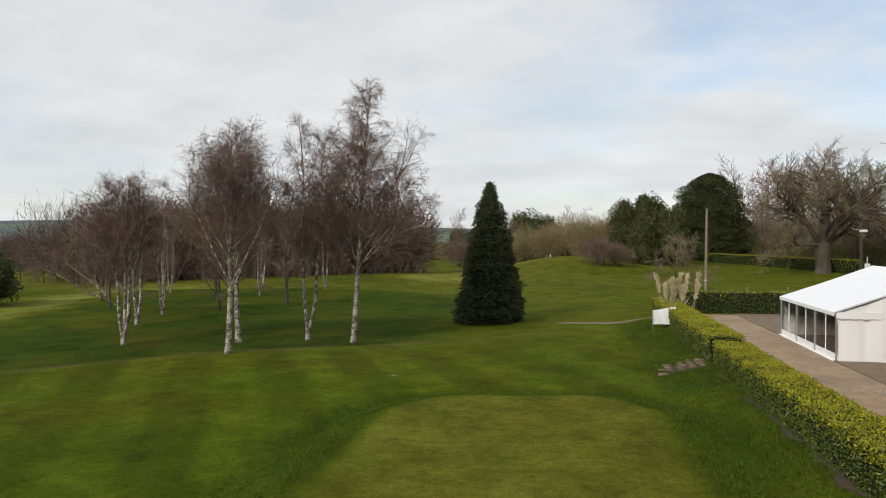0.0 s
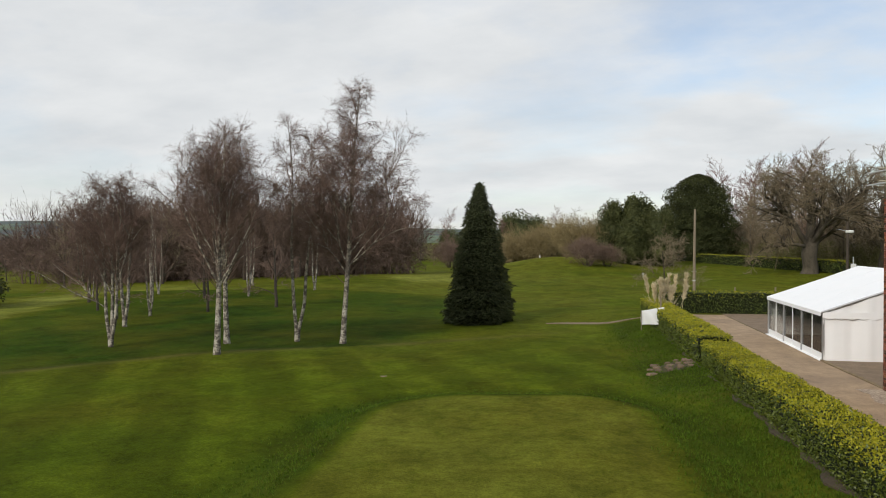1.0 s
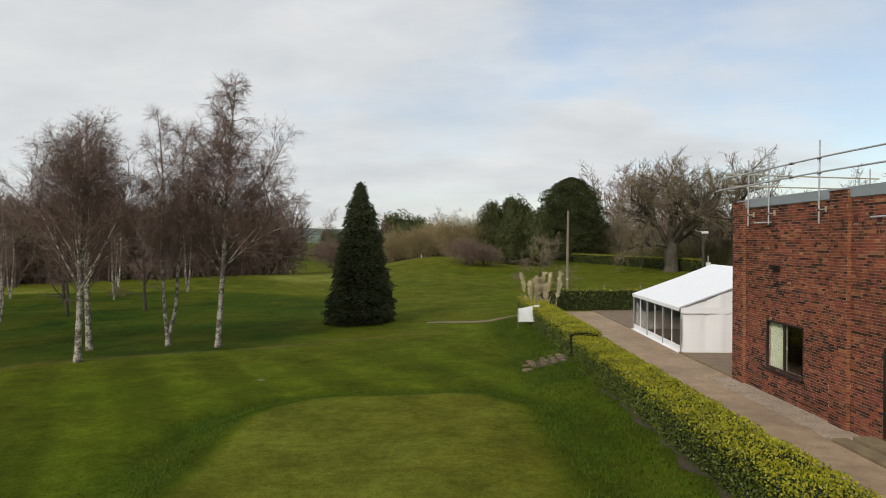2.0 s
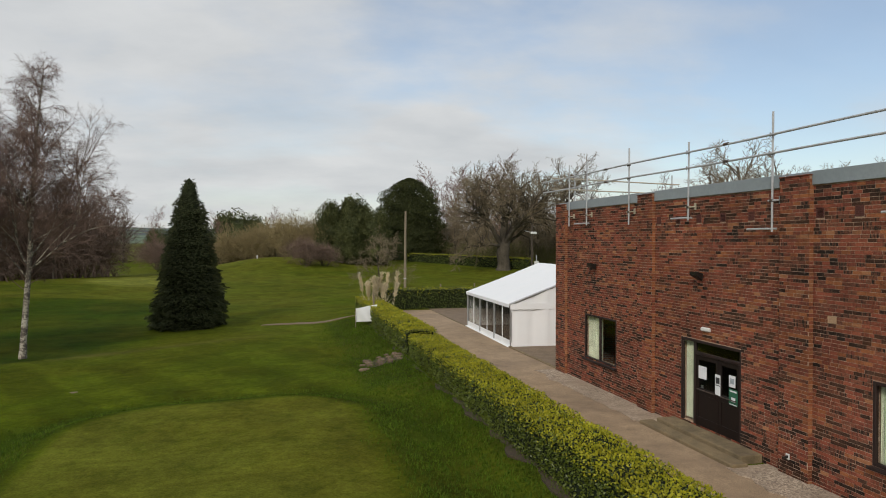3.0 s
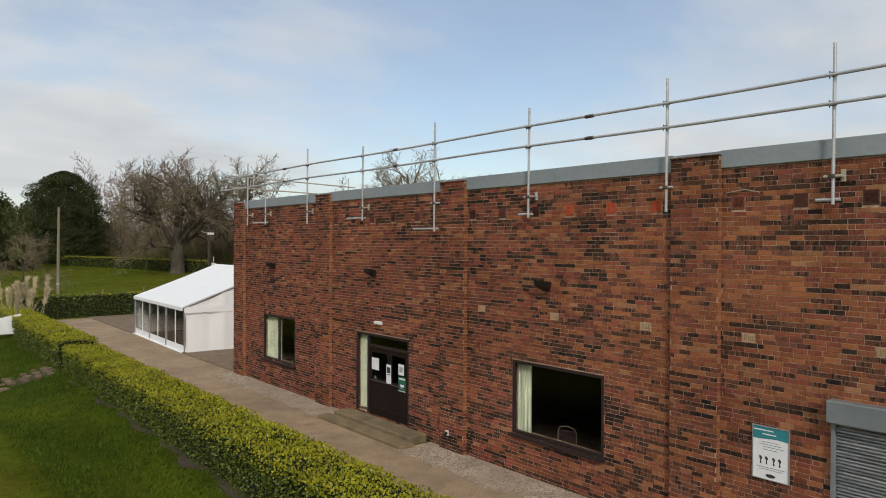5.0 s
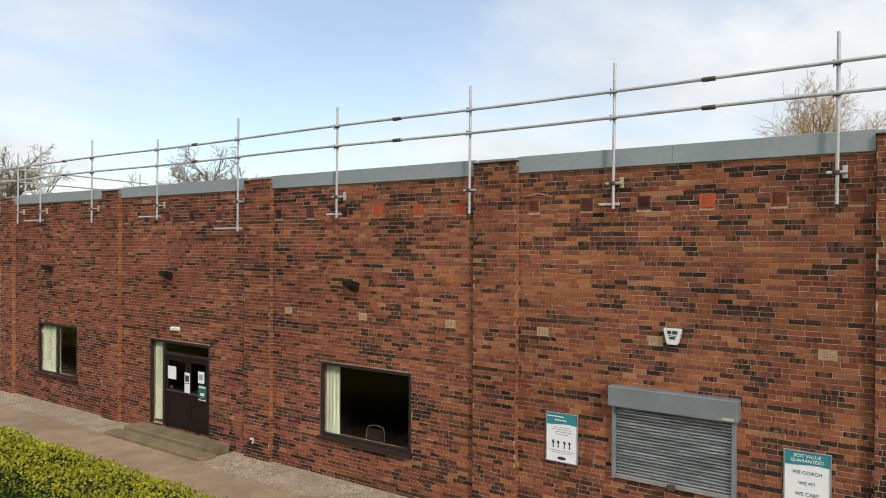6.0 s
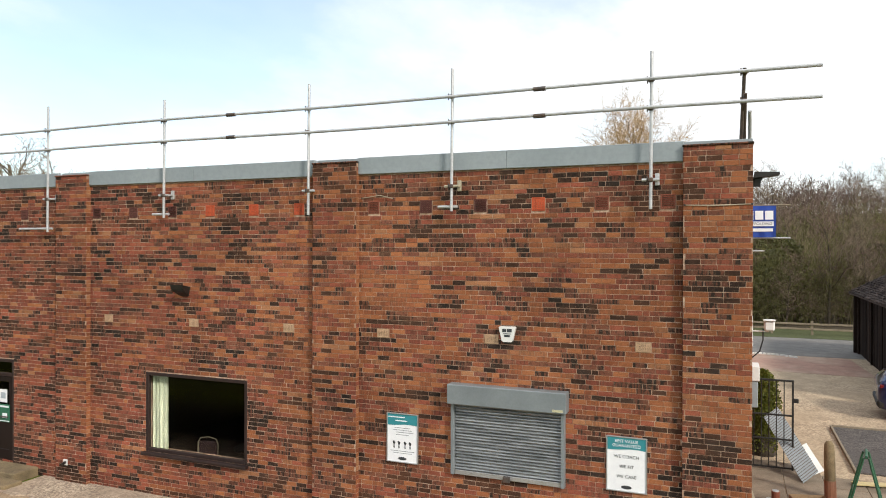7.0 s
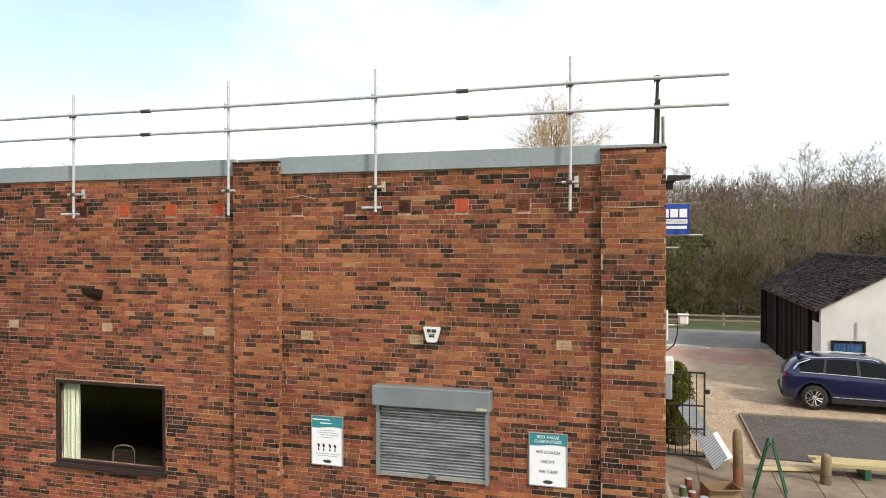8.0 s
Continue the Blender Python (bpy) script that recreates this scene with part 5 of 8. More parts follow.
def coupler(y, z, parent, x=0.0):
    cbx = Builder()
    cbx.box(x - 0.045, x + 0.050, y - 0.035, y + 0.035, z - 0.030, z + 0.030, 0.012)
    cbx.tube([(x - 0.02, y + 0.045, z - 0.05), (x - 0.02, y + 0.045, z + 0.05)], 0.010, 6)
    cbx.tube([(x + 0.03, y - 0.05, z), (x + 0.03, y + 0.05, z)], 0.010, 6)
    part("coupler", cbx, DARKSTEEL, parent, "dark forged steel coupler")


for y, zb, zt, stub in STANDARDS:
    st = part("standard", Builder().tube([(0, y, zb - 5.1), (0.01, y - 0.01, zt - 5.1)], R_T, 10), GALV, gr)
    for z in (7.16, 6.76):
        coupler(y, z - 5.1, st)
    wb_ = Builder().box(0.13, 0.176, y - 0.105, y - 0.045, 0.59, 0.76, 0.006).tube([(0.0, y + 0.12, 0.66), (0.0, y - 0.12, 0.66)], 0.022, 8).tube([(0.0, y - 0.05, 0.66), (0.14, y - 0.09, 0.67)], 0.018, 8)
    part("wall_bracket", wb_, PALETUBE if zb > 5.36 else GALV, st, "weathered wall fixing")
    coupler(y, 0.66, st)
    if stub:
        part("stub_tube", Builder().tube([(0.045, y - 0.08, zb - 5.03), (0.03, y + stub, zb - 5.03)], R_T, 10), GALV, st)
for z in (7.16, 6.76):
    pts = [(-0.045 + 0.006 * math.sin(y * 0.9), y, z - 5.1 + 0.012 * math.sin(y * 0.7 + z)) for y in np.linspace(-1.02, 25.9, 40)]
    rl = part("rail", Builder().tube(pts, R_T, 10), GALV, gr)
    for y in (2.70, 8.34, 14.5, 20.6):
        part("sleeve", Builder().tube([(-0.045, y - 0.09, z - 5.102), (-0.045, y + 0.09, z - 5.102)], 0.034, 10), DARKSTEEL, rl, "dark joint sleeve")
# return across the far end and the raking stay at the near corner
ret = thing("scaffold_return", "weathered scaffold tubes across the far roof end", "guard rail", (0, 25.1, TOP + 0.1))
part("rail", Builder().tube([(-0.2, 0.02, 1.14), (5.2, 0.0, 0.98)], R_T, 8), PALETUBE, ret)
part("rail", Builder().tube([(-0.2, 0.02, 0.72), (5.2, 0.0, 0.60)], R_T, 8), PALETUBE, ret)
for x in (0.75, 4.9):
    part("standard", Builder().tube([(x, 0.05, -0.12), (x, 0.05, 1.35)], R_T, 8), GALV, ret)
stay = thing("scaffold_stay", "dark scaffold standard with a raking stay at the corner", "guard rail", (0.02, -0.08, TOP + 0.1))
part("standard", Builder().tube([(0.14, 0.02, 0.12), (-0.16, -0.02, 1.10)], R_T, 10), DARKSTEEL, stay)
part("standard", Builder().tube([(0.30, -0.02, 0.12), (-0.13, -0.03, 0.76)], R_T, 10), DARKSTEEL, stay)
part("stay_tube", Builder().tube([(0.42, -0.10, 0.0), (0.02, -0.09, 0.55)], R_T, 10), GALV, stay)
for x, z in ((-0.17, 1.04), (-0.14, 0.66)):
    coupler(-0.02, z, stay, x)
# ---------------------------------------------------------------- paving round the building
TROD = gravel("trodden_earth", (0.27, 0.195, 0.13), (0.19, 0.135, 0.088), (0.22, 0.16, 0.105), 40)
SOIL = gravel("bare_soil", (0.085, 0.058, 0.034), (0.050, 0.036, 0.022), (0.060, 0.052, 0.022), 40)


def wavy_strip(name, x0, x1, y0, y1, z, mat, label, category, seed, wob=0.12):
    """A strip of loose ground with uneven long edges."""
    n, L_, R_ = int((y1 - y0) / 0.25), [], []
    for i in range(n + 1):
        y = y0 + (y1 - y0) * i / n
        L_.append((x0 + wob * noise.noise(Vector((seed, y * 0.8, 0))) + wob * 0.5 * noise.noise(Vector((seed, y * 3, 5))), y))
        R_.append((x1, y))
    b = Builder()
    for i in range(n):
        q = [L_[i], R_[i], R_[i + 1], L_[i + 1]]
        b.add([(*p, z) for p in q] + [(*p, z - 0.06) for p in q], [(0, 1, 2, 3), (0, 3, 7, 4), (1, 5, 6, 2)])
    return tagged(part(name, b, mat), label, category, kind="structure")


wavy_strip("gravel_strip", -1.05, 0.0, -1.0, 13.3, 0.030, PEA, "loose pale pea gravel along the wall", "gravel", 1, 0.3)
wavy_strip("gravel_strip", -0.95, 0.0, 17.0, 25.0, 0.030, PEA, "loose pale pea gravel along the wall", "gravel", 2, 0.32)
wavy_strip("soil_strip", -5.05, -4.4, 5.0, 48.0, -0.045, SOIL, "bare brown soil under the hedge", "soil", 3, 0.26)
kb = thing("kerb_edging", "low dark stone edging from building to tent", "kerb", (0.05, 25.0, 0))
for i in range(6):
    part("stone", Builder().box(-0.07, 0.07, 0.02 + i * 0.95, 0.95 + i * 0.95, -0.05, 0.055 + 0.008 * (i % 3), 0.015), CONCRETE, kb)
slab("tent_ground", [(0.13, 25.0), (9.5, 25.0), (9.5, 49.3), (0.35, 49.3)], -0.12, 0.016, TROD, "trodden earth and gravel round the tent", "soil")
slab("yard", [(0.0, -1.1), (-0.4, -14), (40, -26), (40, 24), (14.05, 24), (14.05, -0.25), (0.0, -0.25)], -0.12, 0.010, YARDGRAVEL, "pale loose gravel yard", "yard")
slab("road", [(24.5, -14), (31.5, -14), (31.5, 16), (24.3, 16)], -0.12, 0.022, ASPHALT, "grey tarmac lane beyond the yard", "road")
slab("paved_apron", [(19.6, -4.9), (24.3, -4.6), (24.3, 6), (20.2, 6)], -0.12, 0.020, BRICKDUST, "worn reddish paving by the lane", "paving")
slab("verge", [(31.5, -30), (48, -40), (48, 40), (31.5, 30)], -0.12, 0.018, SOIL, "shaded ground under the wood", "soil")
ROADSIDE = surface("roadside_grass", (0.085, 0.095, 0.030), (0.055, 0.070, 0.022), 0.95, scale=1.2, fine=30, bumps=0.5, dist=0.03, grime=0.4)
slab("verge", [(31.2, -30), (35.5, -30), (35.5, 30), (31.2, 30)], -0.12, 0.035, ROADSIDE, "thin grass verge along the fence", "grass")
slab("gravel_bed", [(6.75, -2.42), (10.85, -2.38), (11.15, -9.0), (6.6, -9.0)], -0.12, 0.045, DARKGRAVEL, "bed of dark grey chippings", "gravel")
be = thing("timber_edging", "weathered timber boards edging the gravel bed", "edging", (8.8, -2.4, 0))
part("board", Builder().box(-2.1, 2.05, -0.02, 0.03, -0.05, 0.09, 0.006), TIMBER, be)
part("board", Builder().box(2.06, 2.11, -6.5, -0.03, -0.05, 0.09, 0.006), TIMBER, be)
# concrete flags near the corner
rng = random.Random(4)
FLAG = surface("concrete_flag", (0.31, 0.245, 0.175), (0.20, 0.155, 0.11), 0.95, scale=2, fine=50, bumps=0.4, grime=0.35, vary=0.2)
flags = thing("flagstones", "weathered concrete flagstones by the corner", "paving", (0, 0, 0))
for i in range(9):
    for j in range(8):
        if i > 4 and j > 1 and 0.2 + i * 0.75 + 0.75 > 6.7:
            continue
        x, y = 0.2 + i * 0.75, -0.95 - j * 0.75
        part("flag", Builder().box(x + 0.006, x + 0.744, y + 0.006, y + 0.744, -0.03, 0.032 + rng.uniform(-0.006, 0.006), 0.006), FLAG, flags)

# a sandy divot in the turf
ring_ = [(-17.7 + 0.11 * (1.2 + 0.4 * math.sin(k * 2.1)) * math.cos(k * 0.7), 28.7 + 0.12 * math.sin(k * 0.7)) for k in range(9)]
db = Builder().add([(p_, q_, height(p_, q_) + 0.016) for p_, q_ in ring_] + [(p_, q_, height(p_, q_) - 0.03) for p_, q_ in ring_], [tuple(range(9))] + [(k, (k + 1) % 9, 9 + (k + 1) % 9, 9 + k) for k in range(9)])
tagged(part("divot", db, TROD), "small sandy divot in the mown turf", "soil", kind="structure")

# sleeper steps in the bank and the dry bed edge by the far lawn
stp = thing("bank_steps", "rough stone steps set into the grass bank", "steps", (-5.9, 29.6, 0.0))
STONE = surface("rough_stone", (0.27, 0.19, 0.125), (0.16, 0.115, 0.08), 0.95, scale=3, fine=30, bumps=0.6, dist=0.02, grime=0.4, vary=0.35)
rng = random.Random(9)
for i in range(5):
    for j in range(4):
        if rng.random() < 0.22:
            continue
        x, y = -0.95 + i * 0.40 + rng.uniform(-0.08, 0.08), -0.80 + j * 0.44 + 0.16 * i + rng.uniform(-0.1, 0.1)
        w_, a0 = rng.uniform(0.12, 0.22), rng.uniform(0, 1)
        z = height(-5.9 + x, 29.6 + y) + rng.uniform(-0.03, 0.03)
        ngon = [(x + w_ * rng.uniform(0.8, 1.25) * math.cos(a0 + k * 1.05), y + w_ * rng.uniform(0.6, 1.1) * math.sin(a0 + k * 1.05)) for k in range(6)]
        top = [(x + (p - x) * 0.82, y + (q - y) * 0.82) for p, q in ngon]
        sb = Builder().add([(p, q, z - 0.12) for p, q in ngon] + [(p, q, z + 0.03) for p, q in ngon] + [(p, q, z + 0.06 + rng.uniform(-0.01, 0.02)) for p, q in top],
                           [(k, (k + 1) % 6, 6 + (k + 1) % 6, 6 + k) for k in range(6)] + [(6 + k, 6 + (k + 1) % 6, 12 + (k + 1) % 6, 12 + k) for k in range(6)] + [tuple(range(12, 18))])
        part("stone", sb, STONE, stp)
sp_ = Builder()
rim = []
for k in range(26):
    a = 2 * math.pi * k / 26
    r = 1 + 0.35 * noise.noise(Vector((math.cos(a) * 2, math.sin(a) * 2, 3)))
    rim.append((-5.85 + 1.25 * r * math.cos(a), 29.75 + 1.15 * r * math.sin(a) + 0.3 * math.cos(a)))
pts_ = [(-5.85, 29.75)] + [(-5.85 + (p + 5.85) * 0.5, 29.75 + (q - 29.75) * 0.5) for p, q in rim] + rim
sp_.add([(p, q, height(p, q) + (0.022 if k < 27 else -0.03)) for k, (p, q) in enumerate(pts_)],
        [(0, 1 + k, 1 + (k + 1) % 26) for k in range(26)] + [(1 + k, 27 + k, 27 + (k + 1) % 26, 1 + (k + 1) % 26) for k in range(26)])
tagged(part("bare_soil", sp_, SOIL, smooth=True), "bare trodden soil round the bank steps", "soil", kind="structure")
wp, n = Builder(), 40
for i in range(n):
    q = []
    for k in (i, i + 1):
        t = k / n
        x, w_ = -11.2 + 6.5 * t, 0.40 * math.sin(math.pi * min(1, t * 1.1 + 0.02)) ** 0.5 if t < 0.86 else 0.12
        y = 46.75 + 0.10 * noise.noise(Vector((x * 1.1, 0, 0))) + 0.05 * t
        e = 0.10 * noise.noise(Vector((x * 2.6, 5, 0)))
        q.append(((x, y - w_ + e), (x, y + w_ + 0.08 * noise.noise(Vector((x * 3, 9, 0))))))
    f4 = [q[0][0], q[1][0], q[1][1], q[0][1]]
    wp.add([(x, y, height(x, y) + 0.03) for x, y in f4] + [(x, y, height(x, y) - 0.05) for x, y in f4], [(0, 1, 2, 3), (0, 4, 5, 1), (3, 2, 6, 7)])
tagged(part("worn_path", wp, TROD, fix=True), "worn earth strip in the grass", "soil", kind="structure")

# ---------------------------------------------------------------- marquee
PVC = glass("clear_pvc", (0.45, 0.46, 0.45))
tent = thing("marquee", "white frame marquee with clear window panels along its side", "tent", (0.12, 30.75, 0.0), -1.9)
TW, TL, EH, RH = 8.5, 8.3, 1.98, 3.58
for i in range(3):
    a, b_ = TL * i / 3, TL * (i + 1) / 3
    for s, (x0, x1) in enumerate(((-0.10, TW / 2), (TW + 0.10, TW / 2))):
        ze = EH - 0.02
        n, v, f = 8, [], []
        for k in range(n + 1):
            t = k / n
            for y in (a + 0.01, b_ - 0.01):
                sag = -0.03 * math.sin(math.pi * t)
                v.append((x0 + (x1 - x0) * t, y, ze + (RH - ze) * t + sag + 0.02))
            for y in (a + 0.01, b_ - 0.01):
                v.append((x0 + (x1 - x0) * t, y, ze + (RH - ze) * t + sag - 0.01))
            if k:
                q = 4 * k
                f += [(q - 4, q, q + 1, q - 3), (q - 2, q - 1, q + 3, q + 2), (q - 4, q - 2, q + 2, q), (q - 3, q + 1, q + 3, q - 1)]
        part("roof_panel", Builder().add(v, f), TENTWHITE, tent, "taut white canvas")
    for x in (-0.10, TW + 0.10):
        part("eave_flap", Builder().box(x - 0.008, x + 0.008, a + 0.01, b_ - 0.01, EH - 0.16, EH, 0.003), TENTWHITE, tent)
for i in range(4):
    y = TL * i / 3
    for x in (0.0, TW):
        part("leg", Builder().box(x - 0.05, x + 0.05, y - 0.05 + (0.05 if i == 0 else 0), y + 0.05, 0.0, EH - 0.01, 0.008), ALU, tent)
    part("rafter", Builder().tube([(0.0, y, EH - 0.02), (TW / 2, y, RH - 0.06), (TW, y, EH - 0.02)], 0.04, 6), ALU, tent)
for i in range(6):
    a, b_ = TL * i / 6 + 0.05, TL * (i + 1) / 6 - 0.05
    pn = part("window_panel", Builder().box(0.0, 0.006, a, b_, 0.30, EH - 0.12), PVC, tent, "clear plastic window")
    pn.visible_shadow = False
    part("skirt", Builder().box(-0.004, 0.008, a, b_, 0.02, 0.30), TENTWHITE, tent)
    if i:
        part("strap", Builder().box(-0.015, 0.012, TL * i / 6 - 0.035, TL * i / 6 + 0.035, 0.02, EH - 0.1), TENTWHITE, tent)
part("ground_skirt", Builder().box(-0.16, 0.0, -0.02, TL + 0.02, 0.0, 0.035, 0.008), TENTWHITE, tent)
for y in (-0.02, TL + 0.02):
    n, v, f = 60, [], []
    for k in range(n + 1):
        x = TW * k / n
        w_ = 0.05 * math.sin(x * 2.3) + 0.035 * math.sin(x * 6.1 + 1) + 0.02 * math.sin(x * 13.7)
        top = EH + (RH - EH) * (1 - abs(x - TW / 2) / (TW / 2)) - 0.03
        v += [(x, y + w_ * 0.3, 0.02), (x, y + w_, 0.9), (x, y + w_ * 0.4, top), (x, y + 0.01 + w_ * 0.3, 0.02), (x, y + 0.01 + w_, 0.9), (x, y + 0.01 + w_ * 0.4, top)]
        if k:
            q = 6 * k
            f += [(q - 6, q, q + 1, q - 5), (q - 5, q + 1, q + 2, q - 4), (q - 3, q - 2, q + 4, q + 3), (q - 2, q - 1, q + 5, q + 4)]
    part("end_wall", Builder().add(v, f), TENTWHITE, tent, "white canvas end wall with creases", smooth=True)
# scalloped valance over the near end
n, v, f = 150, [], []
for k in range(n + 1):
    x = -0.05 + (TW + 0.1) * k / n
    low = EH - 0.22 - 0.05 * abs(math.sin(x * math.pi / 0.42))
    v += [(x, -0.075, low), (x, -0.075, EH + 0.02), (x, -0.068, low), (x, -0.068, EH + 0.02)]
    if k:
        q = 4 * k
        f += [(q - 4, q, q + 1, q - 3), (q - 2, q - 1, q + 3, q + 2), (q - 4, q - 2, q + 2, q)]
part("valance", Builder().add(v, f), TENTWHITE, tent, "scalloped white valance")
part("edge_beam", Builder().tube([(-0.08, -0.05, EH), (TW / 2, -0.05, RH)], 0.045, 6), ALU, tent)
part("edge_beam", Builder().tube([(TW / 2, -0.05, RH), (TW + 0.08, -0.05, EH)], 0.045, 6), ALU, tent)
part("matting", Builder().box(0.1, TW - 0.1, 0.1, TL - 0.1, 0.015, 0.03), CARPET, tent)
# ---------------------------------------------------------------- far trees and shrubs
def ramify(wood, crown, p, d, ln, r, kids, rng, wob, pull, fr, lev=0, open_=(28, 60)):
    """A limb that divides again and again into fine twigs."""
    last = lev == len(kids) - 1
    pts, rad = branch(wood if r > fr * 2.5 else crown, p, d, ln, r, max(r * 0.35, fr * 0.6), 7 if r > 0.15 else 5 if r > 0.06 else 3, 8 if lev == 0 else 5 if not last else 3, wob, pull, rng)
    n = kids[lev]
    for i in range(n):
        t = 0.25 + 0.75 * (i + rng.random()) / n
        q, e = along(pts, min(0.999, t))
        c = splay(e, radians(rng.uniform(*open_)), rng)
        if last:
            l = ln * rng.uniform(0.25, 0.50)
            q2, e2 = sliver(crown, q, c, l, fr * 0.8, rng, -pull)
            sliver(crown, q2, splay(e2, radians(rng.uniform(25, 60)), rng), l * 0.7, fr * 0.6, rng, -pull)
        else:
            ramify(wood, crown, q, c, ln * rng.uniform(0.42, 0.66) * (1.12 - 0.35 * t), max(fr * 1.2, r * (1 - 0.6 * t) * 0.58), kids, rng, wob, pull, fr, lev + 1, open_)


def bare_tree(seed, h, limbs, kids, r0=0.3, wob=0.14, rise=(20, 60), pull=0.04, mats=(BARK, TWIGGREY), clear=0.2, fr=0.02, wide=1.0):
    """A bare broadleaf: a trunk, limbs set round it, and a rounded crown of fine twigs."""
    rng = random.Random(seed)
    wood, crown = Builder(), Builder()
    tp, _ = branch(wood, (0, 0, -0.2), (0, 0, 1), h * 0.72, r0 * 1.15, r0 * 0.18, 8, 9, wob * 0.35, 0.10, rng)
    for i in range(limbs):
        u = (i + rng.random()) / limbs
        t = clear / 0.72 + (0.99 - clear / 0.72) * u
        p, d = along(tp, min(0.99, t))
        e = splay(d, radians(rise[1] + (rise[0] - rise[1]) * u), rng)
        ramify(wood, crown, p, e, h * wide * (0.36 - 0.10 * u) * rng.uniform(0.8, 1.1), r0 * (0.42 - 0.22 * u), kids, rng, wob, pull, fr)
    return wood.mesh("trunk", mats[0], True, False), crown.mesh("crown", mats[1], False, False)


def old_oak(seed, trunk_h, r0, mains, kids, fr, mats, wob=0.17):
    """A veteran oak: a swollen short trunk and great limbs given by (azimuth, tilt, length, radius, height)."""
    rng = random.Random(seed)
    wood, crown = Builder(), Builder()
    pts = [Vector((0.12 * math.sin(i * 1.3), 0.1 * math.cos(i), -0.3 + (trunk_h + 0.3) * i / 6)) for i in range(7)]
    wood.tube(pts, [r0 * (1.35, 1.08, 0.98, 0.96, 1.0, 1.02, 0.85)[i] for i in range(7)], 12, 0, caps=False)
    for az, tilt, ln, r, z in mains:
        a, t = radians(az), radians(tilt)
        p, _ = along(pts, min(0.99, (z + 0.3) / (trunk_h + 0.3)))
        ramify(wood, crown, p, (math.cos(a) * math.sin(t), math.sin(a) * math.sin(t), math.cos(t)), ln, r, kids, rng, wob, 0.03, fr)
    return wood.mesh("trunk", mats[0], True, False), crown.mesh("crown", mats[1], False, False)


def bush_mesh(seed, h, w, stems, lobes, n, mat, fr=0.02, up=0.5):
    """A leafless shrub: stems from one stool, and rounded billows of fine twigs."""
    rng = random.Random(seed)
    wood, crown = Builder(), Builder()
    for _ in range(stems):
        a, o = rng.uniform(0, 2 * math.pi), rng.uniform(0.0, 0.8)
        branch(wood, (math.cos(a) * w * 0.12, math.sin(a) * w * 0.12, -0.1), (math.cos(a) * o * w / h, math.sin(a) * o * w / h, 1), h * rng.uniform(0.5, 0.8), 0.05, 0.015, 4, 5, 0.12, 0.02, rng)
    for k in range(lobes):
        a, o = 2 * math.pi * (k + rng.random()) / lobes, 0.0 if k == 0 else rng.uniform(0.30, 0.62)
        cz = h * (0.60 if k == 0 else rng.uniform(0.30, 0.62))
        billow(crown, (math.cos(a) * w * o, math.sin(a) * w * o, cz), w * rng.uniform(0.34, 0.50), h * rng.uniform(0.28, 0.40), n, h * 0.13, fr, rng, up)
    return wood.mesh("trunk", BARK, True, False), crown.mesh("crown", mat, False, False)


def billow(b, c, rx, rz, n, length, fr, rng, up=0.5):
    """A rounded mass of twigs that fan outwards and up."""
    for _ in range(n):
        u = Vector((rng.gauss(0, 1), rng.gauss(0, 1), rng.gauss(0, 1))).normalized()
        k = rng.random() ** 0.45
        p = Vector((c[0] + u.x * rx * k, c[1] + u.y * rx * k, max(c[2] + u.z * rz * k, 0.02 + rng.random() * 0.3)))
        d = (u + Vector((rng.gauss(0, 0.45), rng.gauss(0, 0.45), up + rng.gauss(0, 0.45)))).normalized()
        q, e = sliver(b, p, d, length * rng.uniform(0.6, 1.3), fr, rng)
        sliver(b, q, splay(e, radians(rng.uniform(20, 55)), rng), length * rng.uniform(0.4, 0.8), fr * 0.7, rng)


def evergreen(seed, h, w, leaves, size, shape="round", mat=None):
    """An evergreen: trunk, and a crown of many leaf clumps on an uneven body."""
    rng = random.Random(seed)
    trunk, crown = Builder().tube([(0, 0, -0.2), (0, 0, h * 0.8)], [0.35, 0.06], 8), Builder()

    def radius(t, a):
        if shape == "round":
            r = w * math.sqrt(max(0.0, 1 - ((t - 0.38) / 0.62) ** 2)) if t > 0.38 else w * (0.80 + 0.20 * t / 0.38)
        else:
            r = w * max(0.0, 1 - t ** 2.3) ** 0.60
        return r * (1 + 0.34 * noise.noise(Vector((math.cos(a) * 1.4 + seed, math.sin(a) * 1.4, t * 5))) + 0.40 * noise.noise(Vector((math.cos(a) * 3.2, math.sin(a) * 3.2 + seed, t * 14))))
    rings, segs = 14, 18
    for i in range(rings + 1):
        for j in range(segs):
            a = 2 * math.pi * j / segs
            r = radius(i / rings, a) * 0.72
            crown.v.append((r * math.cos(a), r * math.sin(a), 0.1 + i / rings * h * 0.86))
    for i in range(rings):
        for j in range(segs):
            crown.f.append((i * segs + j, i * segs + (j + 1) % segs, (i + 1) * segs + (j + 1) % segs, (i + 1) * segs + j))
            crown.m.append(0)
    for _ in range(leaves):
        t, a = rng.random() ** 0.9, rng.uniform(0, 2 * math.pi)
        r = radius(t, a) * rng.uniform(0.66, 1.14)
        nrm = Vector((math.cos(a), math.sin(a), 0.4 + t)).normalized()
        leaf_at(crown, Vector((r * math.cos(a), r * math.sin(a), 0.1 + t * h)), nrm, size * rng.uniform(0.6, 1.4), rng)
    return trunk.mesh("trunk", BARK, True), crown.mesh("crown", mat or EVERGREEN, False, False)


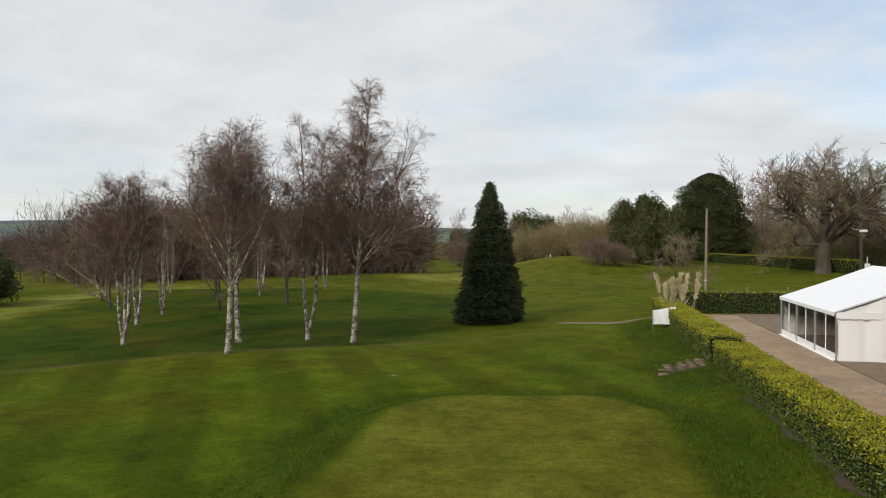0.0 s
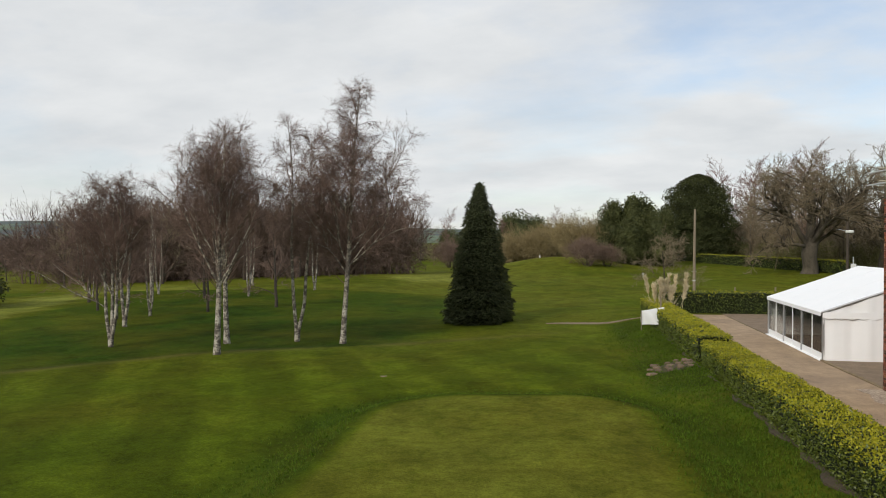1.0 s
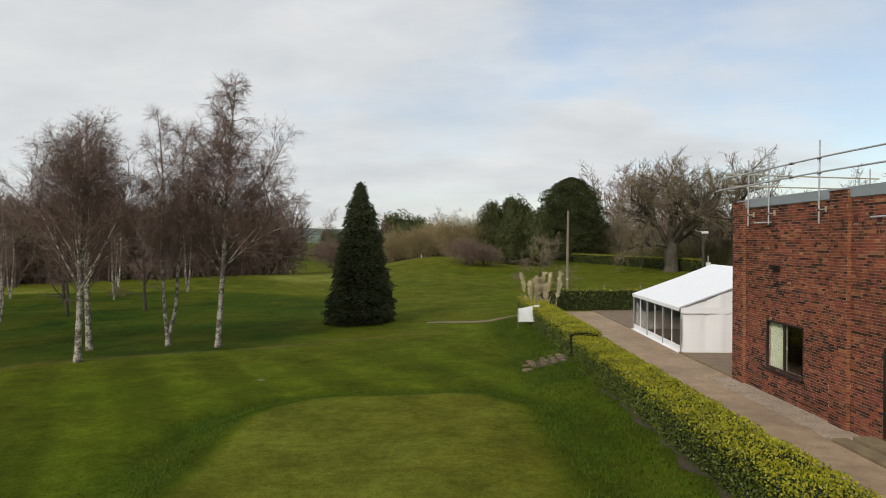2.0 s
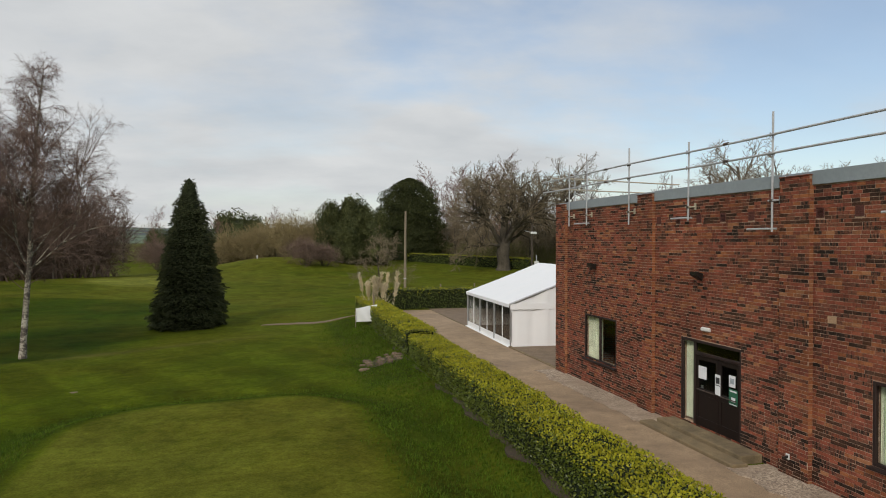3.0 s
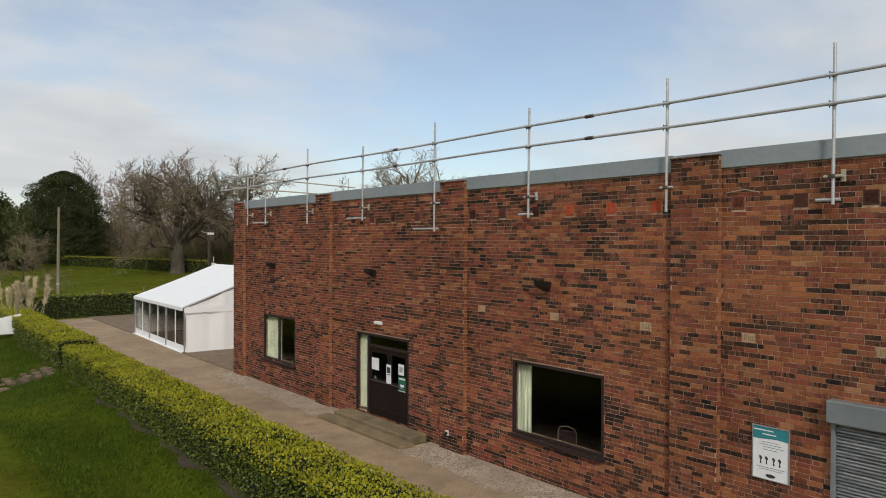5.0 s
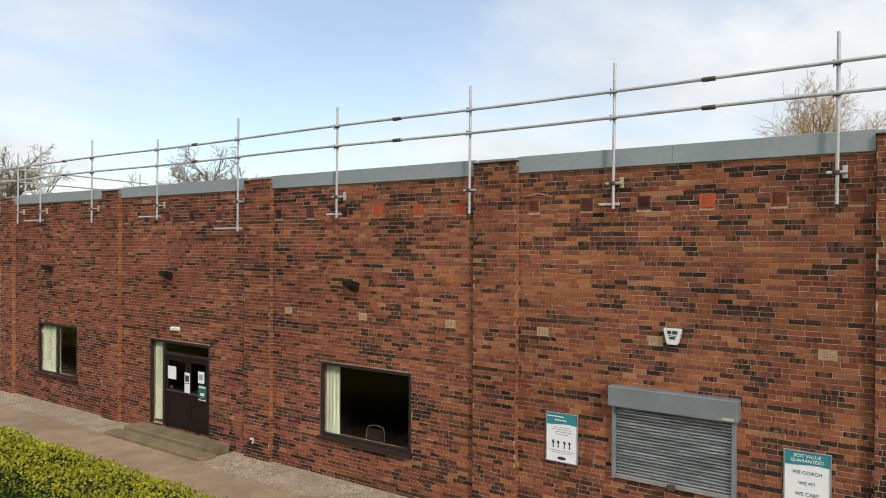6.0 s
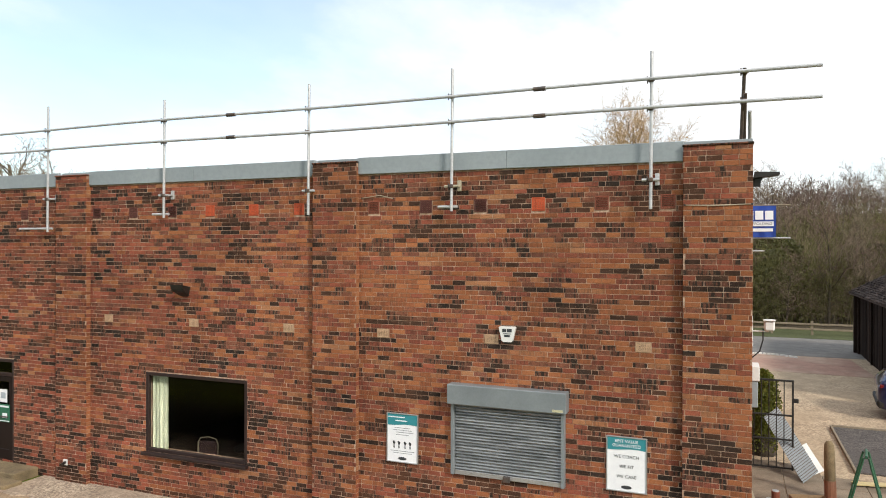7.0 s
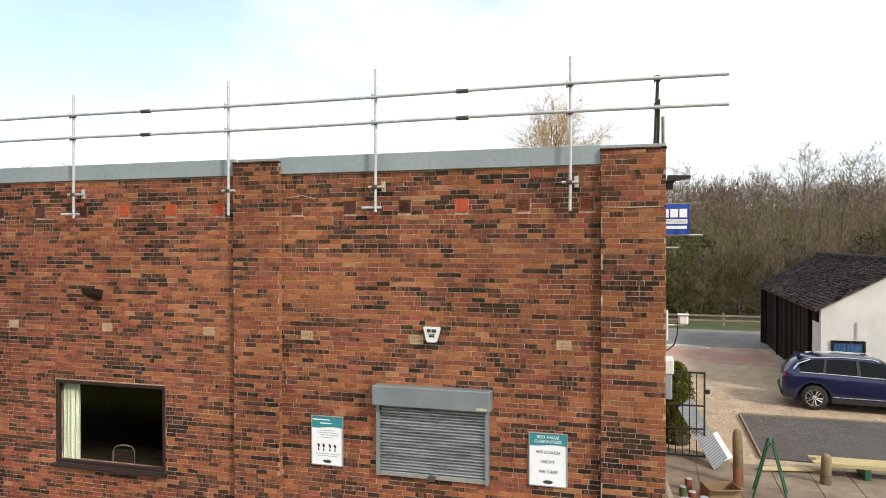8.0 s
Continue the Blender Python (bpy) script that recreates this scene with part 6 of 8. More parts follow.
def lobed(seed, h, w, leaves, size, lobes=9, mat=None):
    """A broad evergreen of several overlapping leafy masses."""
    rng = random.Random(seed)
    trunk, crown = Builder().tube([(0, 0, -0.2), (0, 0, h * 0.7)], [0.035 * h, 0.01 * h], 8), Builder()
    mass = [(0.0, 0.0, h * 0.50, w * 0.72, h * 0.47)]
    for k in range(lobes):
        a = 2 * math.pi * (k + rng.random() * 0.7) / lobes
        t = rng.uniform(0.16, 0.80)
        r = w * (0.50 - 0.42 * max(0.0, t - 0.35))
        mass.append((math.cos(a) * r, math.sin(a) * r, h * t, w * rng.uniform(0.34, 0.52) * (1.05 - 0.45 * t), h * rng.uniform(0.16, 0.25)))
    total = sum(m_[3] * m_[4] for m_ in mass)
    for cx, cy, cz, rr, rh in mass:
        k0, rings, segs = len(crown.v), 8, 12
        for i in range(rings + 1):
            ph = math.pi * i / rings
            for j in range(segs):
                a = 2 * math.pi * j / segs
                q = 0.86 * (1 + 0.20 * noise.noise(Vector((math.cos(a) * 2 + cx, math.sin(a) * 2 + cy, ph * 2))))
                crown.v.append((cx + rr * q * math.sin(ph) * math.cos(a), cy + rr * q * math.sin(ph) * math.sin(a), max(0.0, cz - rh * q * math.cos(ph))))
        for i in range(rings):
            for j in range(segs):
                crown.f.append((k0 + i * segs + j, k0 + i * segs + (j + 1) % segs, k0 + (i + 1) * segs + (j + 1) % segs, k0 + (i + 1) * segs + j))
                crown.m.append(0)
        for _ in range(int(leaves * rr * rh / total)):
            u = rng.uniform(-0.9, 1)
            a = rng.uniform(0, 2 * math.pi)
            c = math.sqrt(max(0.0, 1 - u * u))
            nrm = Vector((c * math.cos(a), c * math.sin(a), u))
            q = rng.uniform(0.84, 1.18) * (1 + 0.26 * noise.noise(Vector((nrm.x * 2 + cx, nrm.y * 2 + cy, u * 3))))
            p = Vector((cx + rr * q * nrm.x, cy + rr * q * nrm.y, max(0.05, cz + rh * q * u)))
            leaf_at(crown, p, nrm, size * rng.uniform(0.6, 1.5), rng)
    return trunk.mesh("trunk", BARK, True), crown.mesh("crown", mat or EVERGREEN, False, False)


OAKBARK = surface("oak_bark", (0.13, 0.110, 0.080), (0.06, 0.050, 0.036), 0.95, scale=2, fine=18, stretch=(1, 1, 0.4), bumps=0.7, dist=0.05, grime=0.5)
TWIGDARK = leaf("dark_brown_twigs", (0.100, 0.068, 0.053), (0.180, 0.124, 0.098), 0.8, 0.0)
WOODS = "trees of the surrounding woods"
oak = old_oak(31, 3.4, 0.80, [(175, 9, 8.6, 0.46, 3.3), (185, 38, 8.0, 0.34, 3.0), (200, 54, 5.4, 0.24, 3.0), (95, 32, 8.0, 0.29, 3.2), (275, 34, 8.0, 0.29, 3.2),
                              (8, 36, 9.8, 0.46, 2.6), (5, 54, 6.4, 0.24, 3.0), (30, 22, 8.6, 0.29, 3.2), (340, 46, 8.2, 0.27, 3.0)], (9, 7, 6, 6), 0.020, (OAKBARK, TWIGTAN), 0.21)
plant("oak_tree", "old bare oak with a massive crooked trunk and twin domes", "tree", oak, ground_at(25.8, 108.7), 9, 1.28, WOODS)
oak2 = old_oak(37, 6.0, 0.55, [(0, 12, 8.5, 0.34, 5.9), (80, 40, 7.6, 0.28, 5.6), (160, 44, 7.8, 0.28, 5.3), (240, 40, 7.6, 0.28, 5.7), (320, 46, 7.8, 0.28, 5.2), (40, 64, 6.6, 0.22, 4.9), (210, 66, 6.6, 0.22, 4.7)],
               (7, 6, 5, 5), 0.022, (OAKBARK, TWIGTAN), 0.20)
plant("oak_tree", "tall bare oak with rounded twiggy crown", "tree", oak2, ground_at(37.5, 113), 150, 1.15, WOODS)
woodA = bare_tree(41, 14.5, 11, (5, 5, 5), 0.20, 0.13, (18, 62), 0.04, (BARK, TWIG), 0.12, 0.022)
woodB = bare_tree(43, 13.8, 11, (5, 5, 5), 0.20, 0.14, (20, 66), 0.03, (BARK, TWIGTAN), 0.10, 0.022)
pink = bare_tree(47, 17.5, 12, (5, 5, 5), 0.20, 0.10, (14, 46), 0.05, (BARK, TWIGPINK), 0.14, 0.024, 0.9)
willow = bare_tree(53, 20.0, 30, (7, 6, 9), 0.30, 0.09, (14, 62), 0.05, (BARK, TWIGGOLD), 0.30, 0.013, 1.1)
thin = bare_tree(59, 11.0, 11, (7, 6, 6), 0.11, 0.12, (16, 52), 0.05, (BARK, TWIGGREY), 0.14, 0.009)
thick = bare_tree(61, 11.0, 11, (7, 6, 6), 0.12, 0.13, (18, 56), 0.04, (BARK, TWIG), 0.12, 0.009)


def grove(label, meshes, spots, seed, scale=(0.85, 1.15), category="tree", name="bare_tree"):
    rng = random.Random(seed)
    for i, (x, y, s) in enumerate(spots):
        plant(name, label, category, meshes[i % len(meshes)], ground_at(x, y), rng.uniform(0, 360), s * rng.uniform(*scale), WOODS)


# wood behind the birches
grove("leafless tree in a dense brown wood", [woodA, woodA, woodB], [(-92, 78, 0.36), (-86, 88, 0.40), (-79, 84, 0.42), (-72, 92, 0.62), (-66, 88, 0.8), (-61, 97, 0.95), (-56, 92, 0.9),
      (-52, 101, 1.0), (-47, 97, 0.95), (-43, 105, 1.0), (-38, 102, 0.95), (-59, 82, 0.85), (-50, 86, 0.9), (-44, 90, 0.85), (-68, 76, 0.6), (-37, 97, 0.6)], 1)
grove("leafless tree in the far brown wood", [woodA, woodB, woodA], [(-122, 132, 0.62), (-116, 126, 0.58), (-110, 130, 0.62), (-104, 124, 0.58), (-98, 128, 0.62), (-92, 122, 0.58), (-86, 118, 0.6), (-80, 112, 0.62), (-74, 104, 0.62)], 11)
grove("small brown tree crowding behind the birches", [woodA], [(-42, 47, 0.52), (-47, 52, 0.55), (-37.5, 52, 0.56), (-52, 58, 0.6), (-33.5, 56, 0.58), (-43, 62, 0.62)], 12)
grove("bare young birch at the edge of the wood", [young], [(-38.9, 43.2, 0.95), (-40.6, 49.0, 0.85), (-46, 58, 0.95), (-39.5, 64, 0.95), (-35, 70, 0.9), (-50, 66, 0.9), (-44, 75, 0.95)], 2, name="birch_tree")
# far line beyond the fairway
grove("small far leafless tree", [woodB, pink], [(-46, 187, 1.0), (-40, 195, 0.8), (-52, 200, 0.9), (-33, 150, 0.45), (-29, 152, 0.5), (-22, 165, 0.7), (-60, 190, 0.9), (-10, 172, 0.85), (-5.5, 170, 0.8), (0, 165, 0.7)], 3)
# right-hand wood round the oaks
grove("reddish leafless tree behind the hedge", [pink], [(27.5, 147, 1.32), (31, 143, 1.26), (34.5, 140, 1.2), (24, 151, 1.1), (38, 136, 1.1), (29, 150, 1.25), (33, 146, 1.2), (36.5, 143, 1.15)], 4)
grove("leafless tree in the wood behind the marquee", [woodB, woodB, pink], [(25, 136, 0.75), (29, 131, 0.85), (33, 128, 0.85), (37, 123, 0.95), (41, 119, 0.9), (45, 116, 1.0), (49, 112, 1.0), (34, 118, 0.7),
      (54, 106, 1.0), (45, 106, 0.8), (60, 100, 1.0)], 5)
grove("spreading bare oak behind the building", [oak2, oak2, woodB], [(33.5, 58.5, 0.88), (41, 60, 0.80), (27.0, 65, 0.62), (48, 57, 0.80)], 6, (0.95, 1.05), name="oak_tree")
# beyond the yard
grove("golden leafless willow beyond the roof", [willow], [(49.5, 8.0, 0.84)], 7, (1.0, 1.0), name="willow_tree")
grove("thin leafless tree in the wood beyond the lane", [thin, thick], [(60, 6, 1.1), (61, 1, 1.05), (63, -4, 1.1), (62, -9, 1.05), (66, -14, 1.15), (62, -20, 1.1), (58, 10, 1.1), (39, -1, 0.70), (41, -3.6, 0.62), (38.5, -5.4, 0.68), (42, -7, 0.76), (39.5, -9.2, 0.72), (43, -11.5, 0.80), (40, -13.5, 0.74),
      (45, -15, 0.8), (47, -4, 0.74), (49, -9, 0.78), (37.5, -3.0, 0.52), (38, -7.6, 0.56), (46, 2, 0.66), (41, -17, 0.9), (44, -20, 0.9), (52, -14, 1.0)], 8)

holm = evergreen(3, 15.2, 6.8, 60000, 0.24, "dome", leaf("holm_leaves", (0.036, 0.046, 0.017), (0.085, 0.094, 0.034), 0.6, 0.15, 0.15))
plant("evergreen_tree", "large round dark evergreen", "tree", holm, ground_at(16.6, 141.0), 0, 1.07, WOODS)
yew = lobed(5, 10.0, 3.7, 20000, 0.27, 15)
for x, y, s, a in ((3.7, 124, 1.1, 0), (-0.5, 125, 0.98, 60), (6.6, 121, 0.9, 130), (1.8, 119, 0.75, 200)):
    plant("evergreen_tree", "dark green conifer in the belt of trees", "tree", yew, ground_at(x, y), a, s, WOODS)
round_bush = lobed(7, 5.4, 3.0, 9000, 0.20, 8)
for x, y, s, a in ((-18, 150, 1.4, 0), (-13.5, 145, 1.3, 90), (-58.6, 51.6, 1.0, 40), (-38, 190, 1.5, 10), (-19, 170, 2.2, 10), (-15, 174, 2.0, 80)):
    plant("evergreen_bush", "dark evergreen bush among the trees", "bush", round_bush, ground_at(x, y), a, s, WOODS)
golden = bush_mesh(11, 8.2, 6.4, 18, 11, 520, TWIGSTRAW, 0.030)
for x, y, s, a in ((-10.5, 136, 1.05, 0), (-6.0, 128, 0.95, 70), (-15, 138, 0.95, 140), (-19.5, 140, 0.85, 30), (-2.5, 127, 0.9, 100)):
    plant("shrub", "tall straw-coloured leafless shrub", "bush", golden, ground_at(x, y), a, s, WOODS)
brown = bush_mesh(13, 4.8, 3.8, 16, 9, 420, TWIG, 0.022)
for x, y, s, a in ((-5.4, 111, 1.0, 0), (-2.5, 112, 0.8, 60), (-32, 148, 1.3, 20), (-28, 150, 1.1, 50)):
    plant("shrub", "low brown leafless shrub", "bush", brown, ground_at(x, y), a, s, WOODS)
spiky = bare_tree(15, 6.4, 18, (6, 5, 6), 0.09, 0.16, (20, 72), 0.0, (BARK, TWIGTAN), 0.05, 0.012, 1.5)
plant("shrub", "open bare shrub by the utility pole", "bush", spiky, ground_at(1.2, 79), 0, 1.0, WOODS)


def thicket(name, label, spots, h, mat, seed, fr=0.03, lean=0.25, twn=10):
    """A dense mass of rounded leafless clumps that nobody could count."""
    rng = random.Random(seed)
    b = Builder()
    for x, y in spots:
        hh, z = h * rng.uniform(0.62, 1.04), height(x, y)
        c = (x, y, hh * 0.48)
        k = len(b.v)
        branch(b, (x, y, -0.1), (rng.gauss(0, lean), rng.gauss(0, lean), 1), hh * 0.75, fr * 2.5, fr, 3, 4, 0.12, 0.03, rng)
        billow(b, c, hh * rng.uniform(0.26, 0.40), hh * 0.50, int(twn * 9), hh * 0.14, fr * 1.1, rng, 0.7)
        b.v[k:] = [(p, q, r + z) for p, q, r in b.v[k:]]
    return tagged(part(name, b, mat, fix=False), label, "undergrowth", kind="stuff")


def band(seed, n, x0, y0, x1, y1, depth):
    rng = random.Random(seed)
    return [(x0 + (x1 - x0) * t + rng.uniform(-depth, depth), y0 + (y1 - y0) * t + rng.uniform(-depth, depth)) for t in (rng.random() for _ in range(n))]


MOSSY = leaf("mossy_twigs", (0.10, 0.10, 0.032), (0.18, 0.165, 0.065), 0.8, 0.0)
thicket("undergrowth", "dense brown undergrowth of the wood behind the birches", band(1, 625, -76, 87, -35, 105, 5), 11.6, TWIGDARK, 21, 0.034, 0.28, 17)
thicket("undergrowth", "brown undergrowth of the far wood", band(12, 378, -130, 134, -72, 102, 5), 6.6, TWIGDARK, 31, 0.045, 0.2, 12)
thicket("undergrowth", "low brown scrub along the edge of the wood", band(16, 183, -125, 124, -42, 86, 4), 3.4, TWIGDARK, 35, 0.035, 0.35, 14)
thicket("undergrowth", "brown undergrowth behind the far hedge", band(2, 333, 24, 146, 66, 100, 5), 10.5, TWIGTAN, 22, 0.032, 0.28, 16)
thicket("undergrowth", "olive undergrowth behind the far hedge", band(13, 117, 24, 131, 58, 97, 3), 5.0, MOSSY, 32, 0.028, 0.2, 12)
thicket("undergrowth", "leafless undergrowth behind the building", band(3, 83, 26, 74, 62, 58, 5), 6.5, TWIGTAN, 23, 0.022, 0.2, 12)
thicket("undergrowth", "brown thicket beyond the lane", band(4, 317, 39.5, 12, 43.5, -26, 3), 5.6, TWIGDARK, 24, 0.011, 0.2, 14)
thicket("undergrowth", "pale thicket beyond the lane", band(5, 117, 38, 12, 40, -24, 1.5), 3.2, TWIGGREY, 25, 0.0075, 0.2, 14)
thicket("undergrowth", "distant leafless scrub", band(6, 150, -75, 205, 30, 172, 9), 6.0, TWIG, 26, 0.055, 0.2, 12)
thicket("undergrowth", "greenish mossy scrub beyond the lane", band(9, 150, 38.0, 8, 41, -6, 2.5), 6.2, MOSSY, 29, 0.011, 0.14, 14)
thicket("undergrowth", "pale distant wood rising beyond the lane", band(10, 330, 56, 20, 66, -34, 6), 7.0, MOSSY, 30, 0.018, 0.28, 14)
thicket("undergrowth", "brown wood on the rising ground", band(14, 360, 70, 24, 84, -44, 8), 6.5, TWIGDARK, 33, 0.024, 0.28, 14)
thicket("undergrowth", "hazy brown wood along the ridge", band(15, 150, 92, 30, 104, -56, 6), 5.0, TWIGGREY, 34, 0.032, 0.28, 12)
ivy = evergreen(17, 5.5, 2.4, 3500, 0.22, mat=leaf("ivy_leaves", (0.060, 0.064, 0.020), (0.120, 0.120, 0.042), 0.6, 0.15))
for x, y, s, a in ((40, -2.4, 1.0, 0), (41.5, 1.5, 1.0, 50), (43, -8.5, 0.9, 120), (42, -14.5, 1.0, 200)):
    plant("ivy_bush", "ivy-covered shrub in the wood", "bush", ivy, ground_at(x, y), a, s, WOODS)

# distant hills
def hills():
    b = Builder()
    n = 160
    for i in range(n + 1):
        a = radians(-100 + 200 * i / n)
        for d, z in ((1250, -8), (1420, 10), (1650, 32), (1900, 44), (2250, 54), (2300, -10)):
            k = 1 + 0.45 * noise.noise(Vector((a * 3.1, 0.3, 0))) - 0.35 * smooth_step(radians(-25), radians(15), a)
            b.v.append((math.sin(a) * d, math.cos(a) * d, z * k if z > 0 else z))
    for i in range(n):
        for j in range(5):
            q = i * 6 + j
            b.f.append((q, q + 6, q + 7, q + 1))
            b.m.append(0)
    m, nt, bs = start("distant_fields")
    f1 = noise_tex(nt, 0.010, 3, 0.5)
    f2 = noise_tex(nt, 0.035, 5, 0.7)
    col = socket_mix(nt, ramp(nt, f1, (0.46, 0.0), (0.50, 1.0)), (0.12, 0.17, 0.10), (0.055, 0.070, 0.075))
    col = socket_mix(nt, ramp(nt, f2, (0.45, 0.0), (0.6, 0.8)), col, (0.050, 0.065, 0.072))
    nt.links.new(col, bs.inputs["Base Color"])
    bs.inputs["Roughness"].default_value = 0.95
    return tagged(part("backdrop", b, m, smooth=True, fix=False), "distant hazy hills with fields and woods", "hills", kind="structure")


hills()
thicket("far_woods", "hazy line of trees along the distant hill", band(8, 43, -1250, 1500, -500, 1950, 60), 16, TWIGGREY, 28, 1.3, 0.3, 8).location.z = 34

# pampas grass, cloth on its post, poles
pm = thing("pampas_grass", "dry pampas grass with pale feathery plumes", "plant", ground_at(-3.9, 45.6))
rng = random.Random(77)
bl_, plm = Builder(), Builder()
for i in range(150):
    a, l = rng.uniform(0, 2 * math.pi), rng.uniform(0.9, 1.9)
    d = Vector((math.cos(a) * rng.uniform(0.1, 0.7), math.sin(a) * rng.uniform(0.1, 0.7), 1))
    branch(bl_, (rng.uniform(-0.4, 0.4), rng.uniform(-0.4, 0.4), -0.05), d, l, 0.014, 0.004, 3, 5, 0.06, -0.10, rng)
part("blades", bl_, PAMPAS, pm, fix=False)
for i in range(13):
    a = rng.uniform(0, 2 * math.pi)
    x, y, l = rng.uniform(-2.2, 2.4), rng.uniform(-0.5, 0.5), rng.uniform(1.9, 3.0)
    d = Vector((rng.uniform(-0.42, 0.34), rng.uniform(-0.1, 0.1), 1))
    pb = Builder()
    pts, _ = branch(pb, (x * 0.4, y, 0), d, l, 0.012, 0.007, 4, 6, 0.03, 0.0, rng)
    for k in range(260):
        q, e = along(pts, rng.uniform(0.60, 1.0))
        sliver(pb, q, splay(e, radians(rng.uniform(10, 50)), rng), rng.uniform(0.14, 0.34), 0.030, rng, 0.3)
    part("plume", pb, PAMPAS, pm, "pale feathery plume", fix=False)
cp = thing("cloth_post", "grey wooden post on the grass", "post", ground_at(-4.75, 41.2))
part("post", Builder().tube([(0, 0, -0.1), (0.01, 0, 1.75)], [0.055, 0.05], 8), TIMBER, cp)
part("cap", Builder().tube([(0, 0, 1.752), (0, 0, 1.78)], [0.06, 0.05], 8), TIMBER, cp)
cl_ = thing("white_cloth", "crumpled white sheet hung beside a post", "cloth", ground_at(-5.22, 41.0))
v, f = [], []
for i in range(13):
    for j in range(11):
        u, w_ = i / 12, j / 10
        v.append((-0.62 + 1.26 * u, 0.10 * math.sin(u * 7 + w_ * 3) * (1 - 0.3 * w_), 0.26 + (0.80 + 0.16 * u) * w_ + 0.06 * u - 0.05 * math.sin(w_ * 3) * (1 - u)))
for i in range(12):
    for j in range(10):
        q = i * 11 + j
        f.append((q, q + 11, q + 12, q + 1))
part("sheet", Builder().add(v, f), TENTWHITE, cl_, smooth=True, fix=False)
part("peg", Builder().tube([(-0.60, 0, -0.05), (-0.60, 0.0, 1.02)], 0.02, 6), TIMBER, cl_)
up = thing("utility_pole", "tall weathered grey wooden pole", "pole", ground_at(0.8, 61.0))
part("post", Builder().tube([(0, 0, -0.3), (0.02, 0, 4.0), (0.06, 0, 8.15)], [0.13, 0.11, 0.085], 10), TIMBER, up)
part("band", Builder().lathe([(0.128, 2.2), (0.128, 2.3)], 12), GALV, up)
part("step_bolt", Builder().tube([(-0.25, 0, 3.0), (0.22, 0, 3.0)], 0.012, 6), GALV, up)
lp = thing("lamp_post", "dark post with a white lamp head", "lamp", ground_at(16.1, 70.2))
part("post", Builder().tube([(0, 0, -0.2), (0, 0, 7.3)], [0.14, 0.11], 8), BARK, lp)
part("arm", Builder().tube([(0, 0, 6.4), (-0.8, 0, 6.6)], 0.03, 6), GALV, lp)
part("head", Builder().box(-0.15, 0.5, -0.14, 0.14, 6.25, 6.5, 0.05), WHITEPLASTIC, lp)
wbx = thing("white_sign_post", "small white board on a post", "sign", ground_at(14.7, 65.3))
part("post", Builder().tube([(0, 0, -0.1), (0, 0, 4.1)], 0.05, 6), GALV, wbx)
part("board", Builder().box(-0.22, 0.22, -0.06, -0.045, 2.8, 3.5, 0.004), WHITEPLASTIC, wbx)
for x, y in ((1.6, 101.0), (-12.9, 120.0)):
    mk = thing("marker_post", "short white tee marker post", "post", ground_at(x, y), group="course markers")
    part("post", Builder().tube([(0, 0, -0.1), (0, 0, 0.55)], 0.09, 8), WHITEPLASTIC, mk)
    part("cap", Builder().tube([(0, 0, 0.552), (0, 0, 0.60)], [0.09, 0.05], 8), WHITEPLASTIC, mk)
for x, y in ((5.4, 55), (2.7, 55.5)):
    mk = thing("stake", "small pale stake behind the hedge", "post", ground_at(x, y), group="pale stakes")
    part("post", Builder().box(-0.05, 0.05, -0.05, 0.05, -0.1, 1.75, 0.01), TIMBER, mk)
    part("cap", Builder().box(-0.06, 0.06, -0.06, 0.06, 1.752, 1.80, 0.01), TIMBER, mk)
# ---------------------------------------------------------------- yard beyond the corner
ROOFSLATE = surface("dark_roof_tile", (0.150, 0.115, 0.100), (0.026, 0.021, 0.022), 0.85, scale=5, fine=40, bumps=0.4, grime=0.4, vary=0.85, spec=0.1)
RENDERED = surface("white_render", (0.72, 0.71, 0.68), (0.58, 0.57, 0.53), 0.9, scale=0.9, fine=30, bumps=0.3, grime=0.15)
DARKBOARD = surface("dark_boards", (0.030, 0.022, 0.018), (0.060, 0.042, 0.033), 0.9, scale=4, fine=60, stretch=(1, 1, 0.2), grime=0.5, vary=0.75, spec=0.08)
BLUEPAINT = surface("blue_paint", (0.015, 0.065, 0.17), (0.03, 0.12, 0.27), 0.6, scale=6, fine=50)

barn = thing("barn", "old barn with dark tiled roof, dark boarded front and white gable", "barn", (14.0, -5.1, 0.0))
BL, BW, BE, BR = 12.7, 5.0, 2.86, 4.30
part("gable_wall", Builder().prism([(-BW, 0), (0, 0), (0, BE - 0.05), (-BW / 2, BR - 0.08), (-BW, BE - 0.05)], 0, 0.0, 0.25), RENDERED, barn, "stained white rendered gable")
part("gable_wall", Builder().prism([(-BW, 0), (0, 0), (0, BE - 0.05), (-BW / 2, BR - 0.08), (-BW, BE - 0.05)], 0, BL - 0.25, BL), DARKBOARD, barn, "dark far gable")
part("rear_wall", Builder().box(0.25, BL - 0.25, -BW, -BW + 0.25, 0, BE - 0.05), RENDERED, barn)
rng = random.Random(8)
nb = 44
# boards close the open front; the shade inside is in their colour
for i in range(nb):
    x0, x1 = 0.27 + (BL - 0.54) * i / nb, 0.27 + (BL - 0.54) * (i + 1) / nb
    d = rng.uniform(0.0, 0.03)
    part("board", Builder().box(x0 + 0.006, x1 - 0.006, -0.20 - d, -0.16 - d, 0, BE - 0.1, 0.004), DARKBOARD, barn)
for i in range(4):
    x = 2.4 + (BL - 3.0) * i / 3
    part("post", Builder().box(x - 0.06, x + 0.06, -0.155, -0.09, 0, BE - 0.12, 0.01), DARKBOARD, barn)
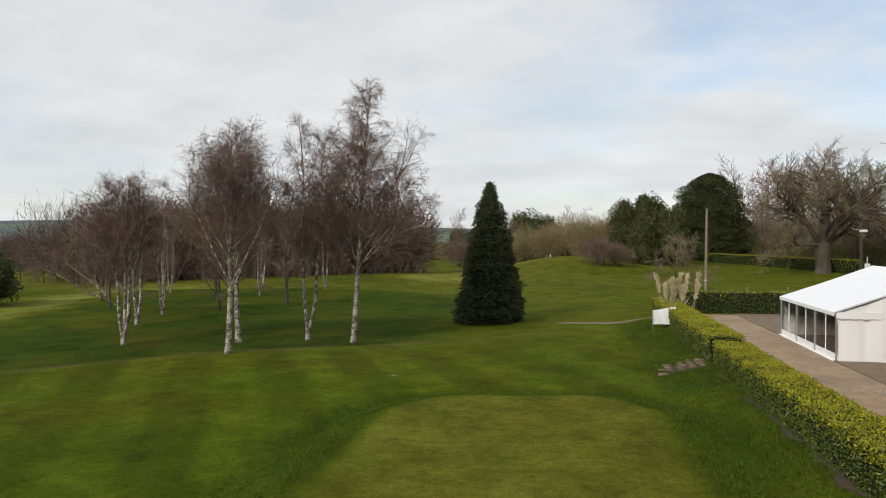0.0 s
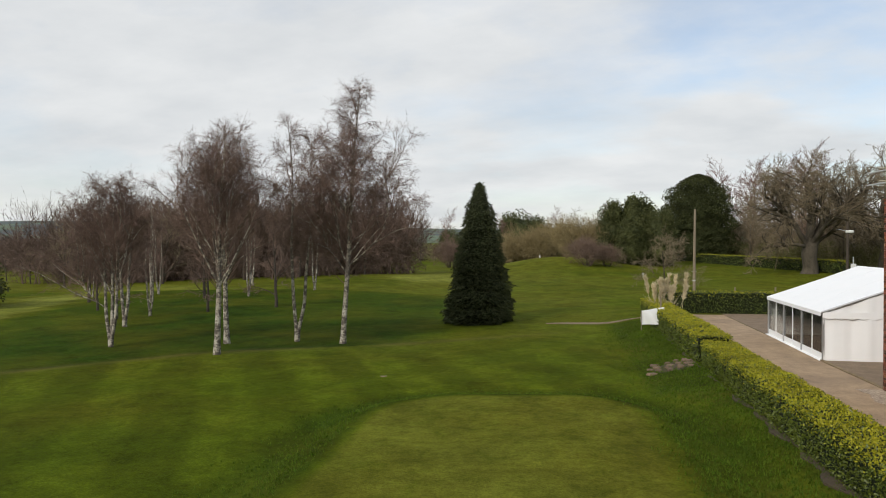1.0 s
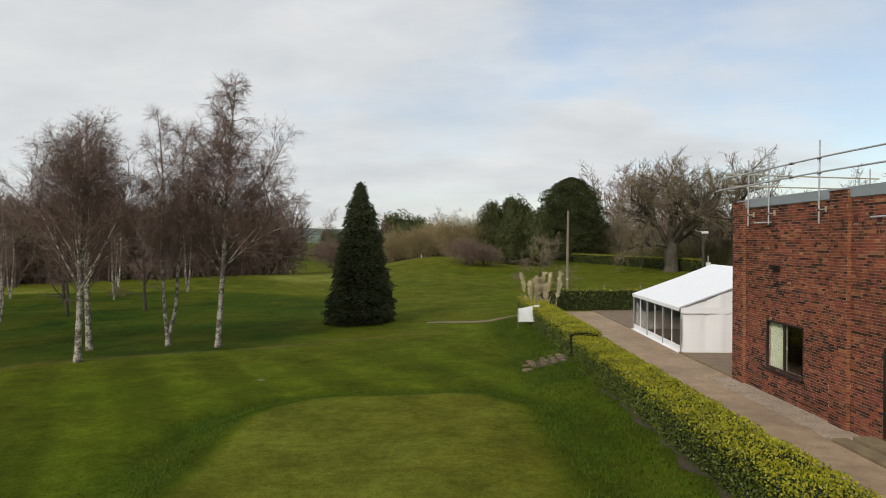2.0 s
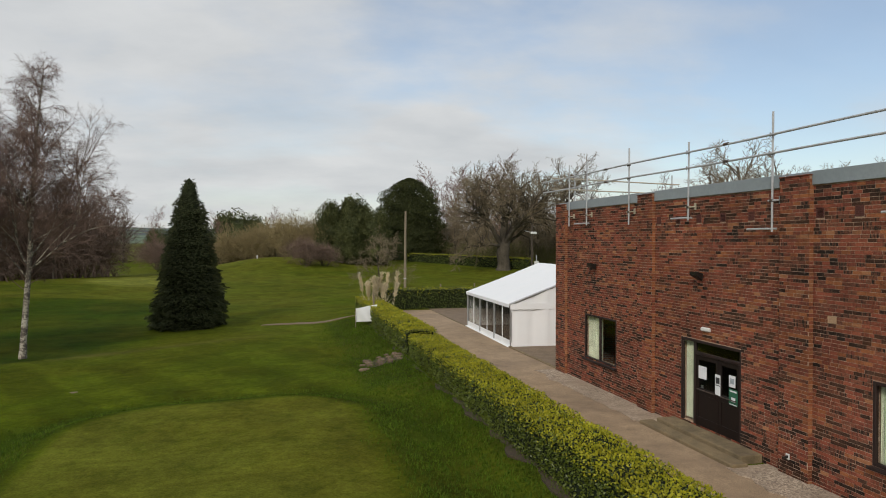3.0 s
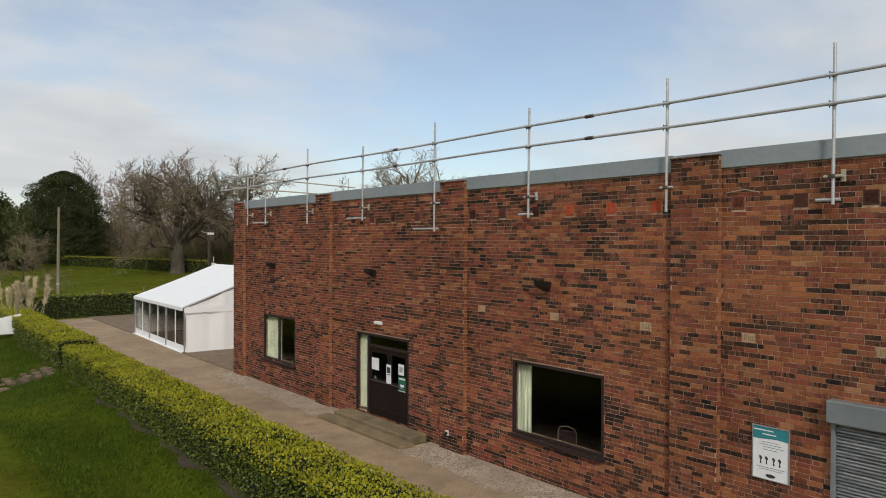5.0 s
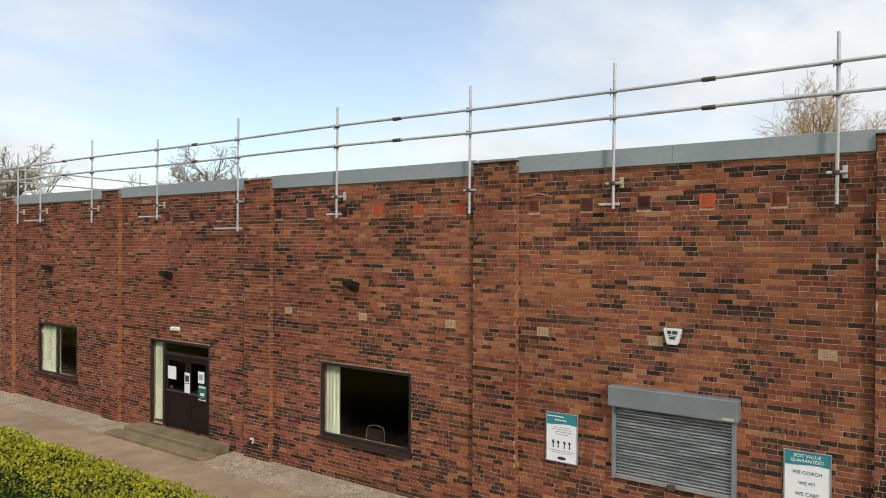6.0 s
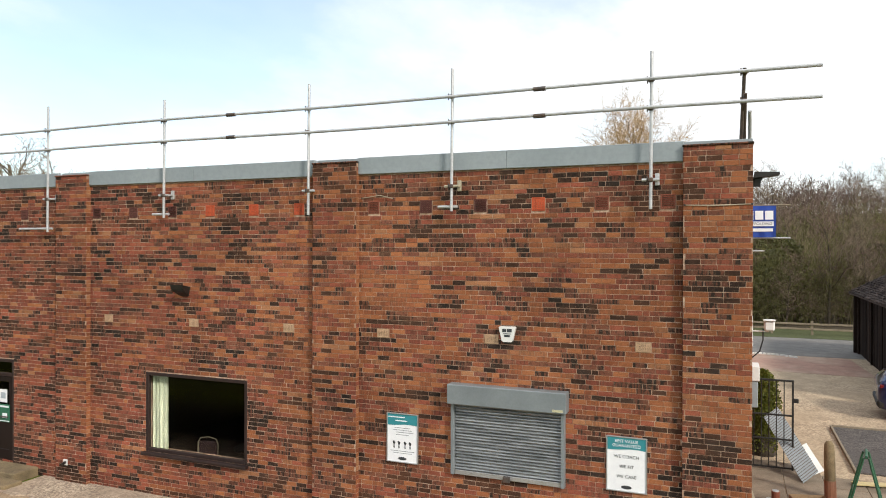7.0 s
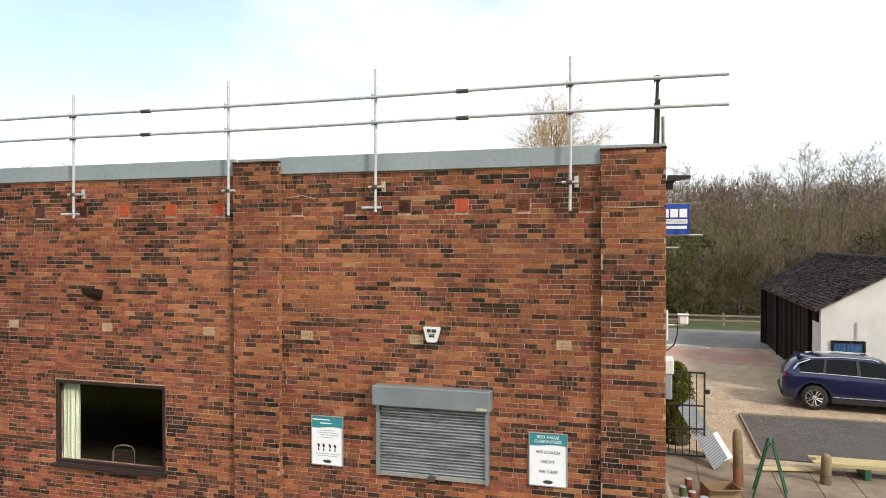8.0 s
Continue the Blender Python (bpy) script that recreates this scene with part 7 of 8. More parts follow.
part("door_leaf", Builder().box(0.7, 1.75, -0.155, -0.10, 0.02, 2.25, 0.01), RENDERED, barn, "pale plank door")
wn = part("window_frame", Builder().box(-0.06, -0.002, -1.23, -1.17, 1.30, 1.82).box(-0.06, -0.002, -0.34, -0.28, 1.30, 1.82)
          .box(-0.06, -0.002, -1.17, -0.34, 1.76, 1.82).box(-0.06, -0.002, -1.17, -0.34, 1.30, 1.35), DARKBOARD, barn, "dark timber window frame")
for i in range(7):
    y = -1.165 + i * 0.118
    part("slat", Builder().box(-0.03, -0.003, y, y + 0.108, 1.355, 1.755, 0.004), BLUEPAINT, wn, "blue painted slat")
part("pipe", Builder().tube([(-0.04, -1.0, 1.9), (-0.04, -1.0, 2.4)], 0.02, 6), GALV, barn)
# roof: courses of tiles on both slopes
under = Builder()
for s in (0, 1):
    y0, y1 = ((0.18, -BW / 2) if s == 0 else (-BW - 0.18, -BW / 2))
    z0 = BE - 0.10
    under.add([(-0.12, y0, z0), (BL + 0.12, y0, z0), (BL + 0.12, y1, BR - 0.02), (-0.12, y1, BR - 0.02),
               (-0.12, y0, z0 - 0.06), (BL + 0.12, y0, z0 - 0.06), (BL + 0.12, y1, BR - 0.08), (-0.12, y1, BR - 0.08)],
              [(0, 1, 2, 3), (4, 7, 6, 5), (0, 4, 5, 1), (1, 5, 6, 2), (3, 2, 6, 7), (0, 3, 7, 4)])
roof = part("roof", under, ROOFSLATE, barn, "dark brown-black tiled roof")
tl = Builder()
rng = random.Random(5)
run, rise = BW / 2 + 0.18, BR - BE + 0.08
for k in range(24):
    t0, t1 = k / 24, (k + 1.15) / 24
    for i in range(70):
        x = -0.13 + (BL + 0.26) * (i + (0.5 if k % 2 else 0)) / 70.5
        w_, lift = (BL + 0.26) / 70.5 - 0.012, 0.030 + rng.uniform(0, 0.045)
        sag = rng.uniform(-0.022, 0.022)
        ya, yb = 0.19 - run * t0 + sag, 0.19 - run * min(1, t1)
        za, zb = BE - 0.10 + rise * t0, BE - 0.10 + rise * min(1, t1)
        tl.add([(x, ya, za + lift), (x + w_, ya, za + lift), (x + w_, yb, zb + 0.006), (x, yb, zb + 0.006), (x, ya, za), (x + w_, ya, za)], [(0, 1, 2, 3), (4, 5, 1, 0), (0, 3, 4), (1, 5, 2)])
part("tiles", tl, ROOFSLATE, roof, fix=False, kind="stuff")
part("ridge", Builder().tube([(-0.13, -BW / 2, BR + 0.01), (BL + 0.13, -BW / 2, BR + 0.01)], 0.09, 8), ROOFSLATE, roof)

# post and rail fence along the lane
fence = thing("rail_fence", "low weathered post and rail fence along the lane", "fence", (33.0, 0, 0.0))
for i in range(16):
    y = 14 - i * 2.0
    part("post", Builder().box(-0.05, 0.05, y - 0.06, y + 0.06, -0.1, 0.80, 0.012), TIMBER, fence)
for z in (0.34, 0.62):
    for i in range(15):
        y = 14 - i * 2.0
        part("rail", Builder().box(-0.095, -0.052, y - 2.0 + 0.01, y - 0.01, z - 0.05, z + 0.05, 0.01), TIMBER, fence)

# iron gate on the side of the building
gate = thing("iron_gate", "tall black iron bar gate standing by the brick corner", "gate", (6.3, -0.25, 0.02))
part("gate_frame", Builder().box(-0.02, 0.02, -0.93, -0.89, 0.03, 1.96, 0.004).box(-0.02, 0.02, -0.04, 0.0, 0.03, 1.96, 0.004)
     .box(-0.02, 0.02, -0.89, -0.04, 1.92, 1.96, 0.004).box(-0.02, 0.02, -0.89, -0.04, 1.18, 1.215, 0.004)
     .box(-0.02, 0.02, -0.89, -0.04, 0.66, 0.695, 0.004).box(-0.02, 0.02, -0.89, -0.04, 0.05, 0.085, 0.004), BLACKMETAL, gate)
for i in range(5):
    y = -0.15 - i * 0.148
    part("bar", Builder().tube([(0, y, 0.06), (0, y, 1.94)], 0.011, 8), BLACKMETAL, gate)
part("latch", Builder().box(-0.03, 0.03, -1.02, -0.932, 1.48, 1.57, 0.006), BLACKMETAL, gate)
part("hinge_post", Builder().box(-0.03, 0.03, 0.0, 0.038, -0.05, 2.0, 0.005), BLACKMETAL, gate)
sg = evergreen(23, 1.85, 0.34, 7000, 0.055, mat=leaf("shrub_leaves", (0.07, 0.09, 0.012), (0.20, 0.20, 0.03), 0.6, 0.2))
plant("clipped_shrub", "narrow yellow-green shrub behind the gate", "bush", sg, (7.6, -0.62, 0.0), 0, 1.0)

mb = thing("meter_cabinet", "pale grey cabinet on the side wall", "box", (5.0, Y_NEAR, 1.65))
part("body", Builder().box(-0.25, 0.25, -0.22, -0.002, 0.0, 0.52, 0.015), FASCIA, mb)
part("lid", Builder().box(-0.27, 0.27, -0.25, -0.002, 0.525, 0.82, 0.015), WHITEPLASTIC, mb)

br = thing("camera_bracket", "white security camera on a side-wall bracket with a black cable", "camera", (10.0, Y_NEAR, 2.72))
part("arm", Builder().tube([(0, -0.002, -0.12), (0, -0.65, -0.12)], 0.02, 8), WHITEPLASTIC, br)
part("post", Builder().tube([(0, -0.22, -0.55), (0, -0.22, 0.28)], 0.035, 8), WHITEPLASTIC, br)
part("head", Builder().box(-0.12, 0.12, -0.78, -0.52, -0.10, 0.16, 0.04), WHITEPLASTIC, br)
part("hood", Builder().box(-0.16, 0.13, -0.80, -0.50, 0.165, 0.19, 0.008), WHITEPLASTIC, br)
part("cable", Builder().tube([(0, -0.50, -0.05), (0, -0.50, -0.35), (0, -0.42, -0.65), (0, -0.25, -0.82), (0, -0.02, -0.86)], 0.018, 6), BLACKMETAL, br)

# scaffold frame at the rear with the blue banner
rs = thing("rear_scaffold", "scaffold tubes at the rear corner of the building", "scaffold", (14.3, 0.0, 0.0))
part("standard", Builder().tube([(0.08, -0.38, 0), (0.08, -0.38, 6.6)], R_T, 8), GALV, rs)
part("standard", Builder().tube([(0.08, 1.6, 0), (0.08, 1.6, 6.6)], R_T, 8), GALV, rs)
for z in (6.16, 5.12, 4.70):
    part("ledger", Builder().tube([(0.03, 2.0, z), (0.03, -1.65 if z > 5 else -0.9, z)], R_T, 8), TIMBER if z > 6 else GALV, rs)
bn = thing("banner", "blue scaffolding company banner with white lettering", "banner", (14.26, -0.30, 5.12))
BLUE = surface("banner_blue", (0.012, 0.060, 0.36), (0.010, 0.050, 0.30), 0.5, scale=4, fine=30, bumps=0.05, grime=0.1)
n, v, f = 20, [], []
for i in range(n + 1):
    y = 0.06 - 0.99 * i / n
    x = 0.015 * math.sin(i * 0.8)
    v += [(x, y, 0.02), (x * 0.6, y, 1.02), (x + 0.006, y, 0.02), (x * 0.6 + 0.006, y, 1.02)]
    if i:
        q = 4 * i
        f += [(q - 4, q, q + 1, q - 3), (q - 2, q - 1, q + 3, q + 2)]
part("sheet", Builder().add(v, f), BLUE, bn, fix=False)
emb = Builder()
for y0, y1 in ((-0.02, -0.27), (-0.32, -0.56), (-0.61, -0.85)):
    emb.box(-0.030, -0.024, y1, y0, 0.58, 0.86, 0.0)
part("emblem", emb, PAPER, bn, "bold white block shapes")
part("strip", Builder().box(-0.026, -0.022, -0.86, 0.02, 0.37, 0.52), PAPER, bn)
text_part("lettering", "SCAFFOLDING", 0.122, INK, bn, on_wall(-0.42, 0.445, -0.028), depth=0.001)
part("number_bar", Builder().box(-0.026, -0.022, -0.84, 0.0, 0.20, 0.30), PAPER, bn)


# bollards, trestle, planks, sheet, boxes
def bollard(x, y, h, lean):
    ob = thing("bollard", "weathered grey concrete bollard with rounded head", "bollard", (x, y, 0.03), group="concrete bollards")
    ob.matrix_basis = pose(x, y, 0.02, lean, 0, 0)
    part("shaft", Builder().lathe([(0.10, -0.1), (0.095, h * 0.8), (0.085, h * 0.93), (0.055, h * 0.985), (0.01, h)], 14), CONCRETE, ob, smooth=True)
    part("stained_foot", Builder().lathe([(0.105, 0.0), (0.102, h * 0.33)], 14), surface("rust_stain", (0.30, 0.12, 0.06), (0.22, 0.11, 0.07), 0.9, scale=6) if lean < 0 else STONE, ob)


bollard(4.75, -1.70, 1.12, -1.5)
bollard(5.25, -3.38, 0.62, 1.0)
tr = thing("trestle", "dark green folding metal trestle", "trestle", (4.2, -2.2, 0.03), 82)
GREENMETAL = surface("green_painted_steel", (0.02, 0.09, 0.045), (0.03, 0.12, 0.06), 0.5, 0.1, 6, 50, 0.1)
for sx in (-1, 1):
    for sy in (-1, 1):
        part("leg", Builder().tube([(0.30 * sx, 0.30 * sy, 0.0), (0.04 * sx, 0.24 * sy, 1.05)], 0.020, 8), GREENMETAL, tr)
    part("stretcher", Builder().tube([(0.20 * sx, -0.28, 0.40), (0.20 * sx, 0.28, 0.40)], 0.014, 8), GREENMETAL, tr)
part("top_bar", Builder().tube([(0.0, -0.27, 1.07), (0.0, 0.27, 1.07)], 0.028, 8), GREENMETAL, tr)
NEWWOOD = surface("sawn_pine", (0.62, 0.52, 0.27), (0.50, 0.40, 0.20), 0.8, scale=3, fine=50, stretch=(1, 0.15, 1), vary=0.25)
pk = thing("plank_stack", "stack of pale sawn planks", "timber", (6.0, -4.6, 0.035))
rng = random.Random(3)
part("bearer", Builder().box(-0.35, 0.35, 0.3, 0.42, 0, 0.22, 0.01), GREENMETAL, pk, "green bearer")
part("bearer", Builder().box(-0.35, 0.35, -1.1, -0.98, 0, 0.22, 0.01), GREENMETAL, pk, "green bearer")
for i in range(7):
    x, z, o = -0.32 + (i % 4) * 0.165, 0.222 + (i // 4) * 0.042, rng.uniform(-0.25, 0.25)
    part("plank", Builder().box(x, x + 0.15, -1.5 + o, 1.3 + o, z, z + 0.038, 0.003), NEWWOOD, pk)
pb_ = thing("loose_plank", "pale sawn board lying on the ground", "timber", (5.9, -2.75, 0.06), 12)
part("plank", Builder().box(-0.09, 0.09, -0.55, 0.55, 0, 0.035, 0.003), NEWWOOD, pb_)


def leaning(label, top, foot, side, n, mat):
    ob = thing("leaning_sheet", label, "panel", foot, group="sheets leaning by the gate")
    a, w_ = Vector(top) - Vector(foot), Vector(side)
    nn = a.cross(w_).normalized() * 0.012
    q = [Vector((0, 0, 0)), w_, w_ + a, a]
    part("plate", Builder().add([*q, *[p + nn for p in q]], [(0, 1, 2, 3), (4, 7, 6, 5), (0, 4, 5, 1), (1, 5, 6, 2), (2, 6, 7, 3), (3, 7, 4, 0)]), mat, ob)
    for i in range(n):
        t = (i + 0.5) / n
        for s in (nn * 1.6, nn * -0.6):
            part("rib", Builder().tube([a * t + s, a * t + w_ + s], 0.006, 5), DARKSTEEL, ob)


leaning("ribbed aluminium panel leaning by the iron gate", (6.95, -0.62, 1.00), (5.55, -1.30, 0.035), (0.26, -0.30, 0.20), 30, FASCIA)
leaning("white board leaning behind an aluminium panel", (6.62, -1.22, 0.46), (6.15, -1.52, 0.035), (0.12, -0.24, 0.10), 0, WHITEPLASTIC)
CARD = surface("cardboard", (0.30, 0.20, 0.11), (0.24, 0.16, 0.09), 0.9, scale=4, fine=60)
cx = thing("cardboard_box", "damp open cardboard box on the flags", "box", (3.75, -1.28, 0.035), 15)
for a in ((-0.25, -0.24, -0.3, 0.3), (0.24, 0.25, -0.3, 0.3), (-0.24, 0.24, -0.3, -0.29), (-0.24, 0.24, 0.29, 0.3)):
    part("side", Builder().box(*a, 0.0, 0.26), CARD, cx)
part("base", Builder().box(-0.238, 0.238, -0.288, 0.288, 0.002, 0.012), CARD, cx)
part("flap", Builder().add([(-0.25, -0.3, 0.262), (-0.25, 0.3, 0.262), (-0.42, 0.3, 0.30), (-0.42, -0.3, 0.30), (-0.25, -0.3, 0.268), (-0.25, 0.3, 0.268), (-0.42, 0.3, 0.306), (-0.42, -0.3, 0.306)],
                           [(0, 1, 2, 3), (4, 7, 6, 5), (0, 4, 5, 1), (1, 5, 6, 2), (2, 6, 7, 3), (3, 7, 4, 0)]), CARD, cx)

# ---------------------------------------------------------------- parked car
PAINT, nt_, b_p = start("metallic_blue_paint")
b_p.inputs["Base Color"].default_value = (0.004, 0.009, 0.070, 1)
b_p.inputs["Metallic"].default_value, b_p.inputs["Roughness"].default_value = 0.45, 0.28
b_p.inputs["Coat Weight"].default_value, b_p.inputs["Coat Roughness"].default_value = 1.0, 0.05
TYRE = surface("tyre_rubber", (0.015, 0.015, 0.015), (0.025, 0.024, 0.022), 0.85, scale=8, fine=60)
CARGLASS, nt_, b_p = start("tinted_car_glass")
b_p.inputs["Base Color"].default_value = (0.005, 0.006, 0.007, 1)
b_p.inputs["Roughness"].default_value, b_p.inputs["Coat Weight"].default_value, b_p.inputs["Specular IOR Level"].default_value = 0.15, 0.0, 0.15
CHROME = surface("bright_trim", (0.72, 0.73, 0.74), (0.62, 0.63, 0.64), 0.2, 0.9, 6, 50, 0.0, grime=0.08)
CLAD = surface("black_cladding", (0.012, 0.012, 0.012), (0.02, 0.02, 0.02), 0.6, scale=6, fine=80)
LAMPRED = surface("red_lamp", (0.22, 0.010, 0.010), (0.15, 0.008, 0.008), 0.2, scale=6, fine=40, bumps=0)


def build_car():
    """A mid-size SUV. Its length runs along local x (tail at 0), its width along y."""
    car = thing("car", "parked dark blue metallic SUV on the gravel", "car", (13.12, -3.80, 0.01), -95.5)
    L_, W_ = 4.45, 0.92
    # stations: (x, sill z, belt z, roof z, half width at sill, belt, roof)
    st = [(0.00, 0.40, 0.90, 0.96, 0.78, 0.80, 0.72), (0.08, 0.33, 1.00, 1.12, 0.85, 0.86, 0.70), (0.28, 0.30, 1.05, 1.36, 0.88, 0.89, 0.64), (0.55, 0.28, 1.06, 1.55, 0.90, 0.91, 0.62),
          (0.95, 0.26, 1.05, 1.60, 0.91, 0.92, 0.62), (1.50, 0.25, 1.03, 1.625, 0.91, 0.92, 0.63), (2.10, 0.25, 1.01, 1.61, 0.91, 0.92, 0.63), (2.55, 0.25, 0.99, 1.54, 0.91, 0.92, 0.62),
          (2.95, 0.25, 0.98, 1.30, 0.91, 0.92, 0.66), (3.25, 0.26, 0.97, 1.05, 0.91, 0.91, 0.74), (3.80, 0.27, 0.92, 0.97, 0.90, 0.89, 0.74), (4.20, 0.30, 0.84, 0.88, 0.86, 0.84, 0.68), (4.42, 0.40, 0.68, 0.72, 0.74, 0.72, 0.60)]
    st = [(a, b_, c, d if d < 1.0 else 1.0 + (d - 1.0) * 0.86, e, g, k) for a, b_, c, d, e, g, k in st]
    axle = (0.84, 3.52)

    def ring(s):
        x, zs, zb, zr, hs, hb, hr = s
        mid = (zs + zb) / 2
        half = [(hs - 0.05, zs), (hs, zs + 0.10), (hs + 0.010, mid), (hb + 0.012, zb - 0.12), (hb, zb), (hb - 0.03, zb + 0.03 if zr - zb > 0.1 else zb + 0.01)]
        if zr - zb > 0.1:
            half += [(hr + 0.10, zb + (zr - zb) * 0.60), (hr + 0.03, zr - 0.07), (hr - 0.06, zr - 0.015), (0.0, zr + 0.012)]
        else:
            half += [(hb - 0.06, zb + (zr - zb) * 0.4), (hr + 0.02, zb + (zr - zb) * 0.7), (hr - 0.15, zr), (0.0, zr + 0.008)]
        return [(x, y, z) for y, z in half] + [(x, -y, z) for y, z in half[-2::-1]]
    # finer rings by linear interpolation
    fine = []
    for a, b_ in zip(st, st[1:]):
        n = max(1, int((b_[0] - a[0]) / 0.09))
        for k in range(n):
            fine.append(tuple(p + (q - p) * k / n for p, q in zip(a, b_)))
    fine.append(st[-1])
    rings = [ring(s) for s in fine]
    for r in rings:
        # wheel arches
        for k in (0, 1, 2, len(r) - 1, len(r) - 2, len(r) - 3):
            x, y, z = r[k]
            for ax in axle:
                d = abs(x - ax)
                if d < 0.43:
                    arch = 0.36 + math.sqrt(max(0, 0.43 ** 2 - d * d)) * 0.98
                    if z < arch:
                        r[k] = (x, y, max(z, arch if k in (0, len(r) - 1) else arch + 0.015 * (k if k < 5 else len(r) - 1 - k)))
    b = Builder()
    m = len(rings[0])
    for r in rings:
        b.v.extend(r)
    for i in range(len(rings) - 1):
        for k in range(m - 1):
            b.f.append((i * m + k, i * m + k + 1, (i + 1) * m + k + 1, (i + 1) * m + k))
            x = fine[i][0]
            side = 5 <= k <= 6 or m - 8 <= k <= m - 7
            b.m.append(1 if (k in (5, 6) or k in (m - 7, m - 8)) and 0.42 < x < 2.95 else 2 if k in (7, 8, 9, 10) and 2.45 < x < 3.2 else 3 if k in (7, 8, 9, 10) and 0.5 < x < 2.45 else 0)
        b.f.append((i * m + m - 1, i * m, (i + 1) * m, (i + 1) * m + m - 1))
        b.m.append(3)
    b.f += [tuple(range(m)), tuple((len(rings) - 1) * m + k for k in range(m))[::-1]]
    b.m += [0, 0]
    part("body", b, [PAINT, CARGLASS, CARGLASS, PAINT], car, smooth=True)
    for s in (-1, 1):
        y = s * (W_ + 0.016)
        part("sill_trim", Builder().box(1.30, 3.05, min(y, y - s * 0.03), max(y, y - s * 0.03), 0.40, 0.425, 0.004), CHROME, car, "bright sill strip")
        part("sill_cladding", Builder().box(1.28, 3.07, min(y, y - s * 0.05), max(y, y - s * 0.05), 0.24, 0.37, 0.01), CLAD, car)
        part("belt_trim", Builder().tube([(0.45, s * 0.905, 1.085), (1.5, s * 0.915, 1.062), (2.9, s * 0.915, 1.01)], 0.012, 6), CHROME, car)
        part("roof_rail", Builder().tube([(0.62, s * 0.60, 1.42), (0.75, s * 0.60, 1.470), (1.5, s * 0.60, 1.525), (2.35, s * 0.60, 1.495), (2.5, s * 0.60, 1.44)], 0.016, 6), CHROME, car, "bright roof rail")
        part("quarter_trim", Builder().tube([(0.30, s * 0.86, 1.16), (0.42, s * 0.79, 1.31), (0.75, s * 0.70, 1.44)], 0.022, 6), CHROME, car)
        part("pillar", Builder().add([(1.93, s * 0.897, 1.05), (2.02, s * 0.897, 1.05), (2.00, s * 0.69, 1.45), (1.92, s * 0.69, 1.45)], [(0, 1, 2, 3)]), CLAD, car, fix=False)
        part("pillar", Builder().add([(1.06, s * 0.900, 1.07), (1.13, s * 0.900, 1.07), (1.18, s * 0.69, 1.46), (1.12, s * 0.69, 1.46)], [(0, 1, 2, 3)]), CLAD, car, fix=False)
        for x in (1.42, 2.42):
            part("door_handle", Builder().box(x, x + 0.19, min(s * 0.935, s * 0.965), max(s * 0.935, s * 0.965), 0.875, 0.905, 0.01), PAINT, car)
        for x in (1.12, 2.03, 2.98):
            part("door_gap", Builder().box(x - 0.004, x + 0.004, min(s * 0.925, s * 0.9335), max(s * 0.925, s * 0.9335), 0.40, 0.98), CLAD, car)
        part("tail_lamp", Builder().box(0.035, 0.32, min(s * 0.70, s * 0.872), max(s * 0.70, s * 0.872), 0.90, 1.01, 0.02), LAMPRED, car, "dark red tail lamp")
        part("mirror", Builder().box(2.62, 2.80, min(s * 0.95, s * 1.10), max(s * 0.95, s * 1.10), 1.02, 1.16, 0.04), PAINT, car)
        for ax in axle:
            wh = new("wheel")
            wh.parent = car
            wh.matrix_basis = pose(ax, s * 0.80, 0.355)
            wp = Builder().lathe([(0.24, -0.11), (0.34, -0.11), (0.355, -0.08), (0.355, 0.08), (0.34, 0.11), (0.24, 0.11), (0.24, -0.11)], 36, 1, caps=False)
            part("tyre", wp, TYRE, wh, smooth=True)
            part("rim", Builder().lathe([(0.245, -0.10), (0.245, 0.10), (0.225, 0.10), (0.215, 0.05), (0.215, -0.05), (0.225, -0.10), (0.245, -0.10)], 30, 1, caps=False), CHROME, wh)
            part("hub", Builder().lathe([(0.06, 0.03 * s), (0.055, 0.085 * s), (0.02, 0.095 * s)], 14, 1), CHROME, wh)
            part("brake_disc", Builder().lathe([(0.21, -0.01), (0.21, 0.01)], 24, 1), CLAD, wh)
            for k in range(10):
                a = 2 * math.pi * k / 10
                e = 0.10 if k % 2 else -0.10
                ca, sa = math.cos(a), math.sin(a)
                part("spoke", Builder().tube([(0.05 * ca, 0.075 * s, 0.05 * sa), (0.22 * math.cos(a + e), 0.085 * s, 0.22 * math.sin(a + e))], [0.014, 0.022], 5), CHROME, wh)
    part("rear_bumper", Builder().box(-0.035, 0.20, -0.86, 0.86, 0.34, 0.58, 0.07), CLAD, car)
    part("rear_screen", Builder().add([(0.20, -0.62, 1.12), (0.20, 0.62, 1.12), (0.47, 0.55, 1.42), (0.47, -0.55, 1.42)], [(0, 1, 2, 3)]), CARGLASS, car, fix=False)
    part("spoiler", Builder().box(0.40, 0.66, -0.56, 0.56, 1.45, 1.475, 0.010), PAINT, car)
    part("underbody", Builder().box(0.3, 4.1, -0.70, 0.70, 0.22, 0.40, 0.02), CLAD, car)
    return car


build_car()


# stacking chairs and a table inside the windows
CHAIRRED = surface("dark_red_upholstery", (0.030, 0.008, 0.009), (0.020, 0.006, 0.007), 0.85, scale=8, fine=80)


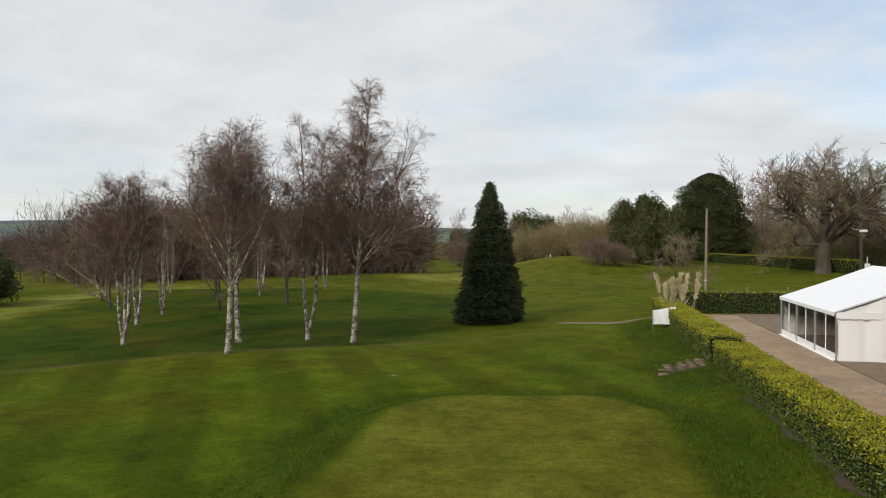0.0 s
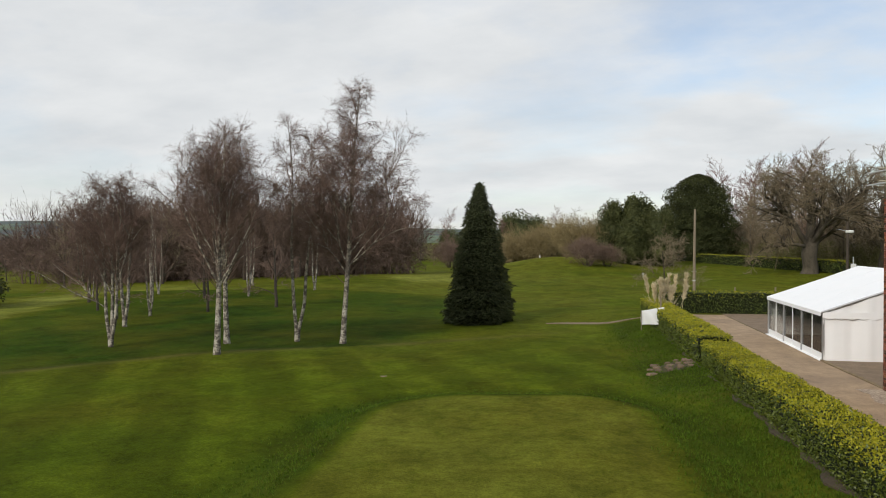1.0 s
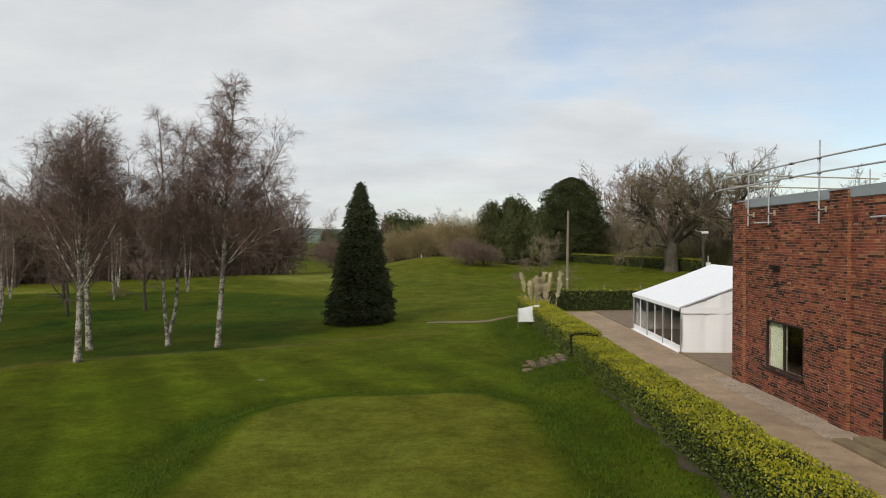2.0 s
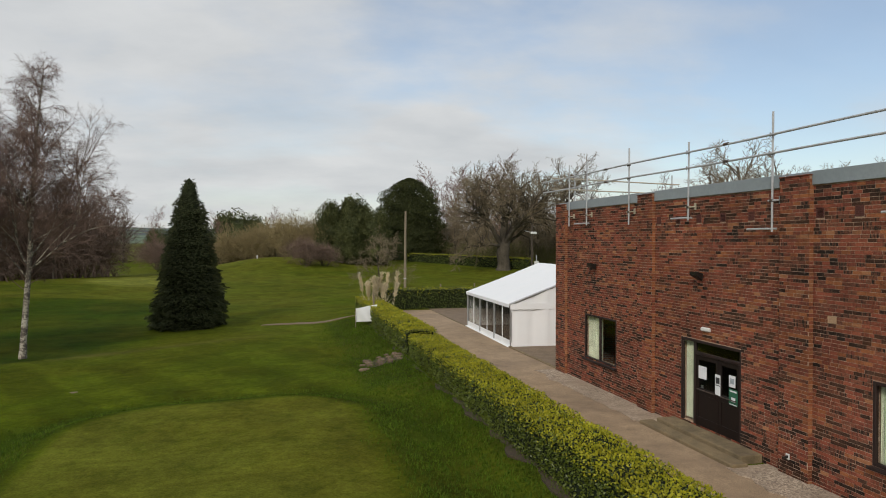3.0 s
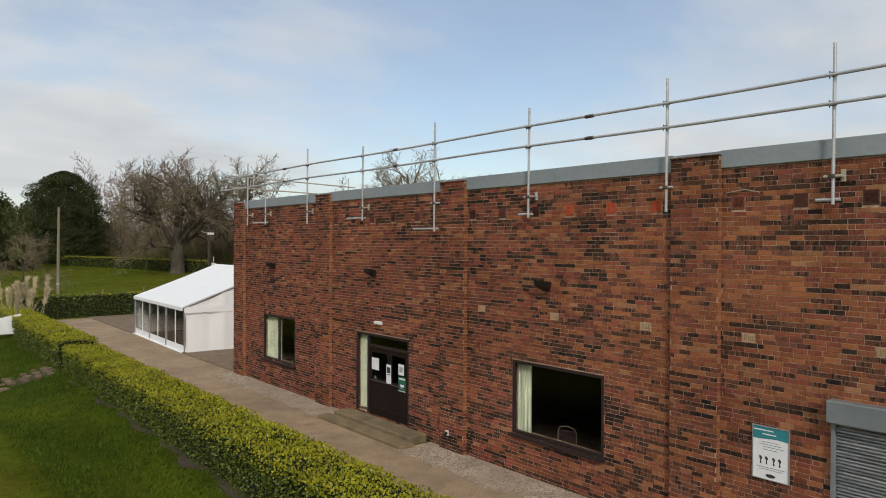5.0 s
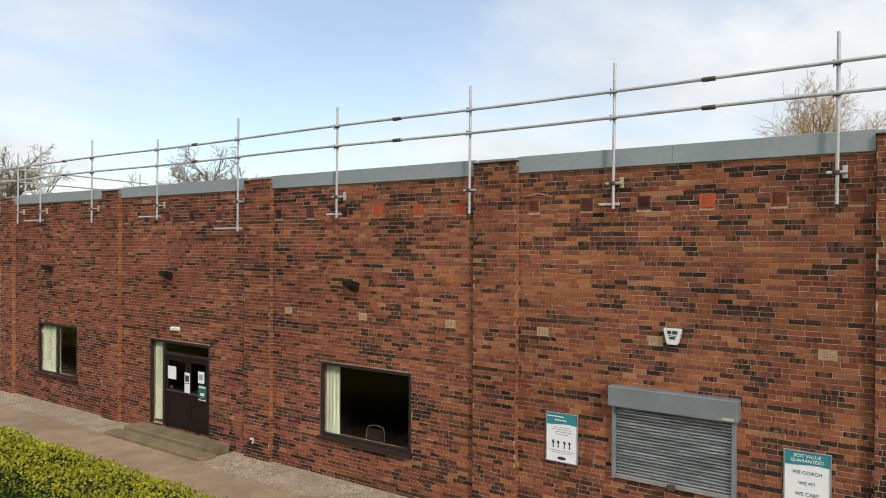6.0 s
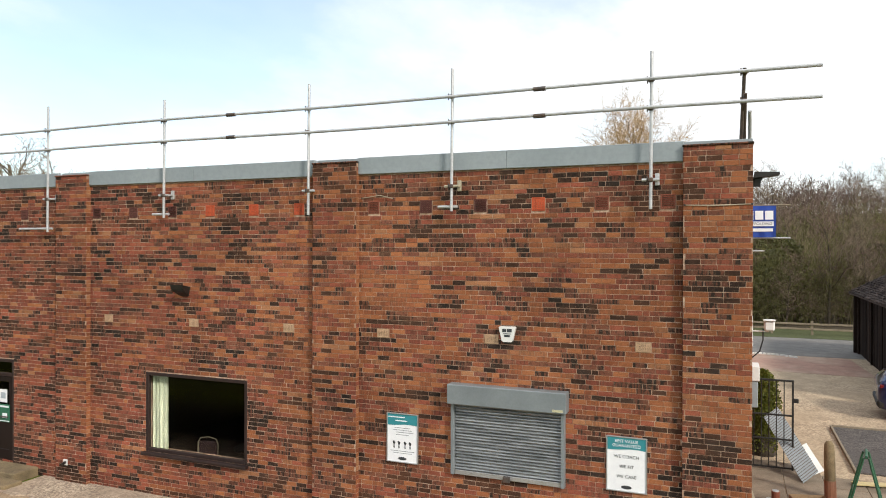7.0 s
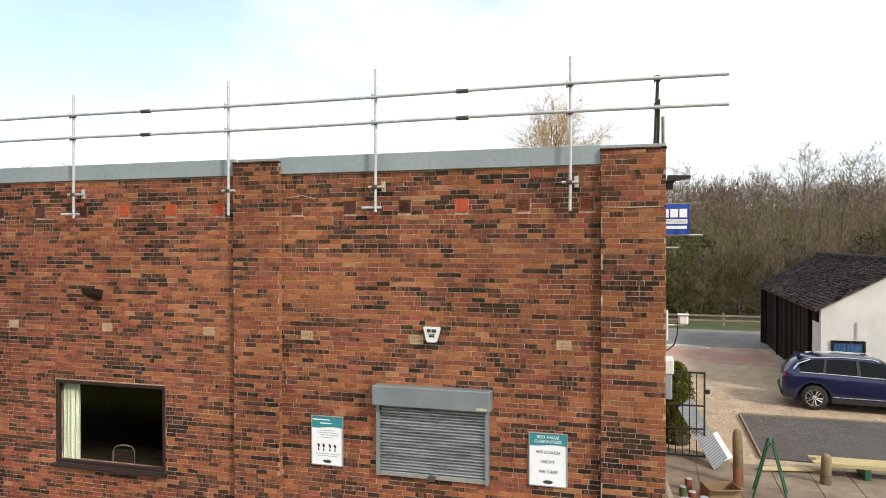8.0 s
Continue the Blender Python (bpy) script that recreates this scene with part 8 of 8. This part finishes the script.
def chair(x, y, turn):
    ob = thing("chair", "dark red upholstered chair with pale bent frame", "chair", (x, y, 0.006), turn, "chairs inside the windows")
    part("seat", Builder().box(-0.21, 0.21, -0.21, 0.21, 0.43, 0.48, 0.02), CHAIRRED, ob)
    part("backrest", Builder().box(-0.235, -0.205, -0.19, 0.19, 0.52, 0.90, 0.012), CHAIRRED, ob)
    part("back_frame", Builder().tube([(-0.22, -0.22, 0.42), (-0.23, -0.22, 0.86), (-0.23, -0.17, 0.95), (-0.23, 0.0, 0.985), (-0.23, 0.17, 0.95), (-0.23, 0.22, 0.86), (-0.22, 0.22, 0.42)], 0.010, 8), TIMBER, ob)
    for sx in (-1, 1):
        for sy in (-1, 1):
            part("leg", Builder().tube([(0.19 * sx, 0.19 * sy, 0.43), (0.21 * sx, 0.21 * sy, 0.0)], 0.015, 8), NEWWOOD, ob)


for x, y, a in ((0.62, 9.72, 190), (0.66, 8.48, 165), (2.0, 9.2, 180), (0.8, 20.9, 210), (1.3, 21.6, 160)):
    chair(x, y, a)
for x, y in ((1.35, 9.0), (1.9, 21.2)):
    tb = thing("table", "small dark round pedestal table", "table", (x, y, 0.006))
    part("tabletop", Builder().lathe([(0.40, 0.70), (0.42, 0.71), (0.42, 0.73), (0.40, 0.74)], 24), DOORWOOD, tb)
    part("pedestal", Builder().lathe([(0.22, 0.0), (0.20, 0.03), (0.03, 0.06), (0.03, 0.699)], 12), DOORWOOD, tb)


# pale kerb line by the lane, and odds and ends on the flags inside the gate
kl = thing("kerb_line", "thin pale curved kerb at the edge of the lane", "kerb", (24.0, -1.2, 0.02))
n = 14
for i in range(n):
    a0, a1 = i / n, (i + 1) / n
    p = [(0.9 * math.sin(t * 3.1) * 0.6 - 0.4 * t, 1.0 - 2.4 * t) for t in (a0, a1 - 0.012)]
    part("stone", Builder().add([(p[0][0] - 0.06, p[0][1], 0), (p[0][0] + 0.06, p[0][1], 0), (p[1][0] + 0.06, p[1][1], 0), (p[1][0] - 0.06, p[1][1], 0),
                                 (p[0][0] - 0.05, p[0][1], 0.07), (p[0][0] + 0.05, p[0][1], 0.07), (p[1][0] + 0.05, p[1][1], 0.07), (p[1][0] - 0.05, p[1][1], 0.07)],
                                [(4, 5, 6, 7), (0, 4, 7, 3), (1, 2, 6, 5), (0, 1, 5, 4), (3, 7, 6, 2)]), RENDERED, kl)
rng = random.Random(21)
MOSS = surface("green_plastic", (0.07, 0.13, 0.03), (0.05, 0.09, 0.025), 0.7, scale=8, fine=60)
for i, (x, y) in enumerate(((3.0, -0.62), (3.35, -0.75), (3.2, -0.95), (3.75, -0.60), (4.1, -0.72), (2.75, -0.85))):
    cn = thing("paint_tin", "small used tin among rubbish by the wall" if i % 2 else "small grubby green tin by the wall", "tin", (x, y, 0.045), rng.uniform(0, 90), "tins on the flagstones")
    r, hh = rng.uniform(0.07, 0.11), rng.uniform(0.12, 0.24)
    part("can", Builder().lathe([(r, 0.0), (r, hh * 0.94), (r * 1.04, hh * 0.95), (r * 1.04, hh)], 14), (MOSS, RUST, STONE)[i % 3], cn)
    part("lid", Builder().lathe([(r * 0.9, hh + 0.001), (r * 0.85, hh + 0.012)], 14), ALU, cn)
bd = thing("loose_board", "dark weathered board propped against the corner", "timber", (1.9, -0.50, 0.035))
part("plank", Builder().add([(0, 0, 0), (0.9, 0.0, 0), (0.9, 0.03, 0.0), (0, 0.03, 0), (0, 0.22, 0.62), (0.9, 0.22, 0.62), (0.9, 0.25, 0.62), (0, 0.25, 0.62)],
                            [(0, 3, 2, 1), (4, 5, 6, 7), (0, 1, 5, 4), (2, 3, 7, 6), (0, 4, 7, 3), (1, 2, 6, 5)]), TIMBER, bd)
# ---------------------------------------------------------------- single bricks, nearest the camera
g_ = JOINT / 2
one = []
for k in range(5):
    b = Builder()
    v = [(0, g_, g_), (0, LENGTH - g_, g_), (0, LENGTH - g_, COURSE - g_), (0, g_, COURSE - g_)]
    v += [(-0.006, g_ + 0.002, g_ + 0.002), (-0.006, LENGTH - g_ - 0.002, g_ + 0.002), (-0.006, LENGTH - g_ - 0.002, COURSE - g_ - 0.002), (-0.006, g_ + 0.002, COURSE - g_ - 0.002)]
    b.add(v, [(4, 7, 6, 5), (0, 4, 5, 1), (1, 5, 6, 2), (2, 6, 7, 3), (3, 7, 4, 0)])
    one.append(b.mesh("brick", BRICK[k], False, False))
for x, places in single_sets:
    for y, z, cls in places:
        ob = new("brick", one[cls])
        ob.parent = wall
        ob.location = (x, y, z)
